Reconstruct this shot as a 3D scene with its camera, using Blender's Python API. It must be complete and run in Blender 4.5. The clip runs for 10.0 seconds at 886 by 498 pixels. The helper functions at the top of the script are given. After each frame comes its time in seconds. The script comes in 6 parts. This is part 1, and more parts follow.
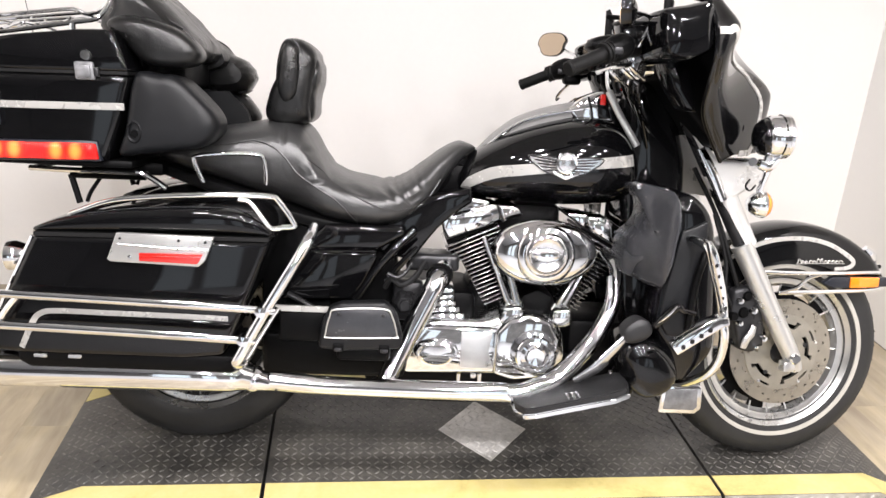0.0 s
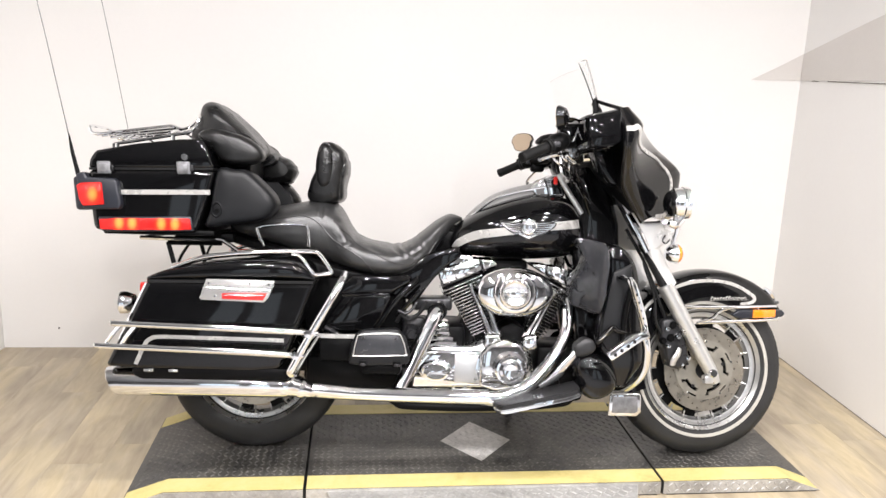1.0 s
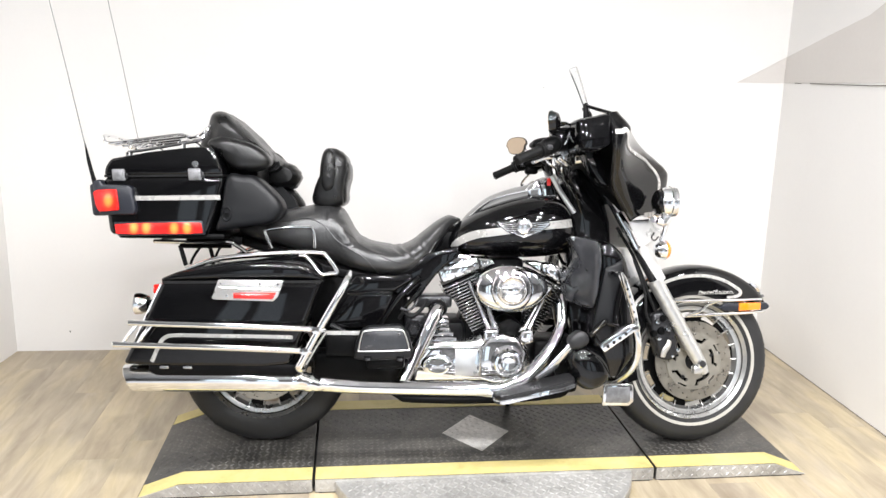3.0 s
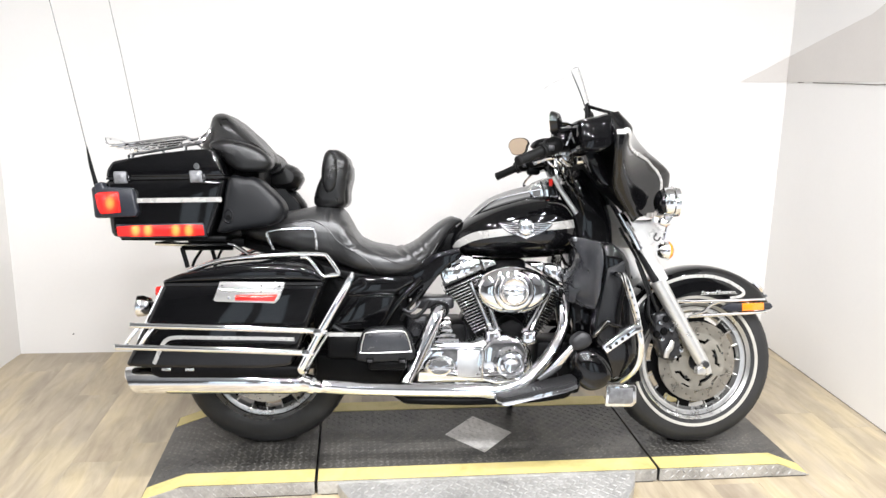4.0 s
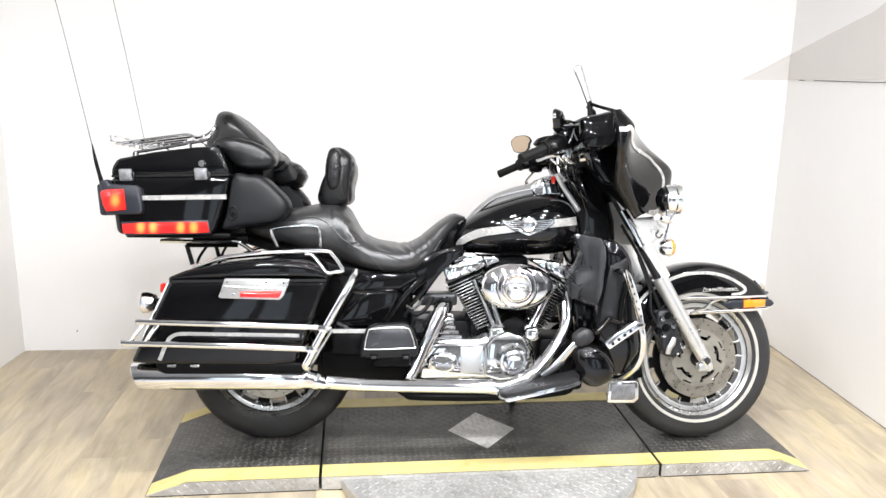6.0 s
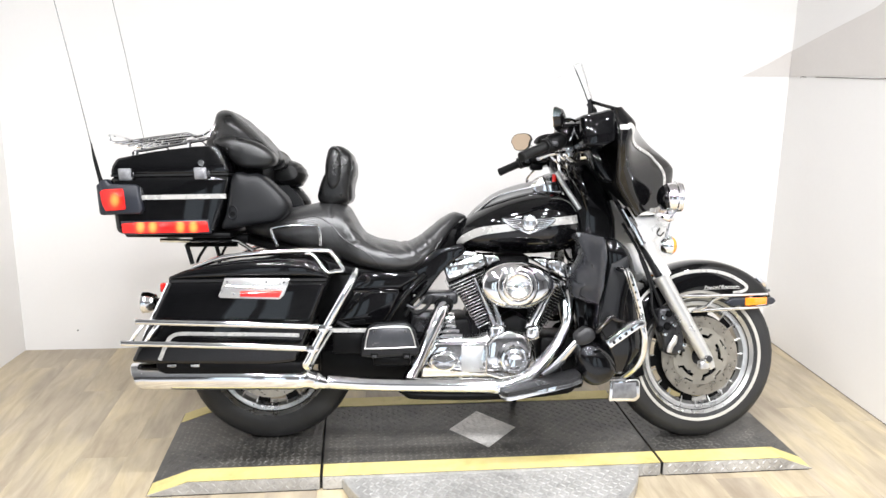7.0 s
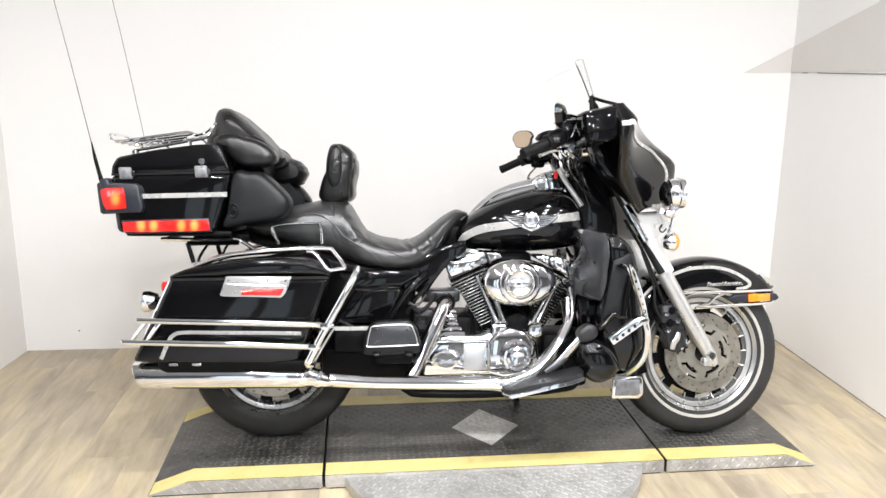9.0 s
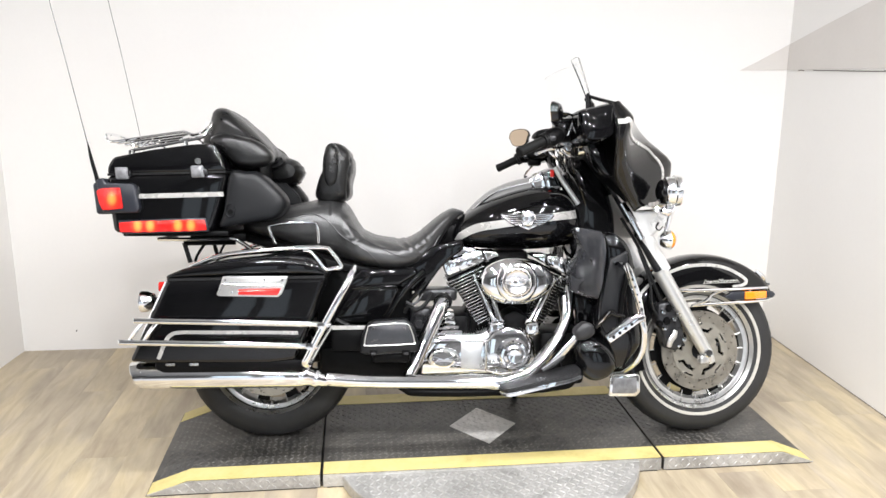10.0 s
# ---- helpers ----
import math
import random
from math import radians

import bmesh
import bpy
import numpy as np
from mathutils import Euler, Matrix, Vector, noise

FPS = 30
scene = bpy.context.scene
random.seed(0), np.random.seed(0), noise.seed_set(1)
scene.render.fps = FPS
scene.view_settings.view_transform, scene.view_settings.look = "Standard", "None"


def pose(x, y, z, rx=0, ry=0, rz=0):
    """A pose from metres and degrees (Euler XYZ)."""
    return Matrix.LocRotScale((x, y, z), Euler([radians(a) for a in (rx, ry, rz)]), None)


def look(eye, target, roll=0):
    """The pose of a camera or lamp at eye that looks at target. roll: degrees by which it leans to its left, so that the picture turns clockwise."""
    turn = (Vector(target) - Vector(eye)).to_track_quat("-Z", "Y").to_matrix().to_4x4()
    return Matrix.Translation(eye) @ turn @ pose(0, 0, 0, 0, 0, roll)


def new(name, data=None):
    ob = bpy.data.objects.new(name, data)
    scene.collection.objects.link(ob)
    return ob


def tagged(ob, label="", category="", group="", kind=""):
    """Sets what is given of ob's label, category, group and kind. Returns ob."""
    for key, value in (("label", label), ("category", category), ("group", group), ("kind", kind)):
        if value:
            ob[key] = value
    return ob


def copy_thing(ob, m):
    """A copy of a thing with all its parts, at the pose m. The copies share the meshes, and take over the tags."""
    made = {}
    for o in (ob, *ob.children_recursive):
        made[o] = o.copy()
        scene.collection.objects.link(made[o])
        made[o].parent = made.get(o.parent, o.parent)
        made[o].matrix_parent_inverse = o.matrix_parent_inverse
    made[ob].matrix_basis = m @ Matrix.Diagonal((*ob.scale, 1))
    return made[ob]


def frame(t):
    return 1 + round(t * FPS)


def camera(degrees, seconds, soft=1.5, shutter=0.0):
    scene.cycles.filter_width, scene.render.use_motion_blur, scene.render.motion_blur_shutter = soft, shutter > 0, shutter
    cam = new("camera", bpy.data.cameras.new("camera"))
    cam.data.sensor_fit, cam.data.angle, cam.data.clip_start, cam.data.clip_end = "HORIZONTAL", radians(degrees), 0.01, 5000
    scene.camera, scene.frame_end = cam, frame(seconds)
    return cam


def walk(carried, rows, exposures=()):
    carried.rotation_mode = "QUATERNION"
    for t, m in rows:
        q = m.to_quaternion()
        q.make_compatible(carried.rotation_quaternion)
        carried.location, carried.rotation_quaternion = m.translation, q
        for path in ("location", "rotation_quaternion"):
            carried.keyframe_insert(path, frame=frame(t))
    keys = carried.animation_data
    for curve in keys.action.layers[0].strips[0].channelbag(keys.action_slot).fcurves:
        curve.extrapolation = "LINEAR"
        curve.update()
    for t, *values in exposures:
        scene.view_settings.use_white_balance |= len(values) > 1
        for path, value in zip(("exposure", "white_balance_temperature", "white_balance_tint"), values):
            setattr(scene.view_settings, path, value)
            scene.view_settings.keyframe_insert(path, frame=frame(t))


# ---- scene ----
cam = camera(58.0, 10.0)
PATH = [
    (0, (0.423, -1.956, 1.372), (0.673, -0.098, 0.676), 3.8),
    (0.5, (0.331, -2.36, 1.417), (0.58, -0.46, 0.843), 1.7),
    (1, (0.386, -2.678, 1.434), (0.607, -0.743, 0.976), 2.1),
    (1.5, (0.4, -2.84, 1.45), (0.617, -0.902, 1.008), 1.8),
    (2, (0.374, -2.84, 1.448), (0.595, -0.906, 0.99), 1.4),
    (2.5, (0.355, -2.816, 1.448), (0.59, -0.882, 0.996), 1.5),
    (4, (0.367, -2.804, 1.449), (0.588, -0.867, 1.003), 1.1),
    (4.5, (0.358, -2.811, 1.448), (0.577, -0.874, 1.0), 1.4),
    (5, (0.359, -2.819, 1.455), (0.575, -0.882, 1.005), 1.2),
    (5.5, (0.352, -2.819, 1.447), (0.573, -0.883, 0.998), 1.2),
    (7, (0.357, -2.81, 1.453), (0.575, -0.876, 0.995), 0.9),
    (7.5, (0.35, -2.802, 1.446), (0.563, -0.868, 0.986), 1.1),
    (8, (0.357, -2.801, 1.45), (0.57, -0.866, 0.992), 0.8),
    (8.5, (0.359, -2.797, 1.445), (0.577, -0.863, 0.986), 0.8),
    (9, (0.356, -2.803, 1.442), (0.571, -0.868, 0.984), 0.6),
    (9.5, (0.352, -2.807, 1.439), (0.574, -0.872, 0.983), 0.6),
    (10, (0.36, -2.805, 1.444), (0.58, -0.871, 0.982), 0.4),
]
EXPOSURES = [(0, -0.03, 6780, 14), (0.5, -0.02, 6780, 14), (1, -0.02, 6760, 13), (1.5, 0.0, 6720, 12), (2, 0.02, 6660, 11), (2.5, 0.05, 6600, 10), (4, 0.12, 6490, 10), (5.5, 0.16, 6450, 10), (7, 0.13, 6470, 10), (7.5, 0.09, 6500, 10), (9, 0.0, 6540, 10), (10, 0.0, 6540, 10)]
walk(cam, [(t, look(eye, target, roll)) for t, eye, target, roll in PATH], EXPOSURES)

# ---- light and exposure ----
world = bpy.data.worlds.new("room_world")
scene.world = world
world.use_nodes = True
world.node_tree.nodes["Background"].inputs[0].default_value = (0.78, 0.90, 1.0, 1)
world.node_tree.nodes["Background"].inputs[1].default_value = 1.3
LAMP_POWER = 29.5
CEILING = 2.75
LAMP_SPOTS = [(x, y) for y in (-5.15, -3.85, -2.55, -1.35) for x in (-0.5, 0.4, 1.3, 2.2)]
for lx, ly in LAMP_SPOTS:
    lamp = new("downlight_glow", bpy.data.lights.new("downlight_glow", "AREA"))
    lamp.data.shape, lamp.data.size, lamp.data.energy = "DISK", 0.17, LAMP_POWER
    lamp.data.color = (0.97, 0.975, 1.0)
    lamp.matrix_world = pose(lx, ly, CEILING - 0.03)


# ---- materials ----
def nodes_of(name):
    m = bpy.data.materials.new(name)
    m.use_nodes = True
    nt = m.node_tree
    return m, nt, nt.nodes["Principled BSDF"]


def ramp(nt, src, stops):
    r = nt.nodes.new("ShaderNodeValToRGB")
    while len(r.color_ramp.elements) < len(stops):
        r.color_ramp.elements.new(0.5)
    for e, (p, c) in zip(r.color_ramp.elements, stops):
        e.position, e.color = p, (*c, 1) if len(c) == 3 else c
    nt.links.new(src, r.inputs[0])
    return r.outputs[0]


def noise_node(nt, scale, detail=4.0, rough=0.55, vec=None, distortion=0.0):
    n = nt.nodes.new("ShaderNodeTexNoise")
    n.inputs["Scale"].default_value = scale
    n.inputs["Detail"].default_value = detail
    n.inputs["Roughness"].default_value = rough
    n.inputs["Distortion"].default_value = distortion
    if vec is None:
        tc = nt.nodes.new("ShaderNodeTexCoord")
        vec = tc.outputs["Object"]
    nt.links.new(vec, n.inputs["Vector"])
    return n.outputs["Fac"]


def bump_to(nt, b, height, strength, distance=0.002):
    n = nt.nodes.new("ShaderNodeBump")
    n.inputs["Strength"].default_value = strength
    n.inputs["Distance"].default_value = distance
    nt.links.new(height, n.inputs["Height"])
    nt.links.new(n.outputs[0], b.inputs["Normal"])


def simple(name, colour, rough, metal=0.0, vary=0.12, scale=9.0, rvary=0.06, bump=0.0, bump_scale=300.0, coat=0.0, fine=60.0, ior=1.5):
    """A surface with blotches at two scales in colour and roughness."""
    m, nt, b = nodes_of(name)
    f1 = noise_node(nt, scale, 5)
    f2 = noise_node(nt, fine, 3)
    mix = nt.nodes.new("ShaderNodeMath")
    mix.operation = "MULTIPLY_ADD"
    mix.inputs[1].default_value = 0.35
    nt.links.new(f2, mix.inputs[0])
    nt.links.new(f1, mix.inputs[2])
    lo = tuple(max(0, c * (1 - vary)) for c in colour)
    hi = tuple(min(1, c * (1 + vary)) for c in colour)
    nt.links.new(ramp(nt, mix.outputs[0], [(0.42, lo), (0.92, hi)]), b.inputs["Base Color"])
    mr = nt.nodes.new("ShaderNodeMapRange")
    mr.inputs["From Min"].default_value, mr.inputs["From Max"].default_value = 0.4, 0.95
    mr.inputs["To Min"].default_value, mr.inputs["To Max"].default_value = max(0.01, rough - rvary), min(1, rough + rvary)
    nt.links.new(mix.outputs[0], mr.inputs["Value"])
    nt.links.new(mr.outputs[0], b.inputs["Roughness"])
    b.inputs["Metallic"].default_value = metal
    b.inputs["IOR"].default_value = ior
    b.inputs["Coat Weight"].default_value = coat
    b.inputs["Coat Roughness"].default_value = 0.03
    if bump:
        bump_to(nt, b, noise_node(nt, bump_scale, 3), bump)
    return m


BLACK_PAINT = simple("black_paint", (0.003, 0.003, 0.0034), 0.05, vary=0.2, rvary=0.02, ior=1.47)
SILVER_PAINT = simple("silver_paint", (0.52, 0.51, 0.485), 0.28, metal=0.35, vary=0.05, coat=0.6)
CHROME = simple("chrome", (0.86, 0.868, 0.88), 0.055, metal=1.0, vary=0.05, rvary=0.03, scale=14)
DULL_CHROME = simple("dull_chrome", (0.76, 0.765, 0.77), 0.18, metal=1.0, vary=0.1, rvary=0.08, scale=20)
ALUMINIUM = simple("brushed_aluminium", (0.64, 0.64, 0.635), 0.33, metal=0.85, vary=0.08, rvary=0.08)
DISC_STEEL = simple("brake_steel", (0.42, 0.39, 0.335), 0.3, metal=0.95, vary=0.12, scale=25)
RIM_ALLOY = simple("rim_alloy", (0.60, 0.60, 0.59), 0.3, metal=0.9, vary=0.1, rvary=0.08)
CARRIER_ALLOY = simple("carrier_alloy", (0.44, 0.415, 0.36), 0.34, metal=0.85, vary=0.1, rvary=0.08, scale=25)
FORK_SILVER = simple("fork_silver", (0.62, 0.62, 0.605), 0.30, metal=0.75, vary=0.06, rvary=0.06)
# pale colour holds the bright reflection that chrome would show here
PANEL_SILVER = simple("panel_reflection_tone", (0.78, 0.78, 0.77), 0.3, metal=0.35, vary=0.06, rvary=0.06)
FIN_METAL = simple("fin_metal", (0.6, 0.6, 0.6), 0.2, metal=1.0, vary=0.15, scale=20)
DARK_STEEL = simple("dark_steel", (0.03, 0.03, 0.032), 0.3, metal=0.5, vary=0.4, scale=20)
MATTE_BLACK = simple("satin_black", (0.003, 0.003, 0.0032), 0.42, vary=0.25, bump=0.08, ior=1.19)
GREY_PLASTIC = simple("grained_grey_plastic", (0.005, 0.0054, 0.0065), 0.4, vary=0.12, bump=0.2, bump_scale=700, ior=1.4)
CONSOLE_GREY = simple("console_vinyl", (0.24, 0.235, 0.23), 0.36, vary=0.12, bump=0.25, bump_scale=260)
LAMP_PLASTIC = simple("lamp_housing_plastic", (0.014, 0.016, 0.023), 0.35, vary=0.15)
TYRE_RUBBER = simple("tyre_rubber", (0.020, 0.020, 0.0205), 0.5, vary=0.3, bump=0.2, bump_scale=220, ior=1.4)
RUBBER = simple("rubber", (0.008, 0.008, 0.0083), 0.55, vary=0.3, bump=0.2, bump_scale=220, ior=1.32)
GRIP_RUBBER = simple("grip_rubber", (0.006, 0.006, 0.006), 0.5, vary=0.2, bump=0.2, ior=1.3)
WHITEWALL = simple("whitewall_rubber", (0.40, 0.385, 0.35), 0.5, vary=0.1)
WHITE_PAINT = simple("white_paint", (0.825, 0.81, 0.79), 0.55, vary=0.02, bump=0.06, bump_scale=120, scale=1.4)
# shade of the upper wall is put into this colour
SOFFIT_SHADE = simple("beige_grey_shade", (0.66, 0.63, 0.60), 0.7, vary=0.04, scale=2.0)
DARK_GAP = simple("dark_gap", (0.03, 0.028, 0.026), 0.8)
BROWN_GAP = simple("brown_gap", (0.16, 0.14, 0.12), 0.8, vary=0.5, scale=12)
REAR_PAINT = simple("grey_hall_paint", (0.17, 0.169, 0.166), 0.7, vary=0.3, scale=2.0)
CEILING_PAINT = simple("grey_ceiling_paint", (0.42, 0.42, 0.42), 0.75, vary=0.15, scale=2.0)
CONCRETE = simple("pale_grey_concrete", (0.36, 0.362, 0.37), 0.45, vary=0.12, scale=3.0, bump=0.1, bump_scale=90)
# the mirror's warm reflection is put into its base colour
MIRROR = simple("mirror_glass_warm_reflection", (0.74, 0.60, 0.46), 0.02, metal=1.0, vary=0.01, rvary=0.01)
AMBER = simple("amber_lens", (0.85, 0.24, 0.01), 0.15, vary=0.1, coat=1.0)
RED_LENS = simple("red_lens", (0.55, 0.015, 0.01), 0.15, vary=0.15, coat=1.0)
PLATE_GREY = simple("scuffed_grey_metal", (0.22, 0.222, 0.23), 0.4, metal=0.4, vary=0.3, scale=30, bump=0.3, bump_scale=160)
BOARD_RUBBER = simple("footboard_rubber", (0.013, 0.013, 0.014), 0.45, vary=0.25, bump=0.3, bump_scale=160)


def leather_material(name, lo, hi, smooth, rough, crease, ior=1.46):
    m, nt, b = nodes_of(name)
    f1 = noise_node(nt, 7, 4)
    nt.links.new(ramp(nt, f1, [(0.3, (lo, lo, lo * 1.04)), (0.75, (hi, hi, hi))]), b.inputs["Base Color"])
    mr = nt.nodes.new("ShaderNodeMapRange")
    mr.inputs["To Min"].default_value, mr.inputs["To Max"].default_value = smooth, rough
    b.inputs["IOR"].default_value = ior
    nt.links.new(noise_node(nt, 14, 4), mr.inputs["Value"])
    nt.links.new(mr.outputs[0], b.inputs["Roughness"])
    vor = nt.nodes.new("ShaderNodeTexVoronoi")
    vor.feature = "DISTANCE_TO_EDGE"
    vor.inputs["Scale"].default_value = 260
    tc = nt.nodes.new("ShaderNodeTexCoord")
    nt.links.new(tc.outputs["Object"], vor.inputs["Vector"])
    # soft creases: the valleys of a folded noise
    fold = nt.nodes.new("ShaderNodeMath")
    fold.operation = "SUBTRACT"
    fold.inputs[1].default_value = 0.5
    nt.links.new(noise_node(nt, 10, 3, 0.5, distortion=1.4), fold.inputs[0])
    ridge = nt.nodes.new("ShaderNodeMath")
    ridge.operation = "ABSOLUTE"
    nt.links.new(fold.outputs[0], ridge.inputs[0])
    add = nt.nodes.new("ShaderNodeMath")
    add.operation = "MULTIPLY_ADD"
    add.inputs[1].default_value = 7.0
    nt.links.new(ridge.outputs[0], add.inputs[0])
    nt.links.new(vor.outputs["Distance"], add.inputs[2])
    bump_to(nt, b, add.outputs[0], crease, 0.004)
    return m


LEATHER = leather_material("black_leather", 0.004, 0.010, 0.22, 0.36, 0.13, 1.52)
# seat leather is a lighter copy, with some of its sheen in the base
SEAT_LEATHER = leather_material("sheen_seat_leather", 0.017, 0.034, 0.26, 0.44, 0.13, 1.75)
GLOVE_VINYL = simple("satin_grey_vinyl", (0.032, 0.033, 0.037), 0.25, vary=0.2, bump=0.12, bump_scale=240)


def plank_material():
    m, nt, b = nodes_of("oak_laminate")
    tc = nt.nodes.new("ShaderNodeTexCoord")
    info = nt.nodes.new("ShaderNodeObjectInfo")
    off = nt.nodes.new("ShaderNodeVectorMath")
    off.operation = "MULTIPLY_ADD"
    comb = nt.nodes.new("ShaderNodeCombineXYZ")
    for i in range(3):
        nt.links.new(info.outputs["Random"], comb.inputs[i])
    off.inputs[1].default_value = (37, 53, 11)
    nt.links.new(comb.outputs[0], off.inputs[0])
    nt.links.new(tc.outputs["Object"], off.inputs[2])
    mp = nt.nodes.new("ShaderNodeMapping")
    mp.inputs["Scale"].default_value = (10, 1.5, 1)
    nt.links.new(off.outputs[0], mp.inputs["Vector"])
    grain = noise_node(nt, 2.2, 8, 0.62, mp.outputs[0], 0.6)
    mp2 = nt.nodes.new("ShaderNodeMapping")
    mp2.inputs["Scale"].default_value = (9, 2.6, 1)
    nt.links.new(off.outputs[0], mp2.inputs["Vector"])
    patch = noise_node(nt, 1.0, 3, 0.5, mp2.outputs[0])
    col = ramp(nt, grain, [(0.28, (0.37, 0.305, 0.205)), (0.5, (0.475, 0.40, 0.28)), (0.75, (0.585, 0.50, 0.36))])
    tone = ramp(nt, info.outputs["Random"], [(0.0, (0.87, 0.87, 0.9)), (0.5, (0.95, 0.95, 0.94)), (1.0, (1.02, 1.0, 0.95))])
    tone2 = ramp(nt, patch, [(0.3, (0.70, 0.685, 0.70)), (0.5, (0.9, 0.9, 0.92)), (0.66, (1.06, 1.05, 0.98))])
    for extra in (tone, tone2):
        mx = nt.nodes.new("ShaderNodeMix")
        mx.data_type, mx.blend_type = "RGBA", "MULTIPLY"
        mx.inputs["Factor"].default_value = 1.0
        nt.links.new(col, mx.inputs["A"])
        nt.links.new(extra, mx.inputs["B"])
        col = mx.outputs["Result"]
    nt.links.new(col, b.inputs["Base Color"])
    b.inputs["Roughness"].default_value = 0.36
    bump_to(nt, b, grain, 0.1, 0.001)
    return m


PLANK = plank_material()


def deck_material(name, lo, mid, hi, rough, metal, scuff):
    """Worn, scuffed tread plate."""
    m, nt, b = nodes_of(name)
    f1 = noise_node(nt, 5, 6, 0.65, distortion=0.8)
    f2 = noise_node(nt, 70, 4, 0.7)
    add = nt.nodes.new("ShaderNodeMath")
    add.operation = "MULTIPLY_ADD"
    add.inputs[1].default_value = scuff
    nt.links.new(f2, add.inputs[0])
    nt.links.new(f1, add.inputs[2])
    nt.links.new(ramp(nt, add.outputs[0], [(0.4, lo), (0.62, mid), (0.95, hi)]), b.inputs["Base Color"])
    b.inputs["Metallic"].default_value = metal
    mr = nt.nodes.new("ShaderNodeMapRange")
    mr.inputs["To Min"].default_value, mr.inputs["To Max"].default_value = rough - 0.12, rough + 0.15
    nt.links.new(f1, mr.inputs["Value"])
    nt.links.new(mr.outputs[0], b.inputs["Roughness"])
    bump_to(nt, b, f2, 0.2, 0.001)
    return m


DECK_WORN = deck_material("worn_deck_bars", (0.027, 0.0262, 0.0248), (0.068, 0.0655, 0.061), (0.22, 0.21, 0.195), 0.46, 0.25, 0.6)
DECK = deck_material("grey_deck_paint", (0.0165, 0.0162, 0.0155), (0.038, 0.037, 0.0348), (0.11, 0.103, 0.09), 0.38, 0.1, 0.5)
TREAD_ALU = deck_material("tread_plate_aluminium", (0.23, 0.224, 0.213), (0.34, 0.333, 0.318), (0.56, 0.55, 0.53), 0.4, 0.4, 0.5)
INSERT_ALU = deck_material("dirty_tread_aluminium", (0.24, 0.232, 0.215), (0.46, 0.445, 0.42), (0.74, 0.72, 0.69), 0.42, 0.3, 0.6)
YELLOW = deck_material("yellow_line_paint", (0.42, 0.345, 0.13), (0.61, 0.51, 0.20), (0.67, 0.57, 0.28), 0.5, 0.0, 0.35)


def glass_material(name, tint, alpha_like=0.0):
    m, nt, b = nodes_of(name)
    b.inputs["Base Color"].default_value = (*tint, 1)
    b.inputs["Roughness"].default_value = 0.02
    b.inputs["Transmission Weight"].default_value = 1.0
    b.inputs["IOR"].default_value = 1.12
    return m


CLEAR = glass_material("clear_acrylic", (0.97, 0.98, 0.985))


def lit_lens(name, spots, height, spread, base, peak):
    """Red lens lit from behind by bulbs at the given places along x, at one height."""
    m, nt, b = nodes_of(name)
    tc = nt.nodes.new("ShaderNodeTexCoord")
    total = None
    for s in spots:
        mp = nt.nodes.new("ShaderNodeMapping")
        mp.inputs["Location"].default_value = (-s, 0, -height * 0.7)
        mp.inputs["Scale"].default_value = (1, 0, 0.7)
        nt.links.new(tc.outputs["Object"], mp.inputs["Vector"])
        d = nt.nodes.new("ShaderNodeVectorMath")
        d.operation = "LENGTH"
        nt.links.new(mp.outputs[0], d.inputs[0])
        r = nt.nodes.new("ShaderNodeMapRange")
        r.interpolation_type = "SMOOTHERSTEP"
        r.inputs["From Max"].default_value = spread
        r.inputs["To Min"].default_value, r.inputs["To Max"].default_value = 1.0, 0.0
        nt.links.new(d.outputs["Value"], r.inputs["Value"])
        if total is None:
            total = r.outputs[0]
        else:
            t2 = nt.nodes.new("ShaderNodeMath")
            t2.operation = "MAXIMUM"
            nt.links.new(total, t2.inputs[0])
            nt.links.new(r.outputs[0], t2.inputs[1])
            total = t2.outputs[0]
    b.inputs["Base Color"].default_value = (0.45, 0.01, 0.008, 1)
    b.inputs["Roughness"].default_value = 0.12
    nt.links.new(ramp(nt, total, [(0.0, (0.8, 0.012, 0.010)), (0.5, (1.0, 0.05, 0.012)), (1.0, (1.0, 0.27, 0.05))]), b.inputs["Emission Color"])
    mr = nt.nodes.new("ShaderNodeMapRange")
    mr.inputs["To Min"].default_value, mr.inputs["To Max"].default_value = base, peak
    nt.links.new(total, mr.inputs["Value"])
    nt.links.new(mr.outputs[0], b.inputs["Emission Strength"])
    ribs = nt.nodes.new("ShaderNodeTexWave")
    ribs.inputs["Scale"].default_value = 70
    nt.links.new(tc.outputs["Object"], ribs.inputs["Vector"])
    bump_to(nt, b, ribs.outputs["Fac"], 0.25, 0.002)
    return m


# ---- mesh helpers ----
def cr(pts, n=6, closed=False):
    """Smooth line through points of any dimension."""
    p = [np.array(q, float) for q in pts]
    k = len(p)
    out = []
    for i in range(k if closed else k - 1):
        a, b = p[i], p[(i + 1) % k]
        z = p[(i - 1) % k] if closed or i else 2 * a - b
        c = p[(i + 2) % k] if closed or i + 2 < k else 2 * b - a
        for j in range(n):
            t = j / n
            out.append(0.5 * (2 * a + (b - z) * t + (2 * z - 5 * a + 4 * b - c) * t * t + (3 * a - z - 3 * b + c) * t ** 3))
    if not closed:
        out.append(p[-1])
    return out


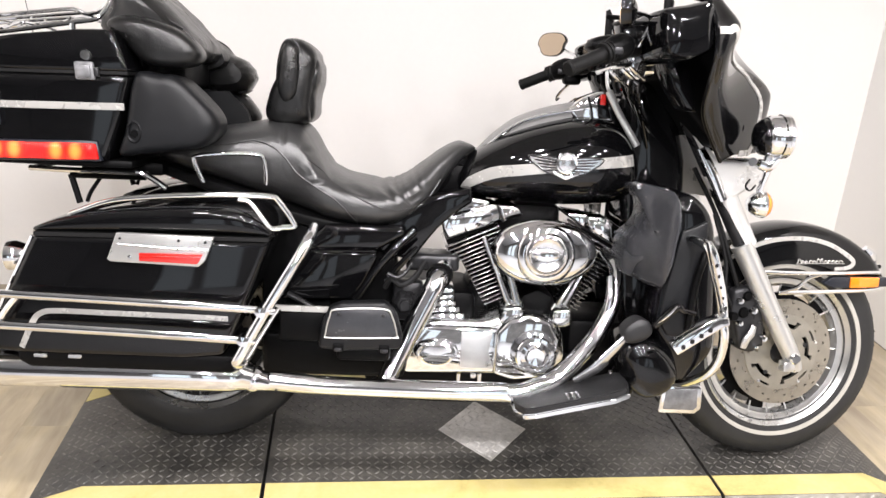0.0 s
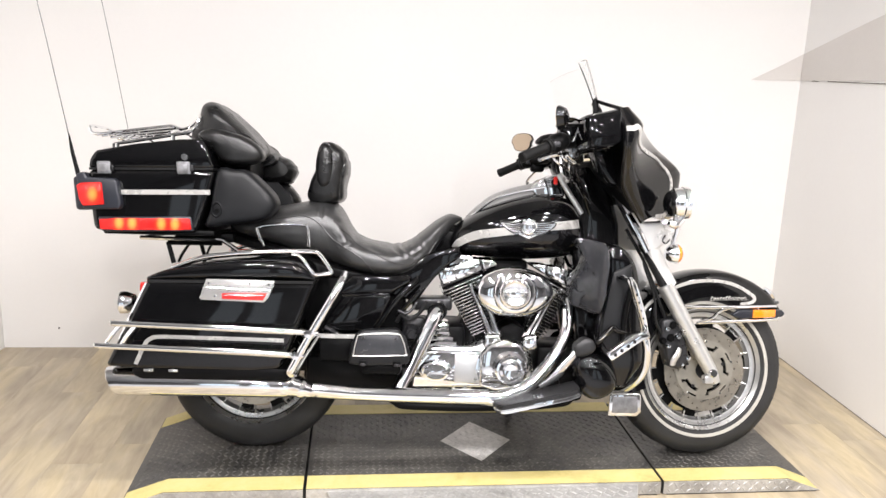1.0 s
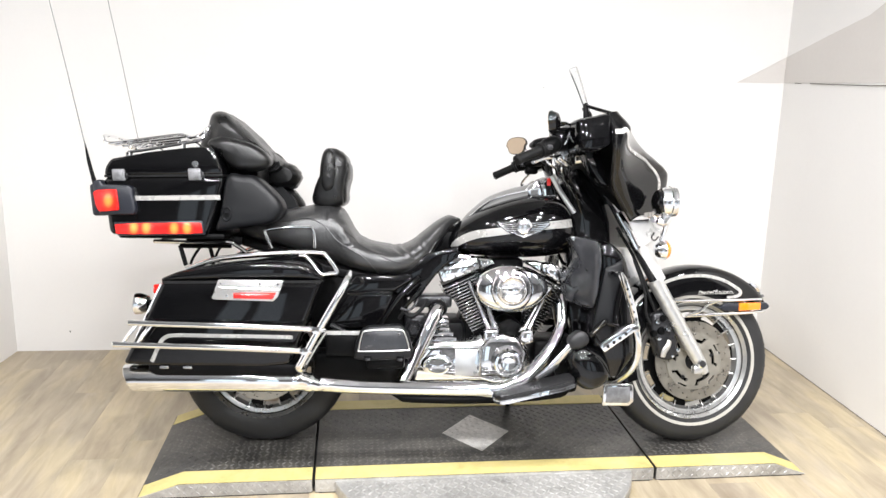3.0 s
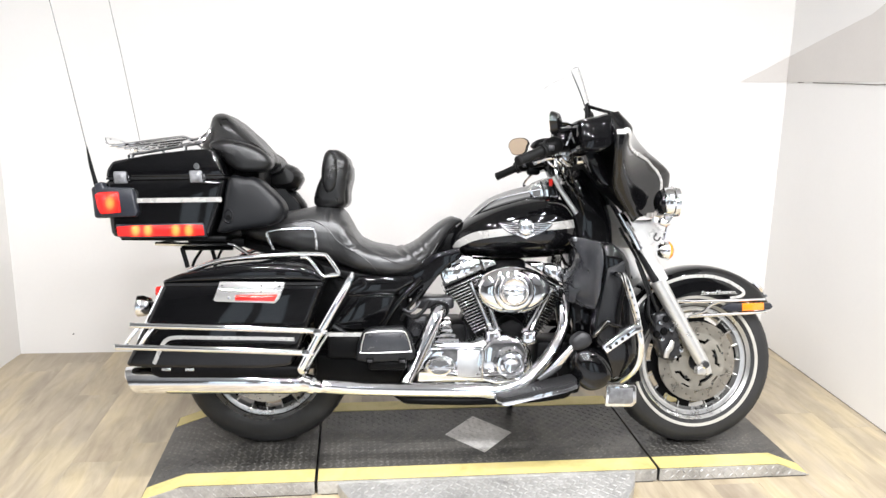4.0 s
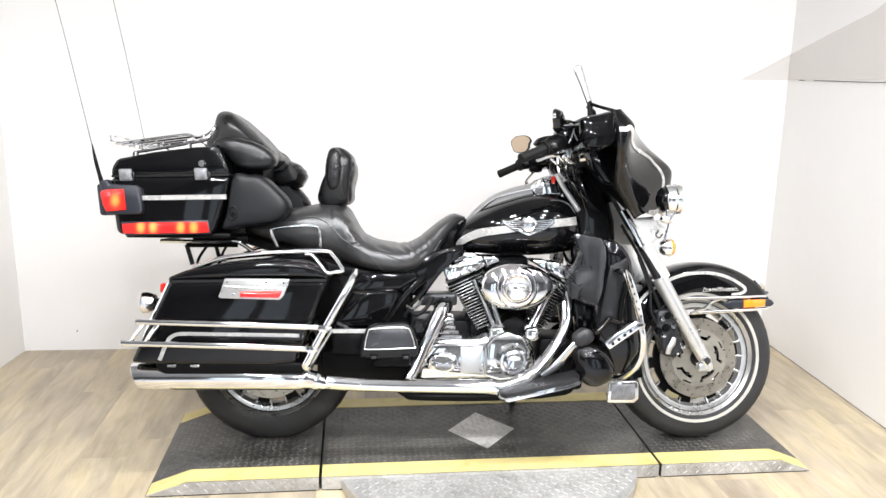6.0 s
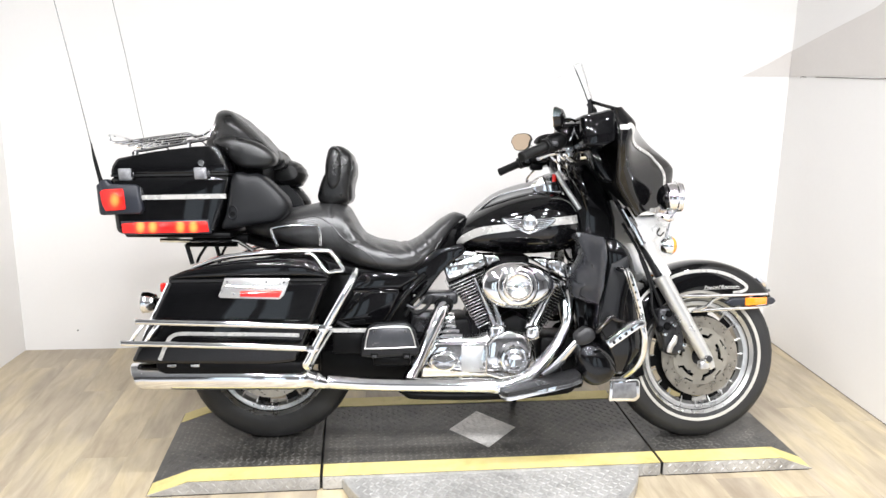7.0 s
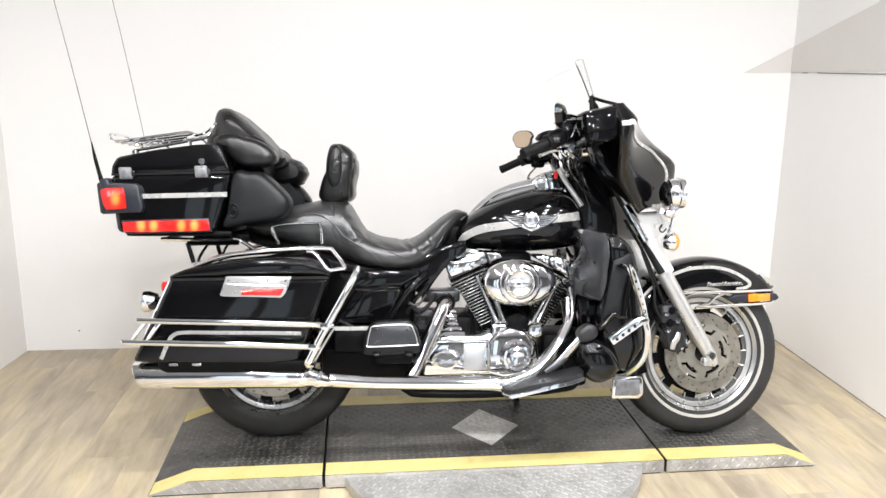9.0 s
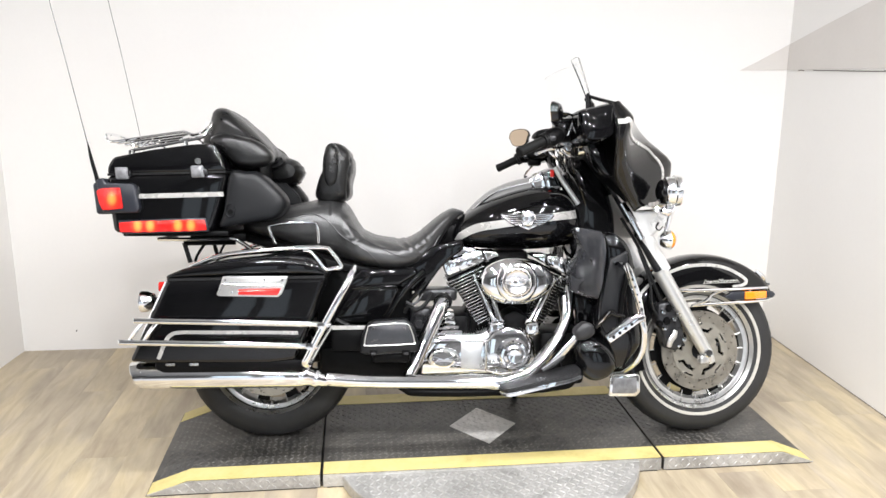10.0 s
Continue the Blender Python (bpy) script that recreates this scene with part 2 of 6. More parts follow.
def loft(rings, bm=None, cap=True, ring_closed=True, loop=False):
    bm = bm or bmesh.new()
    vs = [[bm.verts.new(tuple(float(c) for c in q)) for q in r] for r in rings]
    m = len(vs[0])
    pairs = list(zip(vs, vs[1:])) + ([(vs[-1], vs[0])] if loop else [])
    for a, b in pairs:
        for i in range(m if ring_closed else m - 1):
            j = (i + 1) % m
            bm.faces.new((a[i], a[j], b[j], b[i]))
    if cap and ring_closed and not loop:
        bm.faces.new(list(reversed(vs[0])))
        bm.faces.new(vs[-1])
    return bm


def tube(path, r, seg=12, bm=None, closed=False, fine=5, flat=1.0, up=(0, 0, 1)):
    """A bar along a smooth line; r one radius or one for each point; flat widens it sideways."""
    if isinstance(r, (int, float)):
        r = [r] * len(path)
    q = cr([(*p, k) for p, k in zip(path, r)], fine, closed) if fine > 1 else [np.array((*p, k), float) for p, k in zip(path, r)]
    rings = []
    last = None
    for i, p in enumerate(q):
        a = q[(i + 1) % len(q)] if closed or i + 1 < len(q) else p
        b = q[i - 1] if closed or i else p
        d = Vector(a[:3] - b[:3]).normalized()
        ref = last or Vector(up)
        side = d.cross(ref)
        if side.length < 1e-4:
            side = d.cross(Vector((0, 1, 0)))
        side.normalize()
        top = side.cross(d)
        last = top
        rings.append([Vector(p[:3]) + side * (math.cos(t) * p[3] * flat) + top * (math.sin(t) * p[3]) for t in np.linspace(0, 2 * math.pi, seg, endpoint=False)])
    return loft(rings, bm, not closed, True, closed)


def body(stations, n=2.6, seg=32, fine=4, bm=None):
    """A rounded body along x from stations (x, middle y, bottom z, top z, half width)."""
    rings = []
    for x, yc, zb, zt, w in cr(stations, fine):
        zc, h = (zb + zt) / 2, max(0.002, (zt - zb) / 2)
        ring = []
        for t in np.linspace(0, 2 * math.pi, seg, endpoint=False):
            c, s = math.cos(t), math.sin(t)
            ring.append((x, yc + max(0.002, w) * math.copysign(abs(c) ** (2 / n), c), zc + h * math.copysign(abs(s) ** (2 / n), s)))
        rings.append(ring)
    return loft(rings, bm)


def body_side(stations, x, z, n=2.6, fine=12):
    """How far out to its right the body's skin lies at x, z."""
    q = cr(stations, fine)
    xs = [p[0] for p in q]
    yc, zb, zt, w = (float(np.interp(x, xs, [p[k] for p in q])) for k in (1, 2, 3, 4))
    v = min(0.98, abs(2 * (z - (zb + zt) / 2) / (zt - zb)))
    return yc - w * (1 - v ** n) ** (1 / n)


def plate(poly, y0, y1, bevel=0.004, seg=2, bm=None, inset=0.0):
    """A slab with the outline poly (x, z), from y0 to y1; inset draws in the y0 side."""
    own = bmesh.new()
    cx, cz = sum(p[0] for p in poly) / len(poly), sum(p[1] for p in poly) / len(poly)
    k = 1 - inset
    a = [own.verts.new((cx + (x - cx) * k, y0, cz + (z - cz) * k)) for x, z in poly]
    b = [own.verts.new((x, y1, z)) for x, z in poly]
    own.faces.new(a)
    own.faces.new(list(reversed(b)))
    for i in range(len(poly)):
        j = (i + 1) % len(poly)
        own.faces.new((a[i], b[i], b[j], a[j]))
    bmesh.ops.recalc_face_normals(own, faces=own.faces)
    if bevel:
        sharp = [e for e in own.edges if len(e.link_faces) == 2 and e.calc_face_angle(0) > 0.35]
        bmesh.ops.bevel(own, geom=sharp, offset=bevel, segments=seg, profile=0.5, affect="EDGES", clamp_overlap=True)
    return merge(own, bm)


def merge(own, bm):
    if bm is None:
        return own
    me = bpy.data.meshes.new("tmp")
    own.to_mesh(me)
    own.free()
    bm.from_mesh(me)
    bpy.data.meshes.remove(me)
    return bm


def block(x0, x1, y0, y1, z0, z1, bevel=0.004, seg=2, bm=None):
    return plate([(x0, z0), (x1, z0), (x1, z1), (x0, z1)], y0, y1, bevel, seg, bm)


def lathe(profile, centre, axis=(0, 1, 0), seg=48, bm=None, closed=False, sx=1.0, sz=1.0):
    """A turned body: profile (radius, way along the axis); sx, sz make it oval."""
    turn = Vector((0, 1, 0)).rotation_difference(Vector(axis)).to_matrix()
    rings = []
    for r, h in profile:
        rings.append([turn @ Vector((r * sx * math.cos(t), h, r * sz * math.sin(t))) + Vector(centre) for t in np.linspace(0, 2 * math.pi, seg, endpoint=False)])
    return loft(rings, bm, not closed, True, closed)


def ribbon(path, width, y_at, lift=0.002, thick=0.003, fine=8, closed=False, bm=None):
    """A thin band in the skin y_at(x, z), along path (x, z)."""
    q = cr(path, fine, closed)
    rings = []
    for i, p in enumerate(q):
        a = q[(i + 1) % len(q)] if closed or i + 1 < len(q) else p
        b = q[i - 1] if closed or i else p
        d = a - b
        d = d / max(1e-9, np.linalg.norm(d))
        w = width if isinstance(width, (int, float)) else np.interp(i / (len(q) - 1), np.linspace(0, 1, len(width)), width)
        ring = []
        for s, out in ((-1, -thick), (-1, lift), (0, lift + 0.0005), (1, lift), (1, -thick)):
            x, z = p[0] - d[1] * w / 2 * s, p[1] + d[0] * w / 2 * s
            ring.append((x, y_at(x, z) - out, z))
        rings.append(ring)
    return loft(rings, bm, not closed, True, closed)


PLACE = None


def link_mesh(name, bm, mat, smooth=38):
    bmesh.ops.recalc_face_normals(bm, faces=bm.faces)
    lim = radians(smooth)
    for f in bm.faces:
        f.smooth = True
    for e in bm.edges:
        if len(e.link_faces) == 2:
            e.smooth = e.calc_face_angle(0) < lim
    me = bpy.data.meshes.new(name)
    bm.to_mesh(me)
    bm.free()
    me.materials.append(mat)
    return new(name, me)


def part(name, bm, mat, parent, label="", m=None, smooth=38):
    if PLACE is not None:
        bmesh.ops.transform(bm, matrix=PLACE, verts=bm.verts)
    ob = link_mesh(name, bm, mat, smooth)
    ob.parent = parent
    if m is not None:
        ob.matrix_basis = m
    return tagged(ob, label)


def flipped(bm):
    twin = bm.copy()
    for v in twin.verts:
        v.co.y = -v.co.y
    bmesh.ops.reverse_faces(twin, faces=twin.faces)
    return twin


def both(name, bm, mat, parent, label="", m=None, parents=None):
    """A part and its mirror image on the other side; parents gives each side its own parent."""
    twin = flipped(bm)
    a, b = parents or (parent, parent)
    return part(name, bm, mat, a, label, m), part(name, twin, mat, b, label, m)


def rumple(bm, amount, scale, stretch=(1, 1, 1)):
    """Uneven upholstery: moves the skin in and out by a smooth noise."""
    bm.normal_update()
    for v in bm.verts:
        p = Vector((v.co.x * stretch[0], v.co.y * stretch[1], v.co.z * stretch[2])) * scale
        v.co += v.normal * (amount * (noise.noise(p) + 0.5 * noise.noise(p * 2.3)))
    return bm


def creased(bm, depth, scale):
    """Soft creases in upholstery, along the zero lines of a warped noise."""
    bm.normal_update()
    for v in bm.verts:
        p = Vector((v.co.x, v.co.y * 0.7, v.co.z)) * scale
        p += Vector((noise.noise(p * 0.6), noise.noise(p * 0.6 + Vector((7, 3, 1))), 0)) * 0.8
        k = 1 - min(1, abs(noise.noise(p)) * 7)
        v.co -= v.normal * (depth * k * k * max(0, noise.noise(p * 0.35 + Vector((2, 9, 4))) + 0.25))
    return bm


def dome(outline, centre, steps, fine=3):
    """A padded shape: a smooth outline (x, z) drawn in towards its centre as y goes; steps (y, size)."""
    q = cr(outline, fine, True)
    return loft([[(centre[0] + (p[0] - centre[0]) * k, y, centre[1] + (p[1] - centre[1]) * k) for p in q] for y, k in steps])


def solid(name, bm, mat, label, category, kind="", group=""):
    return tagged(link_mesh(name, bm, mat), label, category, group, kind)


# ---- room ----
def wall(name, a, b, z0, z1, thick, mat, label):
    """A wall from a to b (x, y), its thickness to the left of that way."""
    a, b = Vector((*a, 0)), Vector((*b, 0))
    d = (b - a).normalized()
    n = Vector((-d.y, d.x, 0)) * thick
    bm = bmesh.new()
    lo = [bm.verts.new(p + Vector((0, 0, z0))) for p in (a, b, b + n, a + n)]
    hi = [bm.verts.new(p + Vector((0, 0, z1))) for p in (a, b, b + n, a + n)]
    bm.faces.new(lo)
    bm.faces.new(hi)
    for i in range(4):
        j = (i + 1) % 4
        bm.faces.new((lo[i], lo[j], hi[j], hi[i]))
    return solid(name, bm, mat, label, "wall", "structure")


CORNER_L, CORNER_R = (-1.301, 1.202), (2.588, 1.180)
END_L, END_R = (-1.558, -1.3), (2.512, -1.3)
HALL_L, HALL_R, HALL_BACK = -4.2, 5.2, -7.5
wall("wall_north", CORNER_R, CORNER_L, 0, CEILING, -0.12, WHITE_PAINT, "plain white painted back wall of photo bay")
wall("wall_west", CORNER_L, END_L, 0, CEILING, -0.12, WHITE_PAINT, "plain white painted side wall")
wall("wall_east", END_R, CORNER_R, 0, CEILING, -0.12, WHITE_PAINT, "plain white painted side wall")


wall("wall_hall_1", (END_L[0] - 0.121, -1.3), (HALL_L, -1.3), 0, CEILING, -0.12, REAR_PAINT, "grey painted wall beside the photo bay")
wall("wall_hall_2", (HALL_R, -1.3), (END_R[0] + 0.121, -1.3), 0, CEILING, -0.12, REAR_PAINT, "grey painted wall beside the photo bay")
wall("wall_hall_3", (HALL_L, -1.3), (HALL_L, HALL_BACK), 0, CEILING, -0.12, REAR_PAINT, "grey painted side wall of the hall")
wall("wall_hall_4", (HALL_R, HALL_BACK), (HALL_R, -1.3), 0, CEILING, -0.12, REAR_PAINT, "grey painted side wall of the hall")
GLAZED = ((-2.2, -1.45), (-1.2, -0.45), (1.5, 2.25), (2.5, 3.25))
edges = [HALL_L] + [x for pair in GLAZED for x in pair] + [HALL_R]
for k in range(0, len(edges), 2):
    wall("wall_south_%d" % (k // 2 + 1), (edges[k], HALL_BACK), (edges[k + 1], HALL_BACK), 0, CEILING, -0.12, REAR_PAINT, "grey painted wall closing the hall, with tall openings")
for k, (x0, x1) in enumerate(GLAZED):
    wall("wall_south_%d" % (k + 6), (x0, HALL_BACK), (x1, HALL_BACK), 2.1, CEILING, -0.12, REAR_PAINT, "grey painted wall above a tall opening")

bm = bmesh.new()
for z, dz in ((CEILING, 0.1),):
    block(-4.6, 5.6, -7.9, 1.6, z, z + dz, 0, 1, bm)
solid("ceiling", bm, CEILING_PAINT, "plain grey ceiling with round downlights", "ceiling", "structure")

bm = block(-4.6, 5.6, -7.9, -1.3, -0.12, -0.002, 0)
solid("floor_hall", bm, CONCRETE, "pale grey concrete floor in front of the bay", "floor", "structure")
bm = block(-1.75, 2.75, -1.299, 1.4, -0.12, -0.006, 0)
floor = solid("floor", bm, PLANK, "pale oak laminate plank floor", "floor", "structure")

# flat board on the upper side wall, shade put into its beige, its edge rising from the corner, over a dark gap
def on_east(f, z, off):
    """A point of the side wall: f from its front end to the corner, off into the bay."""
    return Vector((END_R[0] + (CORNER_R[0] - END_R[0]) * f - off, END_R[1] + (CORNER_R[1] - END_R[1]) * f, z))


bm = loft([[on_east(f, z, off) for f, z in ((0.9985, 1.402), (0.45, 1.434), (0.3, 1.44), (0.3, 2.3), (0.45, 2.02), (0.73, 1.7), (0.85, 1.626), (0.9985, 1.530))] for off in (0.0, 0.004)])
soffit = solid("trim_soffit", bm, SOFFIT_SHADE, "flat board on the upper side wall, shade put into its beige-grey", "soffit", "structure")
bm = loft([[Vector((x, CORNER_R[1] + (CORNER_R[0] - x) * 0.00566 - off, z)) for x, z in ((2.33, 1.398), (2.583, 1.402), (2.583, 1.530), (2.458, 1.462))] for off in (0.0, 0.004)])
part("return_board", bm, SOFFIT_SHADE, soffit, "return of the board on the back wall, shade put into its beige-grey")
for f0, f1 in ((0.952, 0.93), (0.895, 0.3)):
    bm = tube([on_east(f0, 1.3985 + (0.998 - f0) * 0.058, 0.005), on_east((f0 * 2 + f1) / 3, 1.401 + (0.998 - f0) * 0.058, 0.005), on_east(f1, 1.3985 + (0.998 - f1) * 0.058, 0.005)], 0.0018, 8, fine=1)
    part("shadow_gap", bm, BROWN_GAP, soffit, "dark gap under the board")
bm = loft([[on_east(f, z, off) for off, z in ((0.0, 0.0), (0.003, 0.0), (0.003, 0.0025), (0.0, 0.003))] for f in (0.002, 0.998)])
solid("trim_floor_joint", bm, BROWN_GAP, "dark joint where the planks meet the side wall", "floor joint", "structure")

# small plug hole in the back wall
bm = lathe([(0.0005, -0.002), (0.0028, -0.002), (0.0035, 0.004)], (-1.035, 1.184, 0.105), seg=12)
solid("wall_plug", bm, DARK_GAP, "small dark plug in the white wall", "wall plug")

# ceiling downlights
ring = lathe([(0.088, 0.0), (0.115, 0.0), (0.118, 0.012), (0.1, 0.03), (0.09, 0.03)], (0, 0, 0), (0, 0, 1), 32, closed=True)
light_mesh = link_mesh("ceiling_light", ring, ALUMINIUM)
first = tagged(light_mesh, "round recessed ceiling downlight with metal rim", "ceiling light", "ceiling downlights")
first.matrix_basis = pose(*LAMP_SPOTS[0], CEILING - 0.031)
for spot in LAMP_SPOTS[1:]:
    copy_thing(first, pose(*spot, CEILING - 0.031))


# ---- lift platform ----
TOP = 0.049
Y_NEAR, Y_FAR = -0.274, 0.375
X_ENDS, X_FLAT, X_JOINT = (-0.358, 2.035), (-0.218, 1.911), (0.232, 1.452)


def deck_z(x):
    if x < X_FLAT[0]:
        return TOP * (x - X_ENDS[0]) / (X_FLAT[0] - X_ENDS[0])
    if x > X_FLAT[1]:
        return TOP * (X_ENDS[1] - x) / (X_ENDS[1] - X_FLAT[1])
    return TOP


platform = tagged(new("platform"), "low grey tread-plate lift platform with yellow edge lines on the floor", "platform")


def deck(x_list, y0, y1, lift, name, mat, label, low=0.0, depth=None):
    """A slab that follows the deck's top; depth: thin layer, else down to the floor."""
    rings = []
    for x in x_list:
        z = deck_z(x)
        b = low if depth is None else z + lift - depth
        rings.append([(x, y0, b), (x, y1, b), (x, y1, max(b + 0.0008, z + lift)), (x, y0, max(b + 0.0008, z + lift))])
    return part(name, loft(rings), mat, platform, label)


GAP = 0.0045
deck([X_ENDS[0], X_FLAT[0], X_JOINT[0] - GAP], Y_NEAR, Y_FAR, 0, "ramp", DECK, "grey ramp section")
deck([X_JOINT[0] + GAP, X_JOINT[1] - GAP], Y_NEAR, Y_FAR, 0, "centre_deck", DECK, "grey middle deck section")
deck([X_JOINT[1] + GAP, X_FLAT[1], X_ENDS[1]], Y_NEAR, Y_FAR, 0, "ramp", DECK, "grey ramp section")
deck([X_JOINT[0] - 0.003, X_JOINT[0] + 0.003], Y_NEAR + 0.01, Y_FAR - 0.01, -0.03, "joint_filler", DARK_GAP, "dark joint between sections")
deck([X_JOINT[1] - 0.003, X_JOINT[1] + 0.003], Y_NEAR + 0.01, Y_FAR - 0.01, -0.03, "joint_filler", DARK_GAP, "dark joint between sections")
SPANS = ([X_ENDS[0] + 0.004, X_FLAT[0], X_JOINT[0] - GAP - 0.001], [X_JOINT[0] + GAP + 0.001, X_JOINT[1] - GAP - 0.001], [X_JOINT[1] + GAP + 0.001, X_FLAT[1], X_ENDS[1] - 0.004])
for span in SPANS:
    deck(span, Y_NEAR - 0.0005, Y_NEAR + 0.083, 0.0026, "yellow_line", YELLOW, "worn yellow paint line", depth=0.0022)
    deck(span, Y_FAR - 0.083, Y_FAR + 0.0005, 0.0026, "yellow_line", YELLOW, "worn yellow paint line", depth=0.0022)
    deck(span, Y_NEAR - 0.006, Y_NEAR - 0.0006, -0.001, "side_plate", TREAD_ALU, "bare aluminium tread plate edge", low=0.0045)


def lozenge(bm, c, u, v, n, lng, wid, high):
    """One raised bar of tread plate at c; u along it, v across, n up."""
    base = [bm.verts.new(c + u * lng), bm.verts.new(c + v * wid), bm.verts.new(c - u * lng), bm.verts.new(c - v * wid)]
    t0, t1 = bm.verts.new(c + u * lng * 0.45 + n * high), bm.verts.new(c - u * lng * 0.45 + n * high)
    for f in ((base[0], base[1], t0), (base[1], base[2], t1), (base[2], base[3], t1), (base[3], base[0], t0), (base[1], t1, t0), (base[3], t0, t1)):
        bm.faces.new(f)


def tread(x0, x1, y0, y1, step, inside, at, size, high=0.0022):
    """Rows of bars that turn by right angles; at(a, b) gives place, the two ways and the up."""
    bm = bmesh.new()
    i = 0
    a = x0 + step / 2
    while a < x1:
        b, j = y0 + step / 2, 0
        while b < y1:
            if inside(a, b):
                c, e1, e2, n = at(a, b)
                s = 1 if (i + j) % 2 else -1
                u, v = (e1 + e2 * s).normalized(), (e1 * -s + e2).normalized()
                lozenge(bm, c, u, v, n, size, size * 0.27, high)
            b, j = b + step, j + 1
        a, i = a + step, i + 1
    return bm


def on_deck(a, b):
    z0, z1 = deck_z(a - 0.004), deck_z(a + 0.004)
    e1 = Vector((0.008, 0, z1 - z0)).normalized()
    return Vector((a, b, deck_z(a) + 0.0004)), e1, Vector((0, 1, 0)), Vector((-e1.z, 0, e1.x))


DIA = (0.846, 0.05, 0.131, 0.157)
in_dia = lambda a, b: abs(a - DIA[0]) / DIA[2] + abs(b - DIA[1]) / DIA[3] < 1.06
clear_joint = lambda a: min(abs(a - X_JOINT[0]), abs(a - X_JOINT[1])) > 0.016
bm = tread(X_ENDS[0] + 0.02, X_ENDS[1] - 0.02, Y_NEAR + 0.09, Y_FAR - 0.09, 0.0225, lambda a, b: clear_joint(a) and not in_dia(a, b), on_deck, 0.0115, 0.0016)
tagged(part("deck_tread", bm, DECK_WORN, platform, "raised grey tread pattern", smooth=10), kind="stuff")
bm = bmesh.new()
vs = [bm.verts.new((DIA[0] + sx * DIA[2], DIA[1] + sy * DIA[3], z)) for z in (TOP - 0.002, TOP + 0.002) for sx, sy in ((1, 0), (0, 1), (-1, 0), (0, -1))]
bm.faces.new(vs[4:])
for i in range(4):
    j = (i + 1) % 4
    bm.faces.new((vs[i], vs[j], vs[4 + j], vs[4 + i]))
insert = part("diamond_insert", bm, INSERT_ALU, platform, "bare diamond-shaped aluminium tread insert")
up3 = Vector((0, 0, 1))
dense = lambda a, b: abs(a - DIA[0]) / DIA[2] + abs(b - DIA[1]) / DIA[3] < 0.93
bm = tread(DIA[0] - 0.15, DIA[0] + 0.15, -0.14, 0.24, 0.0225, dense, lambda a, b: (Vector((a, b, TOP + 0.0021)), Vector((1, 0, 0)), Vector((0, 1, 0)), up3), 0.0115)
tagged(part("insert_tread", bm, INSERT_ALU, insert, "raised bars", smooth=10), kind="stuff")
# dark strips put in for the shade under the edge plates
for span in SPANS:
    bm = block(span[0] + 0.012, span[-1] - 0.012, Y_NEAR - 0.0055, Y_NEAR - 0.0007, 0.0, 0.0043, 0.0005, 1)
    part("edge_gap_strip", bm, DARK_GAP, platform, "dark strip put in for the shaded gap along the floor")
bm = bmesh.new()
for span in SPANS:
    x0, x1 = span[0], span[-1]
    more = tread(x0 + 0.01, x1 - 0.01, 0.004, TOP - 0.004, 0.0225, lambda a, b: b < deck_z(a) - 0.01, lambda a, b: (Vector((a, Y_NEAR - 0.0063, b)), Vector((1, 0, 0)), Vector((0, 0, 1)), Vector((0, -1, 0))), 0.011)
    merge(more, bm)
tagged(part("side_tread", bm, TREAD_ALU, platform, "raised bars on the edge plate", smooth=10), kind="stuff")

# round turntable plate under the middle
TT = (0.835, -0.124, 0.552)
bm = lathe([(0.0005, 0.0), (TT[2] - 0.004, 0.0), (TT[2], 0.003), (TT[2], 0.040), (TT[2] - 0.003, 0.043), (0.0005, 0.043)], (TT[0], TT[1], 0), (0, 0, 1), 96)
turntable = part("turntable_plate", bm, TREAD_ALU, platform, "round aluminium tread-plate disc showing beyond the deck edge")
in_tt = lambda a, b: (a - TT[0]) ** 2 + (b - TT[1]) ** 2 < (TT[2] - 0.02) ** 2
bm = tread(TT[0] - 0.6, TT[0] + 0.6, -0.76, Y_NEAR - 0.014, 0.0225, in_tt, lambda a, b: (Vector((a, b, 0.0432)), Vector((1, 0, 0)), Vector((0, 1, 0)), up3), 0.013)
tagged(part("plate_tread", bm, TREAD_ALU, turntable, "raised bars", smooth=10), kind="stuff")


# ---- motorcycle ----
bike = tagged(new("motorcycle"), "black touring motorcycle with chrome trim, leaning on its side stand", "motorcycle")
bike.matrix_basis = pose(0.041, 0.057, 0.049) @ pose(0, 0, 0, 0, 0, -3.78) @ pose(0, 0, 0, -9.7)
WB, R = 1.612, 0.316
STEER = 5.5
AXIS_FOOT = Vector((WB + 0.157, 0, 0))
AXIS_UP = Vector((-math.sin(radians(26)), 0, math.cos(radians(26))))
S = Matrix.Translation(AXIS_FOOT) @ Matrix.Rotation(radians(STEER), 4, AXIS_UP) @ Matrix.Translation(-AXIS_FOOT)

# skew of each section, fitted to the camera's view: x and z as (shift, times x, times z)
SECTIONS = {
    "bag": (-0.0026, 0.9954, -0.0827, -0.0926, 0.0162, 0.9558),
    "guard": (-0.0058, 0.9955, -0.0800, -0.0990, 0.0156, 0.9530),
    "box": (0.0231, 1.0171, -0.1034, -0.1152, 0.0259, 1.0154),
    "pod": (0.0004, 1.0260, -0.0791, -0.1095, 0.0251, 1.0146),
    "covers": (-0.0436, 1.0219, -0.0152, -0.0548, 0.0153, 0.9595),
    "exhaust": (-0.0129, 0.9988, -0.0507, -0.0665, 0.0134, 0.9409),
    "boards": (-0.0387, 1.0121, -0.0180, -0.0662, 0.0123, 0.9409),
}


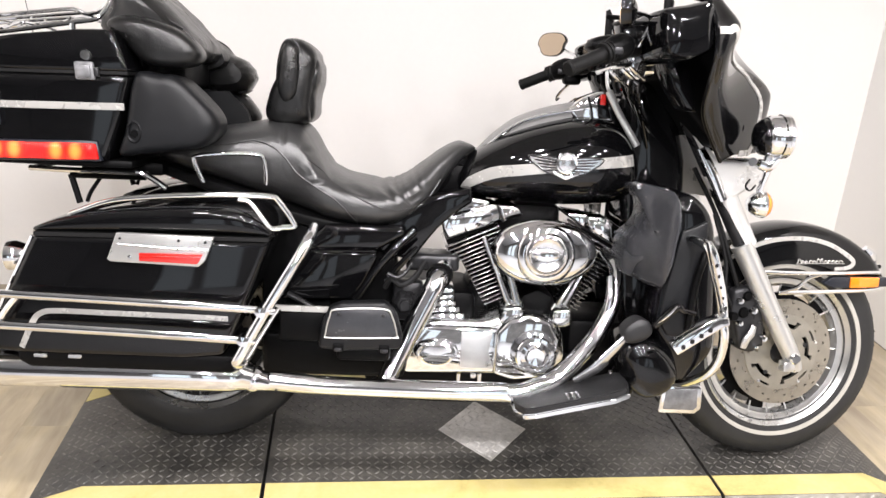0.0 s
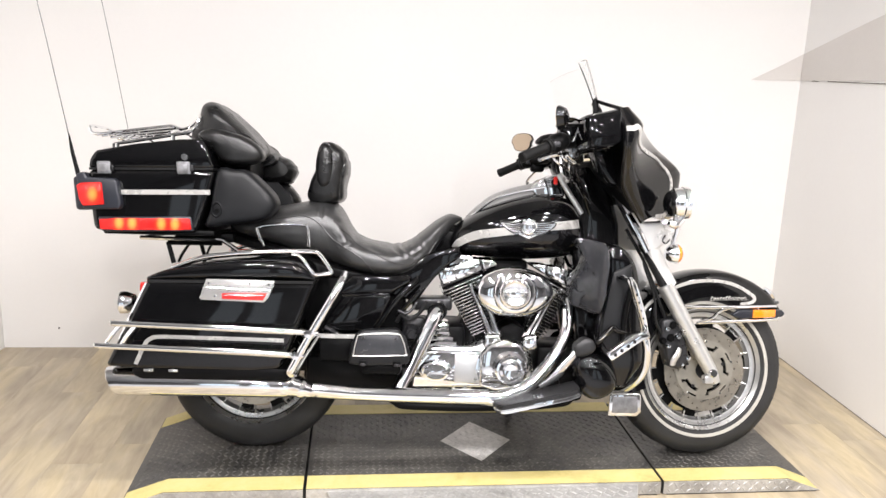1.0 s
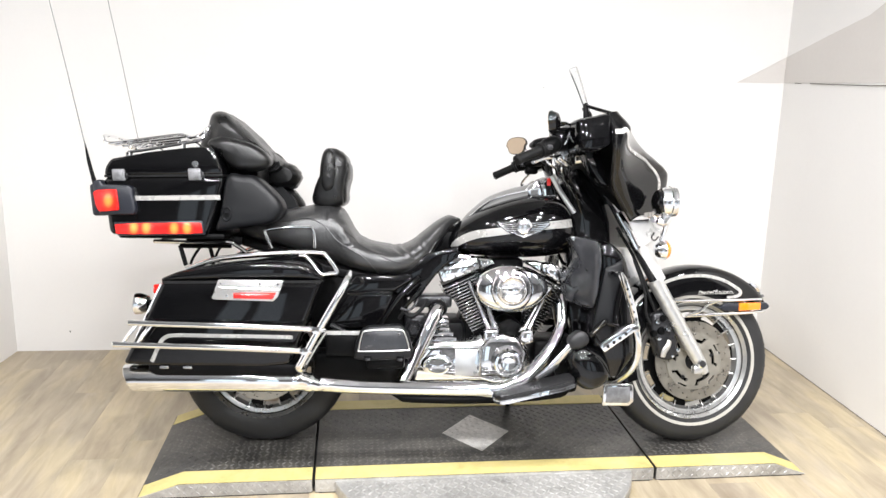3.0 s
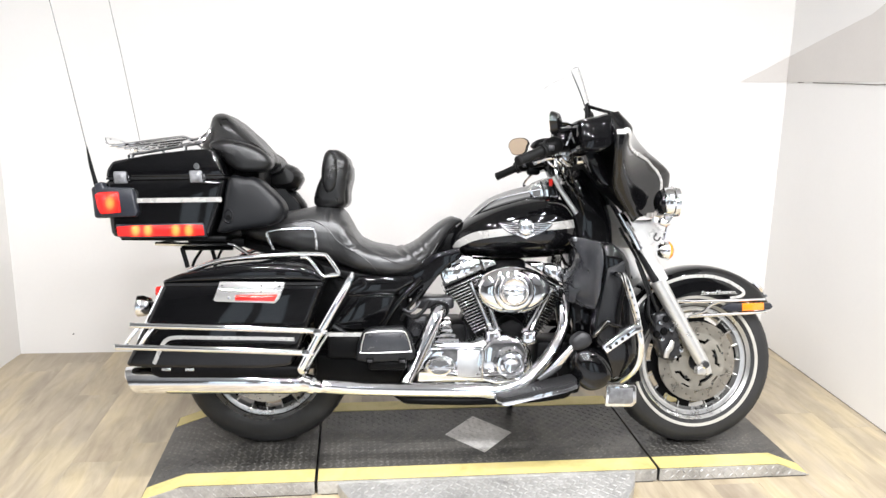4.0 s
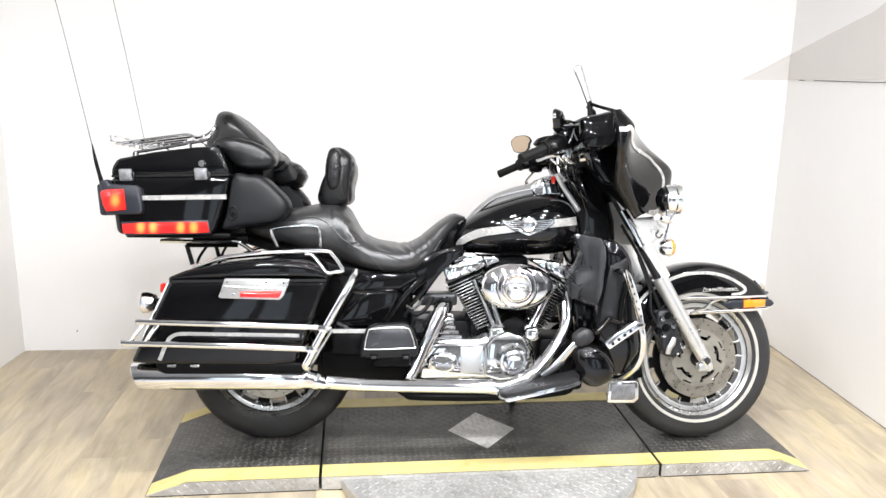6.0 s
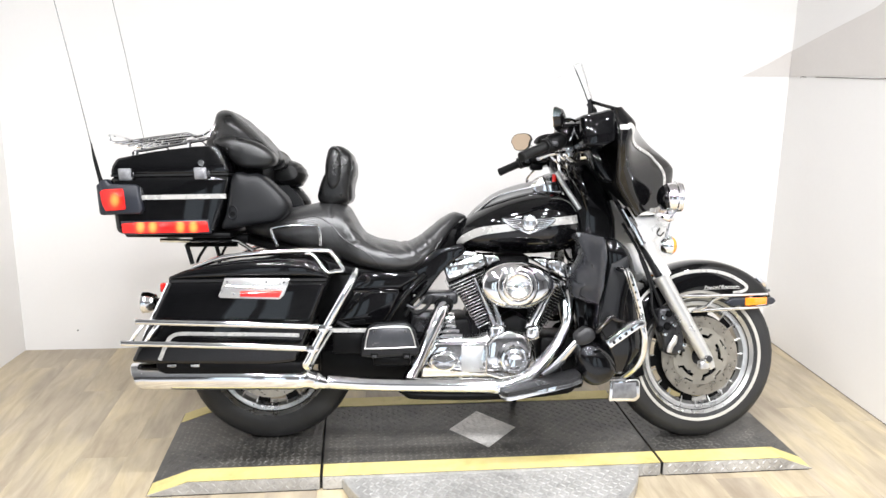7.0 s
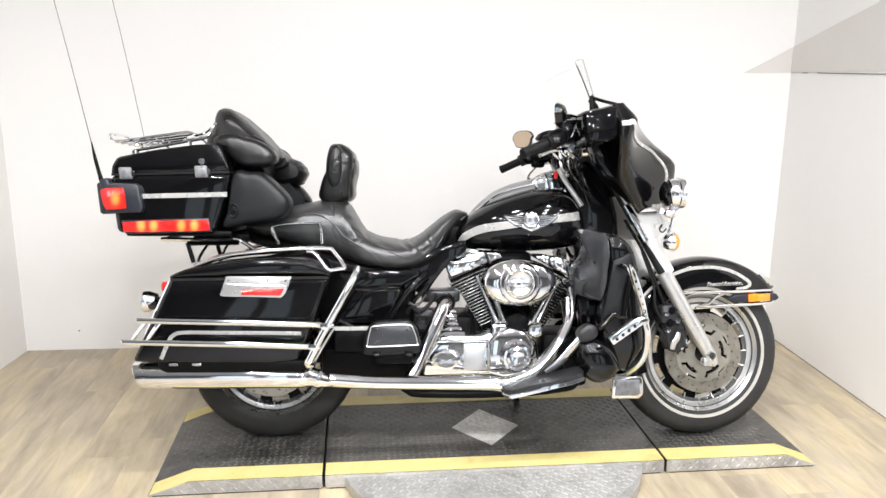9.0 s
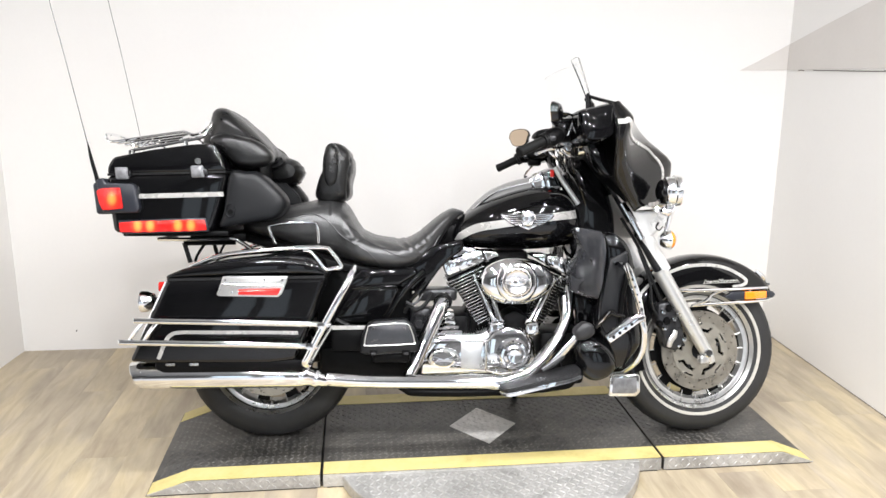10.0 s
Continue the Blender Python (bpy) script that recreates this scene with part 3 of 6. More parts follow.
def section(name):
    """Sets the view-fitted skew by which the parts that follow are laid."""
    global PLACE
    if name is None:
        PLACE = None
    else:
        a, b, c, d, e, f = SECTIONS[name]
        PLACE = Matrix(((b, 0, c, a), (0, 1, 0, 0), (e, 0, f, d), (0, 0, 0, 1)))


def polar_disc(centre, y0, y1, r0, r1, nr, na, hole, bm=None):
    """A flat ring with pieces cut out where hole(r, angle) says so."""
    own = bmesh.new()
    side = []
    for y in (y0, y1):
        side.append([[own.verts.new((centre[0] + r * math.cos(a), y, centre[1] + r * math.sin(a))) for a in np.linspace(0, 2 * math.pi, na, endpoint=False)] for r in np.linspace(r0, r1, nr + 1)])
    keep = {}
    for i in range(nr):
        for j in range(na):
            rm, am = r0 + (r1 - r0) * (i + 0.5) / nr, 2 * math.pi * (j + 0.5) / na
            keep[i, j] = not hole(rm, am)
    for (i, j), k in keep.items():
        if not k:
            continue
        j2 = (j + 1) % na
        f, g = side
        own.faces.new((f[i][j], f[i][j2], f[i + 1][j2], f[i + 1][j]))
        own.faces.new((g[i][j], g[i + 1][j], g[i + 1][j2], g[i][j2]))
        for (di, dj, p, q) in ((-1, 0, (i, j), (i, j2)), (1, 0, (i + 1, j2), (i + 1, j)), (0, -1, (i + 1, j), (i, j)), (0, 1, (i, j2), (i + 1, j2))):
            n = (i + di, (j + dj) % na)
            if not keep.get(n, False):
                own.faces.new((f[p[0]][p[1]], g[p[0]][p[1]], g[q[0]][q[1]], f[q[0]][q[1]]))
    for v in [v for v in own.verts if not v.link_faces]:
        own.verts.remove(v)
    return merge(own, bm)


def wheel(name, cx, m, stripe, label):
    """A wheel: tyre, white band, rim, ribs, hub."""
    c = (cx, 0, R)
    half = [(0.208, 0.052), (0.222, 0.062), (0.245, 0.068), (0.275, 0.069), (0.296, 0.062), (0.309, 0.045), (0.3155, 0.022)]
    prof = [(r, -w) for r, w in half] + [(R, 0.0)] + [(r, w) for r, w in reversed(half)] + [(0.2, 0.0)]
    tyre = part("wheel", lathe(prof, c, seg=96, closed=True), TYRE_RUBBER, bike, label, m)
    tyre.name = name
    bm = bmesh.new()
    for k in range(90):
        a0 = k * math.tau / 90
        s = 1 if k % 2 else -1
        path = []
        for w, rr in ((-0.052, 0.3045), (-0.03, 0.3135), (-0.006, 0.3162)):
            a = a0 + (w + 0.03) * 1.1
            path.append((cx + rr * math.cos(a), w * s, R + rr * math.sin(a)))
        tube(path, 0.0022, 4, bm, fine=1)
    part("tread_blocks", bm, TYRE_RUBBER, tyre, "tread rubber")
    for s in (-1, 1):
        if stripe:
            part("white_band", lathe([(0.2375, s * 0.0640), (0.2380, s * 0.0688), (0.2440, s * 0.0703), (0.2490, s * 0.0707), (0.2495, s * 0.0670)], c, seg=96, closed=True), WHITEWALL, tyre, "narrow white band on the tyre wall")
    near = [(0.188, 0.038), (0.191, 0.046), (0.196, 0.0475), (0.206, 0.0485), (0.2185, 0.0625), (0.2215, 0.0655), (0.2235, 0.064), (0.2225, 0.058), (0.2, 0.04)]
    rim = lathe([(r, -w) for r, w in near] + [(r, w) for r, w in reversed(near)] + [(0.183, 0.03), (0.181, -0.03)], c, seg=96, closed=True)
    part("rim", rim, RIM_ALLOY, tyre, "polished cast rim")
    slots = lambda r, a: 0.157 < r < 0.185 and (a / math.tau * 10 + 0.55) % 1 < 0.55
    part("wheel_plate", polar_disc((cx, R), -0.03, -0.018, 0.03, 0.1895, 22, 120, slots), MATTE_BLACK, tyre, "black slotted wheel centre")
    for k in range(20):
        a = k * math.tau / 20
        d = Vector((math.cos(a), 0, math.sin(a)))
        bm = tube([Vector(c) + d * 0.166 + Vector((0, -0.033, 0)), Vector(c) + d * 0.19 + Vector((0, -0.041, 0))], 0.0024, 6, fine=1)
        part("rim_rib", bm, ALUMINIUM, tyre)
    part("hub", lathe([(0.0005, -0.085), (0.02, -0.085), (0.024, -0.07), (0.05, -0.045), (0.055, 0.045), (0.024, 0.07), (0.0005, 0.085)], c, seg=32), DARK_STEEL, tyre, "dark hub")
    return tyre


def brake_disc(cx, y, parent):
    def drilled(r, a):
        k = int(a / math.tau * 240)
        if 0.114 < r < 0.118:
            return k % 20 in (0, 1)
        if 0.128 < r < 0.132:
            return k % 20 in (7, 8)
        if 0.140 < r < 0.144:
            return k % 20 in (13, 14)
        return False

    def windows(r, a):
        turn = (a / math.tau * 5 + (r - 0.08) * 3.4 + 0.15) % 1
        if 0.072 < r < 0.083:
            return turn < 0.62
        if 0.083 <= r < 0.095:
            return turn < 0.1
        if 0.096 < r < 0.103:
            return 0.5 < turn < 0.74
        return False
    part("brake_disc", polar_disc((cx, R), y - 0.0025, y + 0.0025, 0.106, 0.151, 23, 240, drilled), DISC_STEEL, parent, "drilled steel brake disc")
    part("disc_carrier", polar_disc((cx, R), y - 0.0060, y + 0.001, 0.034, 0.1085, 38, 180, windows), CARRIER_ALLOY, parent, "pale slotted disc carrier")
    for k in range(5):
        a = k * math.tau / 5 + 0.3
        for rr, size in ((0.072, 0.0065), (0.103, 0.0045)):
            bm = lathe([(0.0005, -0.006), (size * 0.85, -0.006), (size, -0.003), (size, 0.0)], (cx + rr * math.cos(a), y - 0.0055, R + rr * math.sin(a)), seg=10)
            part("disc_bolt", bm, DARK_STEEL if rr < 0.09 else CHROME, parent)


front_wheel = wheel("front_wheel", WB, S, True, "front wheel with whitewall tyre and slotted brake disc")
brake_disc(WB, -0.072, front_wheel)
rear_wheel = wheel("rear_wheel", 0.0, None, False, "rear wheel with bright rim, tucked behind the muffler")
brake_disc(0.0, -0.075, rear_wheel)

# --- front fork, brake, fender ---
for s in (-1, 1):
    y = s * 0.122
    bm = tube([(1.634, y, 0.278), (1.620, y, 0.308), (1.598, y, 0.346), (1.515, y, 0.486), (1.437, y, 0.618)], [0.016, 0.022, 0.0245, 0.027, 0.029], 20, fine=3)
    lathe([(0.0005, -0.002), (0.030, -0.002), (0.0305, 0.006), (0.028, 0.02)], (1.433, y, 0.625), Vector((1.515 - 1.437, 0, 0.486 - 0.618)).normalized(), 24, bm)
    leg = part("fork_leg", bm, FORK_SILVER, bike, "pale silver fork slider", S)
    part("fork_tube", tube([(1.443, y, 0.608), (1.377, y, 0.724), (1.287, y, 0.88), (1.19, y, 1.05)], [0.0215] * 4, 20, fine=1), DARK_STEEL, leg, "dark fork tube")
    part("fork_cover", tube([(1.45, y * 0.98, 0.622), (1.39, y * 0.98, 0.725), (1.336, y * 0.98, 0.815)], [0.027, 0.030, 0.034], 20, fine=3), PANEL_SILVER, leg, "pale metal fork cover")
    part("axle_cap", lathe([(0.0005, -0.012), (0.012, -0.012), (0.016, -0.008), (0.017, 0.02)], (WB, y - 0.018 if s < 0 else y + 0.0, R), seg=24), CHROME, leg, "chrome axle cap")
    if s < 0:
        bm = block(1.583, 1.618, y - 0.022, y + 0.01, 0.276, 0.306, 0.006)
        part("axle_clamp", bm, ALUMINIUM, leg, "axle clamp")
bm = plate([(1.430, 0.500), (1.475, 0.510), (1.510, 0.470), (1.530, 0.400), (1.535, 0.350), (1.505, 0.322), (1.462, 0.330), (1.446, 0.390), (1.425, 0.440)], -0.118, -0.045, 0.012, 3)
caliper = part("brake_caliper", bm, DARK_STEEL, bike, "black brake caliper with pale insert and bright bolts", S)
bm = tube([(1.494, -0.124, 0.400), (1.486, -0.128, 0.380), (1.473, -0.128, 0.362), (1.469, -0.124, 0.340)], [0.010, 0.0135, 0.0135, 0.011], 12, flat=0.6)
part("caliper_insert", bm, FORK_SILVER, caliper, "pale caliper insert")
for x, z, r in ((1.488, 0.444, 0.011), (1.526, 0.366, 0.009), (1.452, 0.408, 0.008), (1.446, 0.470, 0.010), (1.505, 0.342, 0.006)):
    part("caliper_bolt", lathe([(0.0005, -0.012), (r * 0.8, -0.011), (r, -0.007), (r, 0.004)], (x, -0.12, z), seg=14), CHROME, caliper, "bright caliper bolt")
for x, z, r in ((1.463, 0.436, 0.017), (1.437, 0.425, 0.014), (1.47, 0.482, 0.015)):
    part("caliper_boss", lathe([(0.0005, -0.006), (r * 0.7, -0.006), (r, 0.002), (r, 0.01)], (x, -0.118, z), seg=18), MATTE_BLACK, caliper, "dark caliper boss")
part("brake_hose", tube([(1.452, -0.10, 0.492), (1.42, -0.11, 0.56), (1.37, -0.1, 0.69), (1.30, -0.08, 0.82)], 0.006, 8), RUBBER, caliper, "black brake hose")
part("brake_hose", tube([(1.43, -0.11, 0.45), (1.405, -0.115, 0.50), (1.40, -0.11, 0.58), (1.36, -0.1, 0.70)], 0.005, 8), RUBBER, caliper, "black brake hose")

FR = 0.358
FC = (1.638, 0.322)


def fender_rings(y_half, inner):
    rings = []
    for deg in np.linspace(34, 196, 44):
        a = radians(deg)
        if deg < 90:
            low = max(0.25, min(FR - 0.02, 0.228 / math.sin(a)))
        else:
            low = 0.262
        w = y_half * (1 - 0.45 * max(0, (52 - deg) / 18) ** 2) if deg < 52 else y_half
        pts = [(low, -w), (0.5 * (low + 0.327), -w * 1.0), (0.330, -w * 0.985), (0.344, -w * 0.86), (0.3535, -w * 0.6), (FR, -w * 0.25), (FR, w * 0.25), (0.3535, w * 0.6), (0.344, w * 0.86), (0.330, w * 0.985), (0.5 * (low + 0.327), w), (low, w)]
        outer = [(FC[0] + r * math.cos(a), yy, FC[1] + r * math.sin(a)) for r, yy in pts]
        under = [(FC[0] + (r - (inner if abs(yy) < w * 0.98 else 0)) * math.cos(a), yy * (1 - inner / w), FC[1] + (r - (inner if abs(yy) < w * 0.98 else 0)) * math.sin(a)) for r, yy in reversed(pts)]
        rings.append(outer + under)
    return rings


FY = 0.09
fender = part("front_fender", loft(fender_rings(FY, 0.004)), BLACK_PAINT, bike, "gloss black front fender with silver outline", S)
side_flat = lambda x, z: -FY
bm = ribbon([(1.35, 0.51), (1.402, 0.565), (1.472, 0.608), (1.534, 0.631), (1.596, 0.640), (1.655, 0.639), (1.710, 0.627), (1.757, 0.605), (1.789, 0.581), (1.777, 0.564), (1.735, 0.558)], [0.008, 0.011, 0.012, 0.012, 0.012, 0.012, 0.012, 0.009], side_flat, 0.0018)
both("fender_stripe", bm, SILVER_PAINT, fender, "silver outline stripe")
bm = bmesh.new()
for k, (w, h) in enumerate([(0.012, 0.012), (0.008, 0.008), (0.007, 0.007), (0.012, 0.008), (0.009, 0.007), (0.013, 0.012), (0.008, 0.013), (0.009, 0.007), (0.010, 0.008), (0.010, 0.008), (0.009, 0.007), (0.012, 0.007)]):
    x0 = 1.622 + k * 0.0113
    z0 = 0.572 + k * 0.0004
    tube([(x0, -FY - 0.0012, z0), (x0 + 0.004, -FY - 0.0012, z0 + h), (x0 + w, -FY - 0.0012, z0 + 0.001)], 0.0013, 5, bm, fine=3)
tube([(1.617, -FY - 0.001, 0.570), (1.69, -FY - 0.001, 0.5725), (1.763, -FY - 0.001, 0.574)], 0.0009, 5, bm, fine=1)
part("script_marks", bm, SILVER_PAINT, fender, "silver script strokes on the fender side")
bm = tube([(1.52, -0.096, 0.546), (1.61, -0.098, 0.545), (1.76, -0.098, 0.548), (1.880, -0.082, 0.550)], 0.0058, 10, flat=0.8)
tube([(1.568, -0.100, 0.489), (1.71, -0.102, 0.496), (1.81, -0.100, 0.501), (1.892, -0.082, 0.506)], 0.0058, 10, bm, flat=0.8)
tube([(1.573, -0.1, 0.490), (1.623, -0.1, 0.506), (1.652, -0.098, 0.530), (1.69, -0.098, 0.543)], 0.0056, 8, bm)
trim_r, trim_l = both("fender_rail", bm, CHROME, bike, "chrome rail along the fender side", S)
bm = plate([(1.695, 0.520), (1.725, 0.538), (1.890, 0.540), (1.902, 0.525), (1.890, 0.514), (1.73, 0.506)], -0.106, -0.085, 0.004)
both("marker_housing", bm, LAMP_PLASTIC, None, "dark marker lamp housing", None, (trim_r, trim_l))
bm = plate([(1.775, 0.509), (1.776, 0.539), (1.862, 0.541), (1.861, 0.513)], -0.112, -0.098, 0.003)
both("marker_lens", bm, AMBER, None, "amber side marker lens", None, (trim_r, trim_l))
bm = tube([(1.85, -0.05, 0.615), (1.878, -0.045, 0.592), (1.90, -0.03, 0.565)], [0.008, 0.012, 0.006], 8)
tube([(1.85, 0.05, 0.615), (1.878, 0.045, 0.592), (1.90, 0.03, 0.565)], [0.008, 0.012, 0.006], 8, bm)
tube([(1.902, -0.05, 0.562), (1.910, 0.0, 0.558), (1.902, 0.05, 0.562)], 0.006, 8, bm)
part("fender_tip", bm, CHROME, fender, "chrome fender tip trim")

# --- headlamp group and lower cover ---
bm = plate([(1.248, 0.922), (1.266, 0.934), (1.300, 0.878), (1.339, 0.842), (1.425, 0.846), (1.462, 0.828), (1.440, 0.785), (1.386, 0.747), (1.348, 0.742), (1.316, 0.814)], -0.152, 0.152, 0.012, 3)
nacelle = part("fork_panel", bm, PANEL_SILVER, bike, "metal panel between the fork covers, bright reflection put into its colour", S)
bm = tube([(1.275, -0.155, 0.872), (1.315, -0.158, 0.806), (1.352, -0.156, 0.742)], [0.012, 0.016, 0.014], 12, flat=0.5)
both("panel_fold", bm, CHROME, nacelle, "pressed fold in the chrome panel")
bm = lathe([(0.0005, -0.07), (0.05, -0.068), (0.078, -0.045), (0.088, -0.01), (0.089, 0.02), (0.085, 0.03)], (1.462, 0, 0.945), (1, 0, 0), 40)
headlamp = part("headlamp", bm, CHROME, bike, "round chrome headlamp shell set in the fairing nose", S)
part("headlamp_lens", lathe([(0.0005, 0.046), (0.05, 0.042), (0.078, 0.034), (0.084, 0.026), (0.0005, 0.024)], (1.462, 0, 0.945), (1, 0, 0), 40), CLEAR, headlamp, "clear domed lens")
bm = tube([(1.37, -0.25, 0.846), (1.40, -0.15, 0.842), (1.42, 0, 0.84), (1.40, 0.15, 0.842), (1.37, 0.25, 0.846)], 0.011, 12)
for s in (-1, 1):
    tube([(1.385, s * 0.25, 0.842), (1.41, s * 0.25, 0.838), (1.432, s * 0.25, 0.856)], [0.013, 0.016, 0.012], 10, bm)
    tube([(1.43, s * 0.225, 0.845), (1.428, s * 0.21, 0.80), (1.422, s * 0.20, 0.772)], [0.011, 0.008, 0.009], 10, bm)
lamp_bar = part("lamp_bar", bm, CHROME, bike, "chrome lamp bar below the fairing", S)
for s in (-1, 1):
    c = Vector((1.421, s * 0.25, 0.910))
    ax = Vector((1, s * 0.10, 0.02)).normalized()
    shell = [(0.0005, -0.034), (0.034, -0.032), (0.045, -0.026), (0.0505, -0.016), (0.0515, 0.006), (0.0545, 0.009), (0.0550, 0.018), (0.0525, 0.021), (0.0525, 0.025), (0.0535, 0.027), (0.0515, 0.030), (0.048, 0.029)]
    bm = lathe(shell, c, ax, 40)
    lamp_ob = part("passing_lamp", bm, CHROME, bike, "round chrome passing lamp beside the fairing", S)
    part("lens", lathe([(0.0005, 0.035), (0.028, 0.033), (0.045, 0.0285), (0.047, 0.023), (0.0005, 0.021)], c, ax, 36), CLEAR, lamp_ob, "clear lens")
    part("lamp_back", lathe([(0.0005, -0.052), (0.018, -0.050), (0.034, -0.043), (0.043, -0.033), (0.045, -0.025), (0.040, -0.022)], c - Vector((0.002, 0, 0.002)), ax, 32), BLACK_PAINT, lamp_ob, "gloss black lamp back")
    part("bracket", tube([(1.412, s * 0.25, 0.865), (1.412, s * 0.245, 0.845), (1.40, s * 0.22, 0.84)], [0.013, 0.012, 0.010], 10), CHROME, lamp_ob, "chrome bracket")
    c = Vector((1.421, s * 0.20, 0.738))
    bm = lathe([(0.0005, -0.026), (0.018, -0.023), (0.029, -0.010), (0.034, 0.006), (0.035, 0.016), (0.031, 0.018)], c, ax, 32)
    turn_ob = part("front_turn_lamp", bm, CHROME, bike, "small chrome turn lamp with amber lens", S)
    part("lens", lathe([(0.0005, 0.038), (0.014, 0.036), (0.026, 0.029), (0.0335, 0.019), (0.034, 0.012), (0.0005, 0.010)], c, ax, 32), AMBER, turn_ob, "amber lens")
    part("stalk", tube([c + Vector((0.0, 0, 0.030)), c + Vector((0.004, 0, 0.045)), (1.425, s * 0.205, 0.80)], [0.008, 0.0065, 0.008], 10), CHROME, turn_ob, "chrome stalk")
    part("wire_loop", tube([(1.40, s * 0.19, 0.80), (1.388, s * 0.195, 0.782), (1.398, s * 0.2, 0.772), (1.412, s * 0.2, 0.786)], 0.0028, 6), RUBBER, turn_ob, "black wire")

# --- fairing ---
# half sections: the lip, the ridge beside it and the edge of the nose, top to bottom (x, y, z)
MID = cr([(1.205, -0.1, 1.218), (1.27, -0.1, 1.217), (1.328, -0.1, 1.192), (1.362, -0.1, 1.142), (1.398, -0.1, 1.102), (1.436, -0.1, 1.07), (1.474, -0.1, 1.034), (1.484, -0.1, 0.995), (1.462, -0.1, 0.868)], 8)
RIDGE = cr([(1.196, -.346, 1.207), (1.234, -.378, 1.150), (1.219, -.385, 1.100), (1.226, -.360, 1.057), (1.253, -.310, 1.014), (1.287, -.270, 0.963), (1.319, -.235, 0.908), (1.349, -.205, 0.862)], 8)
LIP = cr([(1.142, -.408, 1.192), (1.155, -.430, 1.136), (1.159, -.430, 1.087), (1.166, -.410, 1.055), (1.179, -.360, 1.002), (1.200, -.310, 0.951), (1.252, -.260, 0.892), (1.300, -.220, 0.841)], 8)


def along(line, v):
    i = min(1, max(0, v)) * (len(line) - 1)
    k = min(len(line) - 2, int(i))
    return Vector(line[k] * (1 - (i - k)) + line[k + 1] * (i - k))


def fairing_point(u, v, lift=0.0):
    """The fairing's skin: u from -1 (near lip) over 0 (middle) to 1, v from the top down."""
    lip, ridge, mid = along(LIP, v), along(RIDGE, v), along(MID, v)
    twin = Vector((mid.x, -mid.y, mid.z))
    nose = (mid + twin) / 2 + Vector((0.012, 0, 0))
    p = [lip * 2 - ridge, lip, ridge, mid, nose, twin]
    a = (1 - abs(u)) * 3
    k = min(2, int(a))
    t = a - k
    q0, q1, q2, q3 = p[k:k + 4]
    c = (q1 * 2 + (q2 - q0) * t + (q0 * 2 - q1 * 5 + q2 * 4 - q3) * t * t + (q1 * 3 - q0 - q2 * 3 + q3) * t ** 3) * 0.5
    if u > 0:
        c.y = -c.y
    return c + Vector((lift * 0.8, 0, lift * 0.3))


NU, NV = 84, 56
rings = []
for j in range(NV + 1):
    front = [fairing_point(u, j / NV) for u in np.linspace(-1, 1, NU + 1)]
    back = [fairing_point(u, j / NV, -0.007) for u in np.linspace(1, -1, NU + 1)]
    rings.append(front + back)
fairing = part("fairing", loft(rings), BLACK_PAINT, bike, "gloss black batwing-shaped front fairing", S, 60)


def fairing_band(path, width):
    q = cr(path, 8)
    rings = []
    for i, p in enumerate(q):
        a, b = q[min(i + 1, len(q) - 1)], q[max(i - 1, 0)]
        pa, pb, pc = fairing_point(*a, 0.002), fairing_point(*b, 0.002), fairing_point(*p, 0.002)
        d = (pa - pb).normalized()
        n = (fairing_point(p[0] + 0.02, p[1]) - fairing_point(p[0] - 0.02, p[1])).cross(fairing_point(p[0], min(1, p[1] + 0.02)) - fairing_point(p[0], max(0, p[1] - 0.02))).normalized()
        if n.dot(pc - Vector((1.15, 0, 1.0))) < 0:
            n = -n
        s = d.cross(n).normalized() * width / 2
        rings.append([pc - s - n * 0.004, pc - s + n * 0.0015, pc + n * 0.002, pc + s + n * 0.0015, pc + s - n * 0.004])
    return loft(rings)


both("fairing_stripe", fairing_band([(-1.0, 0.17), (-0.875, 0.17), (-0.775, 0.18), (-0.487, 0.5), (-0.45, 0.65), (-0.45, 0.79), (-0.463, 0.9), (-0.475, 0.96), (-0.525, 1.0), (-0.637, 1.0)], 0.016), SILVER_PAINT, fairing, "silver outline stripe")
both("fairing_edge", tube([along(LIP, v) for v in np.linspace(0, 1, 15)], 0.0045, 8, fine=2), BLACK_PAINT, fairing, "rolled black fairing edge")
POD = [(1.035, 1.150), (1.042, 1.168), (1.095, 1.180), (1.150, 1.190), (1.157, 1.144), (1.159, 1.094), (1.137, 1.072), (1.092, 1.060), (1.052, 1.069), (1.039, 1.105)]
bm = dome(POD, (1.10, 1.125), ((-0.20, .95), (-0.35, 1.0), (-0.395, .99), (-0.412, .955), (-0.422, .86), (-0.427, .6), (-0.428, .25)))
part("fairing_wing", bm, BLACK_PAINT, fairing, "gloss black inner fairing side")
bm = dome([(1.13 + (x - 1.10) * 0.5, z) for x, z in POD], (1.13, 1.125), ((0.20, .95), (0.35, 1.0), (0.395, .99), (0.412, .955), (0.422, .86), (0.428, .25)))
part("fairing_wing", bm, BLACK_PAINT, fairing, "gloss black inner fairing side")
bm = plate([(1.10, 1.075), (1.160, 1.090), (1.172, 1.03), (1.186, 0.985), (1.196, 0.955), (1.165, 0.965), (1.13, 1.01)], -0.29, -0.215, 0.008, 2)
both("inner_leg", bm, BLACK_PAINT, fairing, "gloss black inner fairing leg")
bm = plate([(1.13, 1.16), (1.19, 1.19), (1.26, 1.17), (1.34, 1.05), (1.37, 0.92), (1.29, 0.87), (1.20, 0.97), (1.14, 1.06)], -0.21, 0.21, 0.015, 3)
part("inner_fairing", bm, MATTE_BLACK, fairing, "satin black inner fairing panel")
bm = bmesh.new()
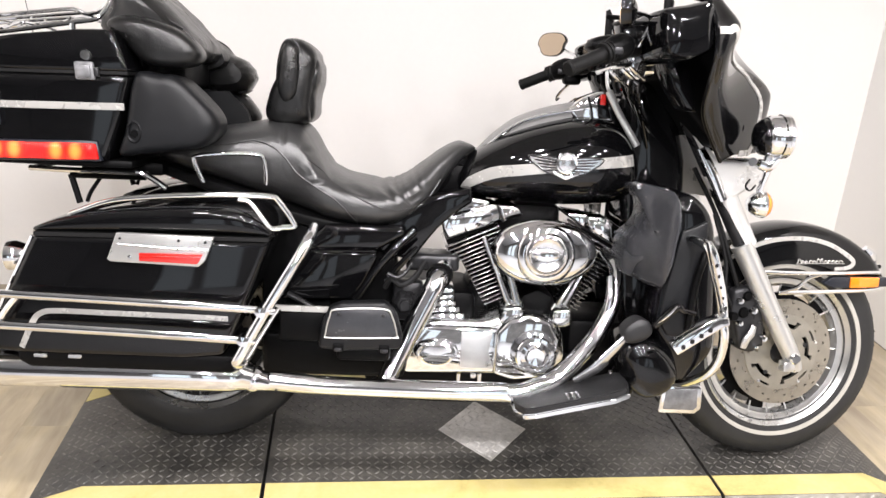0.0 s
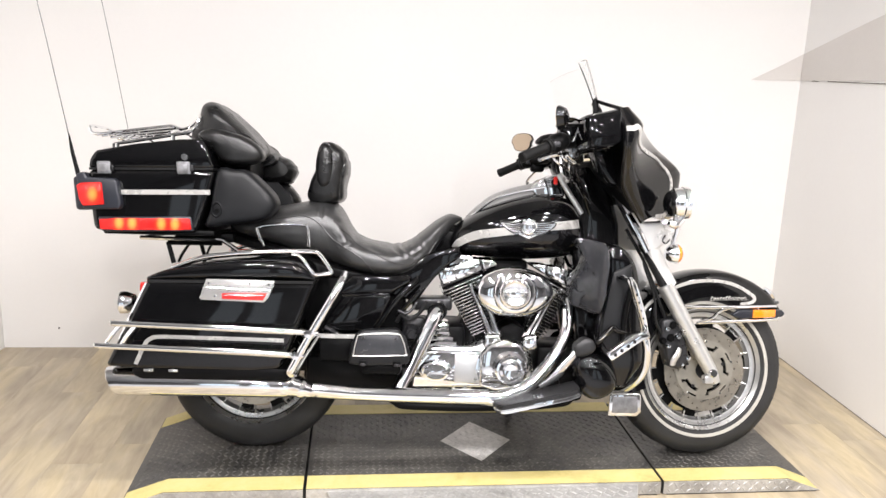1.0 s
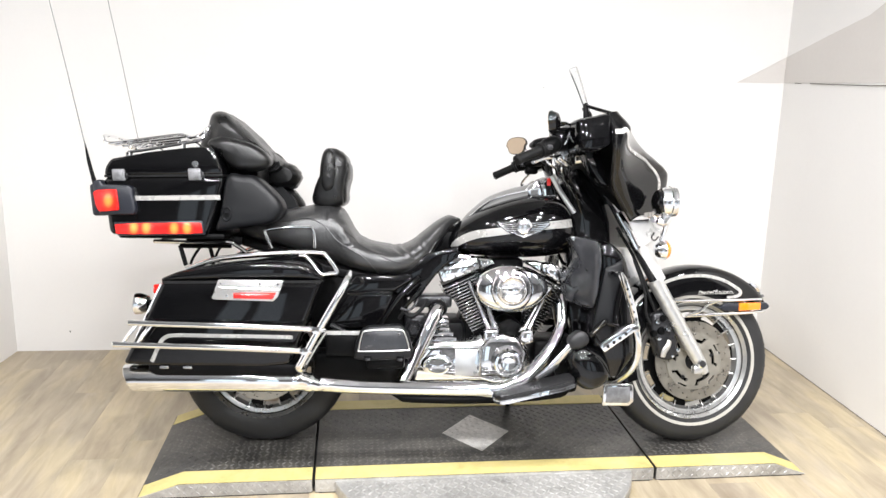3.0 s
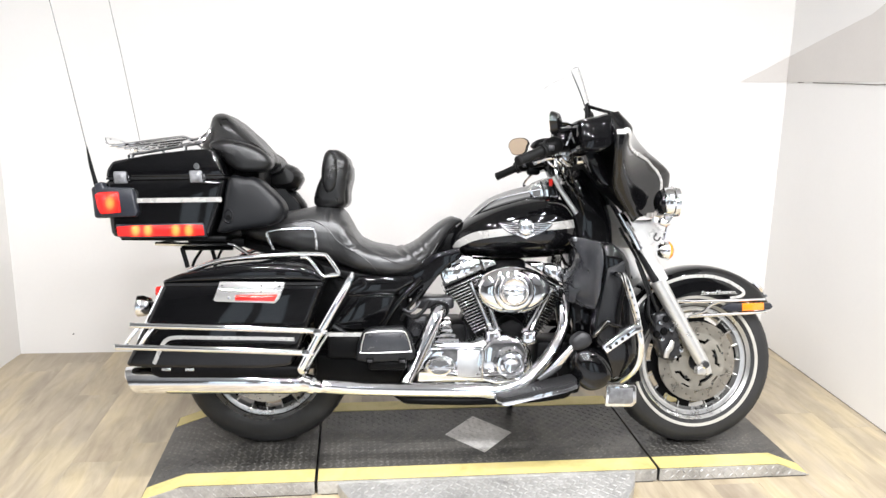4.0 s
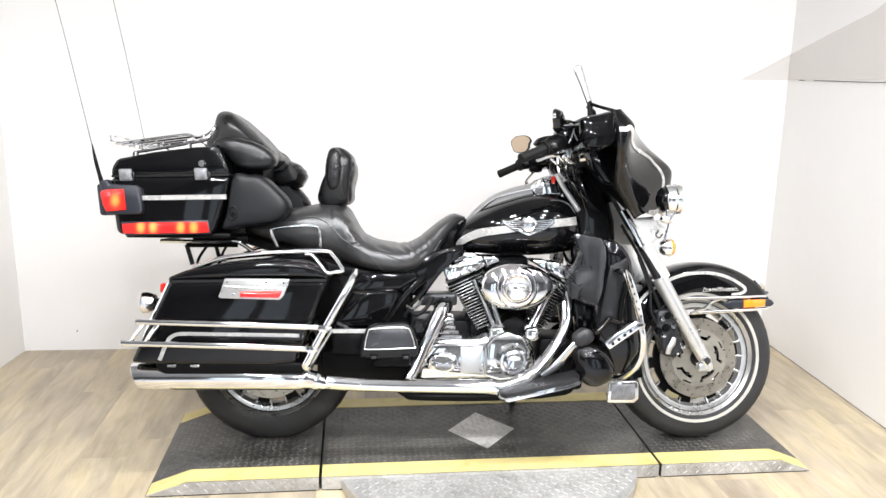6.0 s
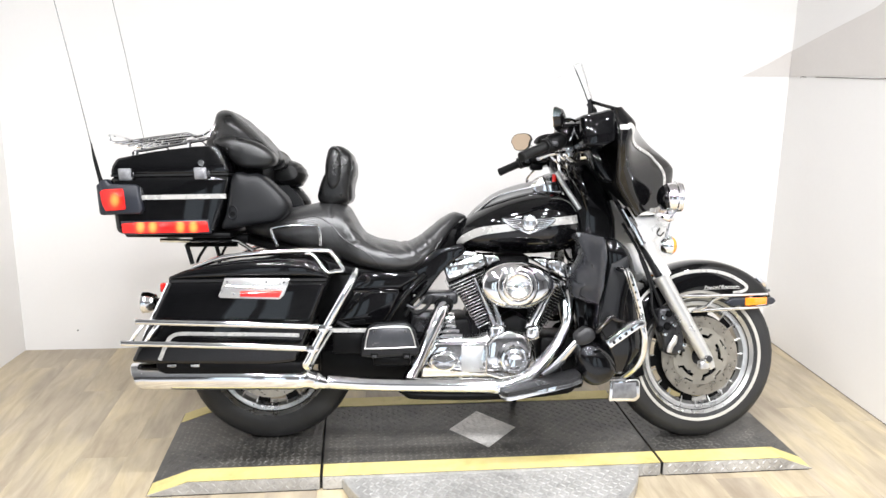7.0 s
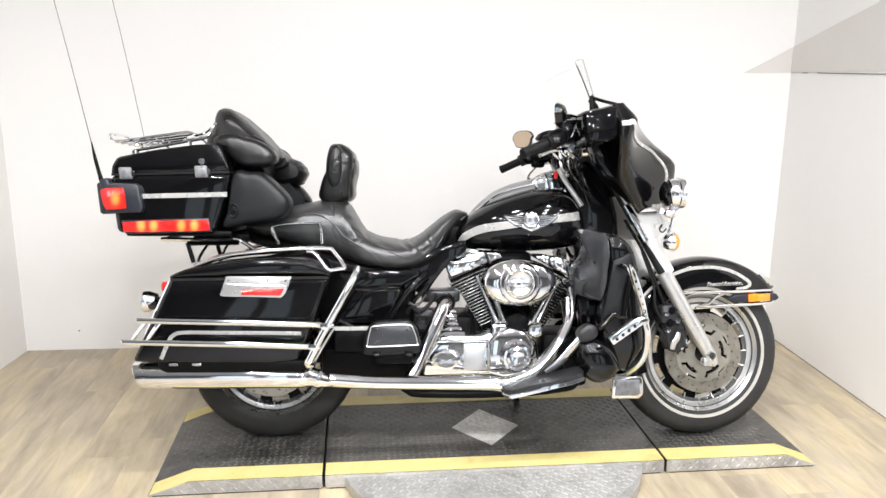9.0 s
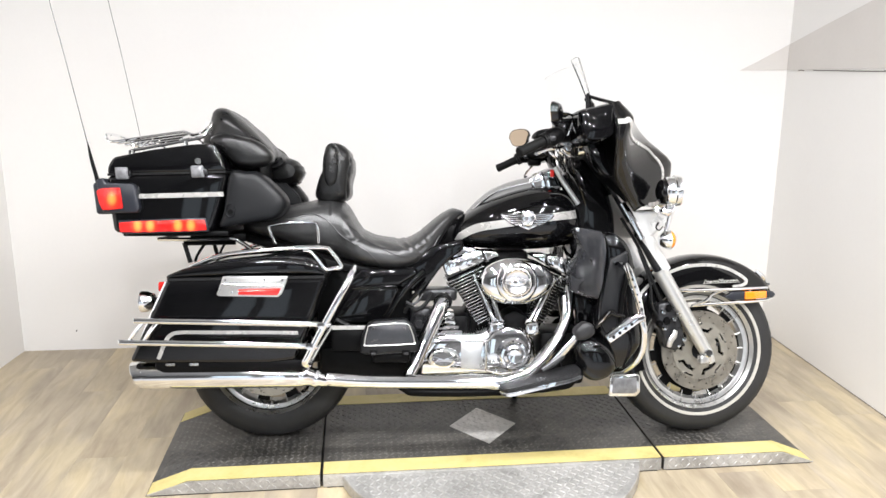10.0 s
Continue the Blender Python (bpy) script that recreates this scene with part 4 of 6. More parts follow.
for yy, zz, rr in ((-0.13, 1.14, 0.038), (-0.05, 1.145, 0.042), (0.05, 1.145, 0.042), (0.13, 1.14, 0.038), (-0.11, 1.08, 0.028), (0.11, 1.08, 0.028)):
    lathe([(rr * 0.85, 0.0), (rr, 0.0), (rr, 0.03), (rr * 0.85, 0.03)], (1.118, yy, zz - 0.01), (1, 0, 0.15), 24, bm, True)
part("gauge_rims", bm, CHROME, fairing, "chrome gauge rims on the dash")
both("speaker_grille", lathe([(0.0005, -0.004), (0.035, -0.004), (0.04, 0.0), (0.04, 0.02)], (1.098, -0.235, 1.12), (1, 0, 0), 24), MATTE_BLACK, fairing, "black speaker grille")
rings = []
for j in range(13):
    v = j / 12
    row = []
    for u in np.linspace(-1, 1, 25):
        row.append(Vector((1.20 - 0.05 * v - 0.075 * abs(u) ** 2.2, 0.205 * u * (1 - 0.12 * v * v), 1.222 + 0.014 * abs(u) ** 2 + 0.18 * v * (1 - 0.22 * abs(u) ** 4))))
    rings.append(row + [p + Vector((0.004, 0, 0.001)) for p in reversed(row)])
screen = part("windscreen", loft(rings), CLEAR, fairing, "low clear acrylic windscreen")
screen.visible_shadow = False
part("screen_trim", tube([(1.125, -0.205, 1.235), (1.175, -0.13, 1.226), (1.202, 0, 1.218), (1.175, 0.13, 1.226), (1.125, 0.205, 1.235)], 0.007, 8), MATTE_BLACK, fairing, "black trim at the windscreen foot")
both("screen_post", plate([(1.124, 1.165), (1.124, 1.252), (1.132, 1.258), (1.140, 1.245), (1.146, 1.165)], -0.215, -0.200, 0.003, 2), MATTE_BLACK, fairing, "black windscreen post")
both("screen_bar", tube([(1.133, -0.208, 1.246), (1.160, -0.25, 1.228), (1.185, -0.30, 1.210), (1.20, -0.33, 1.198)], 0.006, 8), BLACK_PAINT, fairing, "gloss black bar along the fairing top")

# --- handlebar, grips, controls, mirrors ---
BAR_TURN = Matrix.Translation(AXIS_FOOT) @ Matrix.Rotation(radians(-0.5), 4, AXIS_UP) @ Matrix.Translation(-AXIS_FOOT)
HALF = [(0.90, 0.426, 1.056), (0.975, 0.380, 1.090), (1.05, 0.318, 1.106), (1.12, 0.20, 1.122), (1.165, 0.09, 1.125)]
FAR = [(0.912, 0.404, 1.029), (0.985, 0.368, 1.062), (1.05, 0.320, 1.084), (1.12, 0.20, 1.112), (1.165, 0.09, 1.122)]
bm = tube([(x, -y, z) for x, y, z in HALF] + [(1.17, 0, 1.12)] + list(reversed(FAR)), 0.0125, 12)
bar = part("handlebar", bm, CHROME, bike, "chrome handlebar with black grips and controls", BAR_TURN)
for s, (a, b) in ((-1, ((0.879, -0.438, 1.047), (0.968, -0.384, 1.087))), (1, ((0.900, 0.410, 1.023), (0.982, 0.370, 1.061)))):
    a, b = Vector(a), Vector(b)
    d = (b - a).normalized()
    bm = tube([a, a.lerp(b, 0.35), a.lerp(b, 0.7), b], [0.0168, 0.0162, 0.0162, 0.0168], 18, fine=3)
    lathe([(0.0005, -0.004), (0.015, -0.003), (0.0175, 0.0), (0.0175, 0.005), (0.016, 0.008)], a, d, 18, bm)
    grip = part("grip", bm, GRIP_RUBBER, bar, "black rubber grip")
    for k in range(3):
        part("grip_ring", lathe([(.017, -.0035), (.0245, -.0035), (.0255, 0), (.0245, .0035), (.017, .0035)], b + d * (0.010 * k - 0.004), d, 20, closed=True), GRIP_RUBBER, grip)
    c = b + d * 0.030
    bm = tube([b + d * 0.012, c, c + d * 0.03, c + d * 0.05], [0.024, 0.030, 0.029, 0.018], 16, fine=3)
    part("switch_housing", bm, MATTE_BLACK, bar, "black switch housing")
    part("switch_lever", block(c.x - 0.008, c.x + 0.012, c.y - 0.034, c.y - 0.026, c.z - 0.012, c.z + 0.004, 0.003, 2), DARK_STEEL, bar, "dark switch")
    bm = tube([c + Vector((0.03, -s * 0.03, 0.004)), c + Vector((0.075, -s * 0.09, 0.014)), c + Vector((0.11, -s * 0.15, 0.020))], [0.02, 0.0235, 0.019], 12, fine=4)
    part("bar_sleeve", bm, MATTE_BLACK, bar, "black sleeve over the bar wiring")
bm = tube([(1.052, 0.345, 1.040), (1.036, 0.362, 1.026), (1.020, 0.376, 1.006), (1.013, 0.384, 0.990), (1.017, 0.386, 0.983)], [0.006, 0.005, 0.0045, 0.005, 0.006], 8, fine=4, flat=1.4)
part("lever", bm, CHROME, bar, "chrome clutch lever")
bm = tube([(1.035, -0.345, 1.070), (1.01, -0.40, 1.062), (0.97, -0.43, 1.055), (0.93, -0.455, 1.04)], [0.006, 0.0055, 0.005, 0.006], 8, fine=4, flat=1.4)
part("lever", bm, CHROME, bar, "chrome brake lever")
part("lever_perch", block(1.02, 1.075, 0.325, 0.375, 1.030, 1.068, 0.012, 3), MATTE_BLACK, bar, "black lever perch")
bm = plate([(1.013, 1.158), (1.022, 1.163), (1.073, 1.163), (1.079, 1.155), (1.079, 1.112), (1.030, 1.108), (1.020, 1.116)], -0.315, -0.255, 0.006, 3)
reservoir = part("fluid_reservoir", bm, BLACK_PAINT, bar, "black fluid reservoir")
part("reservoir_lid", plate([(1.010, 1.160), (1.012, 1.168), (1.078, 1.168), (1.080, 1.160)], -0.318, -0.252, 0.003, 2), MATTE_BLACK, bar, "black reservoir lid")
bm = dome([(0.938, 1.102), (0.954, 1.124), (0.995, 1.132), (1.014, 1.122), (1.006, 1.104), (0.97, 1.092)], (0.98, 1.112), ((-0.36, .5), (-0.352, .85), (-0.335, 1.0), (-0.30, 1.0), (-0.285, .85), (-0.28, .5)))
part("brake_housing", bm, MATTE_BLACK, bar, "rounded black brake housing")
bm = plate([(1.030, 1.096), (1.063, 1.106), (1.084, 1.086), (1.064, 1.041), (1.043, 1.050), (1.046, 1.076)], -0.30, -0.255, 0.008, 3)
part("master_cylinder", bm, CHROME, bar, "chrome master cylinder")
bm = tube([(1.046, -0.30, 1.06), (1.055, -0.302, 1.045), (1.075, -0.295, 1.05), (1.086, -0.285, 1.07)], [0.010, 0.012, 0.011, 0.008], 10)
part("brake_switch", bm, DULL_CHROME, bar, "dull metal brake switch")
for k, (dx, dz) in enumerate(((0, 0), (0.022, 0.012), (0.036, 0.020))):
    part("cable_end", tube([(0.985 + dx, -0.345, 1.074 + dz), (0.992 + dx, -0.35, 1.052 + dz), (1.015 + dx, -0.34, 1.034 + dz), (1.05 + dx, -0.30, 1.018 + dz)], 0.0045, 8), DULL_CHROME if k != 1 else CHROME, bar, "bright cable end")
part("mirror_stem", tube([(1.055, -0.33, 1.11), (1.07, -0.36, 1.17), (1.003, -0.40, 1.178)], 0.0045, 8), CHROME, bar, "chrome mirror stem")
part("mirror_stem", tube([(1.05, 0.335, 1.09), (1.06, 0.38, 1.12), (1.01, 0.448, 1.15)], 0.0045, 8), CHROME, bar, "chrome mirror stem")
oval = [(0.052 * math.copysign(abs(math.cos(t)) ** 0.75, math.cos(t)) * (1.12 if math.sin(t) > 0 else 0.92), 0.038 * math.copysign(abs(math.sin(t)) ** 0.75, math.sin(t))) for t in np.linspace(0, math.tau, 28, endpoint=False)]


def mirror_ring(c, k, d, turn, tip):
    """An outline of the mirror head at depth d behind its glass; turn: degrees its glass faces outwards, tip: downwards."""
    a, e = radians(turn), radians(tip)
    out = 1 if c[1] > 0 else -1
    side, back = Vector((math.sin(a), -out * math.cos(a), 0)), Vector((math.cos(a), out * math.sin(a), 0))
    rise = Vector((0, 0, math.cos(e))) - back * math.sin(e)
    deep = back * math.cos(e) + Vector((0, 0, math.sin(e)))
    return [Vector(c) + side * (w * k) + rise * (h * k) + deep * d for w, h in oval]


for s in (-1, 1):
    mc, turn, tip = ((0.996, -0.40, 1.176), 20, 0) if s < 0 else ((0.996, 0.45, 1.156), 42, -4)
    head = [mirror_ring(mc, k, d, turn, tip) for k, d in ((0.3, 0.03), (0.8, 0.022), (1.0, 0.006), (1.0, 0.0))]
    part("mirror_head", loft(head), BLACK_PAINT, bar, "black mirror shell")
    part("mirror_glass", loft([mirror_ring(mc, 0.93, 0.0, turn, tip), mirror_ring(mc, 0.93, -0.002, turn, tip)]), MIRROR, bar, "mirror glass, a warm reflection put into its tint")
for k in range(5):
    yy = -0.10 + 0.02 * k
    for q in (yy, -yy):
        bm = tube([(1.10, q * 2.0, 1.11), (1.08 + 0.012 * k, q * 1.6, 1.04 - 0.01 * k), (1.14, q, 0.985), (1.20 + 0.01 * k, q * 0.6, 0.90)], 0.0042 + 0.001 * (k % 3), 7)
        part("cable", bm, (RUBBER, BLACK_PAINT, DULL_CHROME)[k % 3], bar)
for k in range(4):
    bm = tube([(1.06 + 0.01 * k, -0.27 + 0.01 * k, 1.08), (1.05 + 0.015 * k, -0.24, 1.03 - 0.012 * k), (1.10 + 0.01 * k, -0.16, 0.98 - 0.01 * k), (1.17, -0.10, 0.93 - 0.02 * k)], 0.004, 7)
    part("cable", bm, DULL_CHROME if k == 1 else BLACK_PAINT, bar)
bm = bmesh.new()
block(1.12, 1.21, -0.09, 0.09, 1.055, 1.085, 0.01, 3, bm)
for s in (-1, 1):
    block(1.14, 1.19, s * 0.055 - 0.02, s * 0.055 + 0.02, 1.08, 1.135, 0.008, 3, bm)
part("bar_clamp", bm, CHROME, bar, "chrome bar clamp and risers")

# --- tank, console ---
TANK = [(.662, 0, .735, .762, .05), (.71, 0, .718, .825, .11), (.82, 0, .706, .892, .152), (.945, 0, .702, .933, .168), (1.04, 0, .706, .942, .169), (1.10, 0, .716, .922, .158), (1.14, 0, .735, .868, .13), (1.154, 0, .76, .83, .09)]
tank = part("fuel_tank", body(TANK, 2.5, 48, 6), BLACK_PAINT, bike, "gloss black fuel tank with silver stripe and winged badge")
tank_y = lambda x, z: body_side(TANK, x, z, 2.5)
both("tank_stripe", ribbon([(.688, .732), (.710, .760), (.765, .788), (.838, .801), (.92, .812), (1.02, .826), (1.125, .838)], [0.012, 0.026, 0.03, 0.028, 0.026, 0.027, 0.03], tank_y, 0.0015), SILVER_PAINT, tank, "broad silver stripe")
bm = bmesh.new()
bx, bz = 0.944, 0.820
shield = [(-.026, .012), (-.018, .026), (.018, .026), (.026, .012), (.026, -.01), (0, -.024), (-.026, -.01)]
by = tank_y(bx, bz)
plate([(bx + x, bz + 0.004 + z) for x, z in shield], by - 0.010, by + 0.004, 0.003, 2, bm)
feathers = []
for s in (-1, 1):
    wing = bmesh.new()
    outline = [(-.022, .013), (-.055, .016), (-.092, .015), (-.088, .004), (-.07, -.009), (-.055, -.02), (-.035, -.026), (-.006, -.030), (-.004, -.012)]
    for lift in (.0012, .0034):
        vs = [wing.verts.new((bx + s * x, tank_y(bx + s * x, bz + z + .003) - lift, bz + z + .003)) for x, z in outline]
        wing.faces.new(vs)
    wing.verts.ensure_lookup_table()
    for i in range(len(outline)):
        j = (i + 1) % len(outline)
        wing.faces.new([wing.verts[q] for q in (i, j, len(outline) + j, len(outline) + i)])
    part("badge_wing", wing, DULL_CHROME, tank, "silver wing of the badge")
for s in (-1, 1):
    rim = [(bx + s * x, bz + z + .003) for x, z in ((-.022, .014), (-.055, .017), (-.094, .016), (-.089, .003), (-.071, -.010), (-.055, -.021), (-.035, -.027), (-.006, -.031))]
    feathers.append(tube([(x, tank_y(x, z) - 0.004, z) for x, z in rim], 0.0017, 6, fine=3))
    for k in range(6):
        x0, x1 = bx + s * 0.018, bx + s * (0.088 - 0.008 * k)
        z0, z1 = bz + 0.010 - 0.0062 * k, bz + 0.018 - 0.0085 * k
        q = []
        for t in (0, 0.5, 1):
            xx, zz = x0 + (x1 - x0) * t, z0 + (z1 - z0) * t
            q.append((xx, tank_y(xx, zz) - 0.0042, zz))
        feathers.append(tube(q, [0.002, 0.0022, 0.0014], 6, fine=2))
badge = part("badge", bm, DULL_CHROME, tank, "silver winged badge with plain shield")
for feather in feathers:
    part("badge_feather", feather, DARK_STEEL, badge)
part("badge_ring", lathe([(.019, -.004), (.020, -.0075), (.0235, -.0085), (.027, -.007), (.028, -.002), (.024, .002)], (bx, by - .006, bz + .004), seg=36, closed=True), CHROME, badge, "raised chrome ring")
part("badge_scroll", plate([(bx - .036, bz - .012), (bx - .018, bz - .022), (bx, bz - .026), (bx + .018, bz - .022), (bx + .036, bz - .012), (bx + .034, bz - .024), (bx, bz - .038), (bx - .034, bz - .024)], by - .0145, by - .004, .002, 2), CHROME, badge, "chrome scroll below the shield")
rings = []
for x, z, w in cr([(.735, .842, .02), (.77, .878, .036), (.825, .922, .046), (.895, .952, .05), (.98, .974, .052), (1.05, .992, .048), (1.09, .999, .035)], 4):
    rings.append([(x, -w, z - 0.035), (x, -w, z - 0.01), (x, -w * 0.8, z), (x, 0, z + 0.004), (x, w * 0.8, z), (x, w, z - 0.01), (x, w, z - 0.035)])
console = part("tank_console", loft(rings), CONSOLE_GREY, bike, "grey textured console cover along the tank top")
part("console_trim", tube([(.735, -.03, .832), (.82, -.05, .905), (.89, -.054, .936), (.98, -.056, .957), (1.06, -.052, .972)], 0.0045, 8), CHROME, console, "chrome edge of the console")
bm = plate([(0.960, 0.958), (1.000, 0.990), (1.045, 1.010), (1.070, 1.006), (1.091, 0.930), (0.990, 0.920)], -0.058, 0.058, 0.010, 3)
part("console_end", bm, CHROME, console, "chrome dash at the front of the console")
part("dash_seam", tube([(1.012, -0.0585, 0.994), (1.024, -0.0595, 0.960), (1.030, -0.0585, 0.928)], 0.003, 6, fine=2), DARK_STEEL, console, "dark dash seam")
part("dash_panel", plate([(1.036, 0.99), (1.060, 0.996), (1.078, 0.94), (1.044, 0.938)], -0.0605, -0.05, 0.003, 2), BLACK_PAINT, console, "black dash insert")
bm = block(1.044, 1.058, -0.068, -0.058, 0.974, 1.002, 0.002)
part("warning_tag", bm, RED_LENS, console, "small red tag")
part("frame_strut", tube([(1.055, -.10, 1.010), (1.084, -.10, .959), (1.142, -.10, .874)], 0.0095, 10, flat=0.7), FORK_SILVER, bike, "pale strut beside the steering head")
bm = plate([(1.13, .66), (1.10, .80), (1.12, .93), (1.10, 1.0), (1.16, 1.05), (1.24, .98), (1.28, .84), (1.29, .72), (1.22, .64)], -.10, .10, .03, 4)
part("head_cover", bm, BLACK_PAINT, bike, "black cover round the steering head")
bm = tube([(1.20, 0, .70), (1.17, 0, .85), (1.13, 0, .99)], 0.045, 16)
tube([(1.16, -.06, .70), (1.17, -.06, .80), (1.165, -.05, .90)], 0.032, 12, bm)
tube([(1.16, .06, .70), (1.17, .06, .80), (1.165, .05, .90)], 0.032, 12, bm)
part("steering_head", bm, MATTE_BLACK, bike, "black steering head")

# --- seat and backrests ---
SEAT = [(-0.077, 0, 0.769, 0.841, 0.13), (0.013, 0, 0.744, 0.859, 0.17), (0.103, 0, 0.719, 0.876, 0.188), (0.183, 0, 0.694, 0.893, 0.19), (0.228, 0, 0.679, 0.897, 0.19), (0.263, 0, 0.669, 0.890, 0.192), (0.292, 0, 0.658, 0.866, 0.198), (0.320, 0, 0.650, 0.815, 0.204), (0.348, 0, 0.643, 0.780, 0.207), (0.392, 0, 0.636, 0.758, 0.208), (0.453, 0, 0.630, 0.746, 0.205), (0.500, 0, 0.634, 0.744, 0.195), (0.545, 0, 0.644, 0.763, 0.178), (0.593, 0, 0.668, 0.801, 0.150), (0.635, 0, 0.735, 0.834, 0.118), (0.680, 0, 0.800, 0.858, 0.080), (0.712, 0, 0.828, 0.853, 0.045), (0.726, 0, 0.834, 0.846, 0.02)]


def folded(bm, lines, depth, width):
    """Presses folds into both sides along short lines (x, z)."""
    bm.normal_update()
    for v in bm.verts:
        p, push = Vector((v.co.x, v.co.z)), 0.0
        for a, b in lines:
            a, b = Vector(a), Vector(b)
            t = min(1, max(0, (p - a).dot(b - a) / (b - a).length_squared))
            d = (p - a - (b - a) * t).length / width
            push += (math.exp(-d * d) - 0.55 * math.exp(-((d - 1.9) ** 2))) * (1 - 0.6 * abs(2 * t - 1))
        v.co -= v.normal * depth * push
    return bm


FOLDS = [((.494, .757), (.554, .707)), ((.469, .745), (.522, .712)), ((.520, .755), (.549, .716)), ((.323, .814), (.356, .763)), ((.554, .709), (.578, .725)), ((.279, .771), (.310, .760)), ((.291, .780), (.309, .769)), ((.305, .744), (.341, .749)), ((.233, .878), (.237, .842)), ((.285, .830), (.304, .818)), ((.560, .775), (.590, .742)), ((.40, .738), (.45, .722))]
seat = part("seat", folded(creased(rumple(body(SEAT, 2.7, 160, 16), 0.0012, 12, (1, 0.6, 1)), 0.0012, 13), FOLDS, 0.0034, 0.0055), SEAT_LEATHER, bike, "black leather two-up seat with stitched piping")
seat_y = lambda x, z: body_side(SEAT, x, z, 2.7)


def seat_line(path, r, lift=0.0016):
    q = [(x, seat_y(x, z) - lift, z) for x, z in cr(path, 6)]
    return tube(q, r, 6, fine=1)


both("piping", seat_line([(-0.017, 0.818), (0.099, 0.831), (0.165, 0.843), (0.214, 0.828), (0.245, 0.802), (0.276, 0.766), (0.332, 0.731), (0.370, 0.708), (0.402, 0.676), (0.424, 0.648)], 0.0019), SEAT_LEATHER, seat, "leather piping")
both("piping", seat_line([(0.297, 0.806), (0.330, 0.778), (0.361, 0.748), (0.431, 0.713), (0.495, 0.689), (0.546, 0.690), (0.596, 0.712), (0.631, 0.762)], 0.0017), SEAT_LEATHER, seat, "leather piping")
part("seat_base", body([(-.07, 0, .735, .775, .12), (.10, 0, .685, .735, .17), (.25, 0, .635, .685, .18), (.45, 0, .61, .645, .17), (.54, 0, .625, .655, .10), (.60, 0, .69, .74, .09), (.65, 0, .735, .80, .08), (.70, 0, .775, .825, .05)], 4, 24), MATTE_BLACK, seat, "black seat pan")
bm = tube([(.052, -.222, .738), (.032, -.228, .79), (.04, -.229, .802), (.095, -.229, .81), (.178, -.227, .812), (.195, -.225, .803), (.201, -.222, .776), (.201, -.216, .74)], 0.0055, 10)
both("grab_rail", bm, CHROME, seat, "chrome passenger grab rail")

REST = [(.222, 1.083), (.240, 1.097), (.267, 1.095), (.300, 1.066), (.306, 1.028), (.300, .987), (.294, .941), (.292, .896), (.264, .886), (.219, .878), (.184, .894), (.179, .926), (.192, .967), (.209, 1.008), (.214, 1.050)]
bm = dome(REST, (.245, .985), ((-.136, .30), (-.132, .62), (-.124, .82), (-.110, .94), (-.085, 1.0), (-.04, 1.01), (0, 1.0), (.04, 1.01), (.085, 1.0), (.110, .94), (.124, .82), (.132, .62), (.136, .30)), 5)
rider_rest = part("rider_backrest", creased(rumple(bm, 0.004, 24, (1, .6, 1)), 0.003, 22), LEATHER, bike, "black leather rider backrest with stitched side panel")
OVAL = [(.224, 1.078), (.242, 1.090), (.262, 1.072), (.266, 1.018), (.263, .968), (.248, .942), (.226, .940), (.213, .972), (.213, 1.030)]
bm = dome(OVAL, (.240, 1.015), ((-.10, .97), (-.122, 1.0), (-.136, .95), (-.144, .8), (-.148, .55), (-.149, .25)), 5)
both("side_panel", creased(rumple(bm, 0.0025, 26), 0.002, 26), LEATHER, rider_rest, "glossy padded side panel")
both("stitched_welt", tube([(x, -.1275, z) for x, z in OVAL], 0.0035, 8, closed=True), LEATHER, rider_rest, "stitched welt")
LOBE = [(.262, 1.090), (.288, 1.078), (.312, 1.040), (.314, .998), (.304, .962), (.300, .905), (.280, .894), (.270, .960), (.268, 1.03)]
bm = dome(LOBE, (.288, .995), ((-.112, .35), (-.106, .7), (-.092, .92), (-.07, 1.0), (0, .97), (.07, 1.0), (.092, .92), (.106, .7), (.112, .35)), 5)
part("front_cushion", creased(rumple(bm, 0.004, 22, (1, .5, 1)), 0.003, 20), LEATHER, rider_rest, "creased leather front cushion")
part("backrest_post", tube([(.25, 0, .85), (.25, 0, .92)], 0.018, 10, fine=1), MATTE_BLACK, rider_rest, "black post")

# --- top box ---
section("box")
BASE = [(-.402, .892), (-.407, 1.05), (-.400, 1.083), (-.008, 1.083), (-.014, 1.06), (-.035, 1.0), (-.08, .885)]
LID = [(-.399, 1.0865), (-.392, 1.115), (-.372, 1.142), (-.25, 1.163), (-.111, 1.178), (-.045, 1.180), (-.03, 1.165), (-.008, 1.0865)]
top_box = part("top_box", plate(BASE, -.292, .292, 0.018, 4), BLACK_PAINT, bike, "gloss black top box with silver band, latches and red light bar")
part("lid", plate(LID, -.292, .292, 0.022, 4), BLACK_PAINT, top_box, "gloss black lid")
part("lid_seal", plate([(-.398, 1.081), (-.398, 1.089), (-.012, 1.089), (-.012, 1.081)], -.288, .288, 0.001, 1), RUBBER, top_box, "rubber lid seal")
both("box_band", block(-.315, -.027, -.2945, -.288, 1.003, 1.019, 0.001, 1), SILVER_PAINT, top_box, "silver band")
for x in (-.348, -.102):
    bm = block(x - .021, x + .021, -.301, -.288, 1.068, 1.108, 0.005, 3)
    block(x - .015, x + .015, -.305, -.298, 1.074, 1.100, 0.003, 2, bm)
    both("latch", bm, PLATE_GREY, top_box, "chrome latch")
    both("latch_hook", block(x + .018, x + .030, -.299, -.288, 1.076, 1.096, 0.003, 2), DARK_STEEL, top_box, "dark hook")
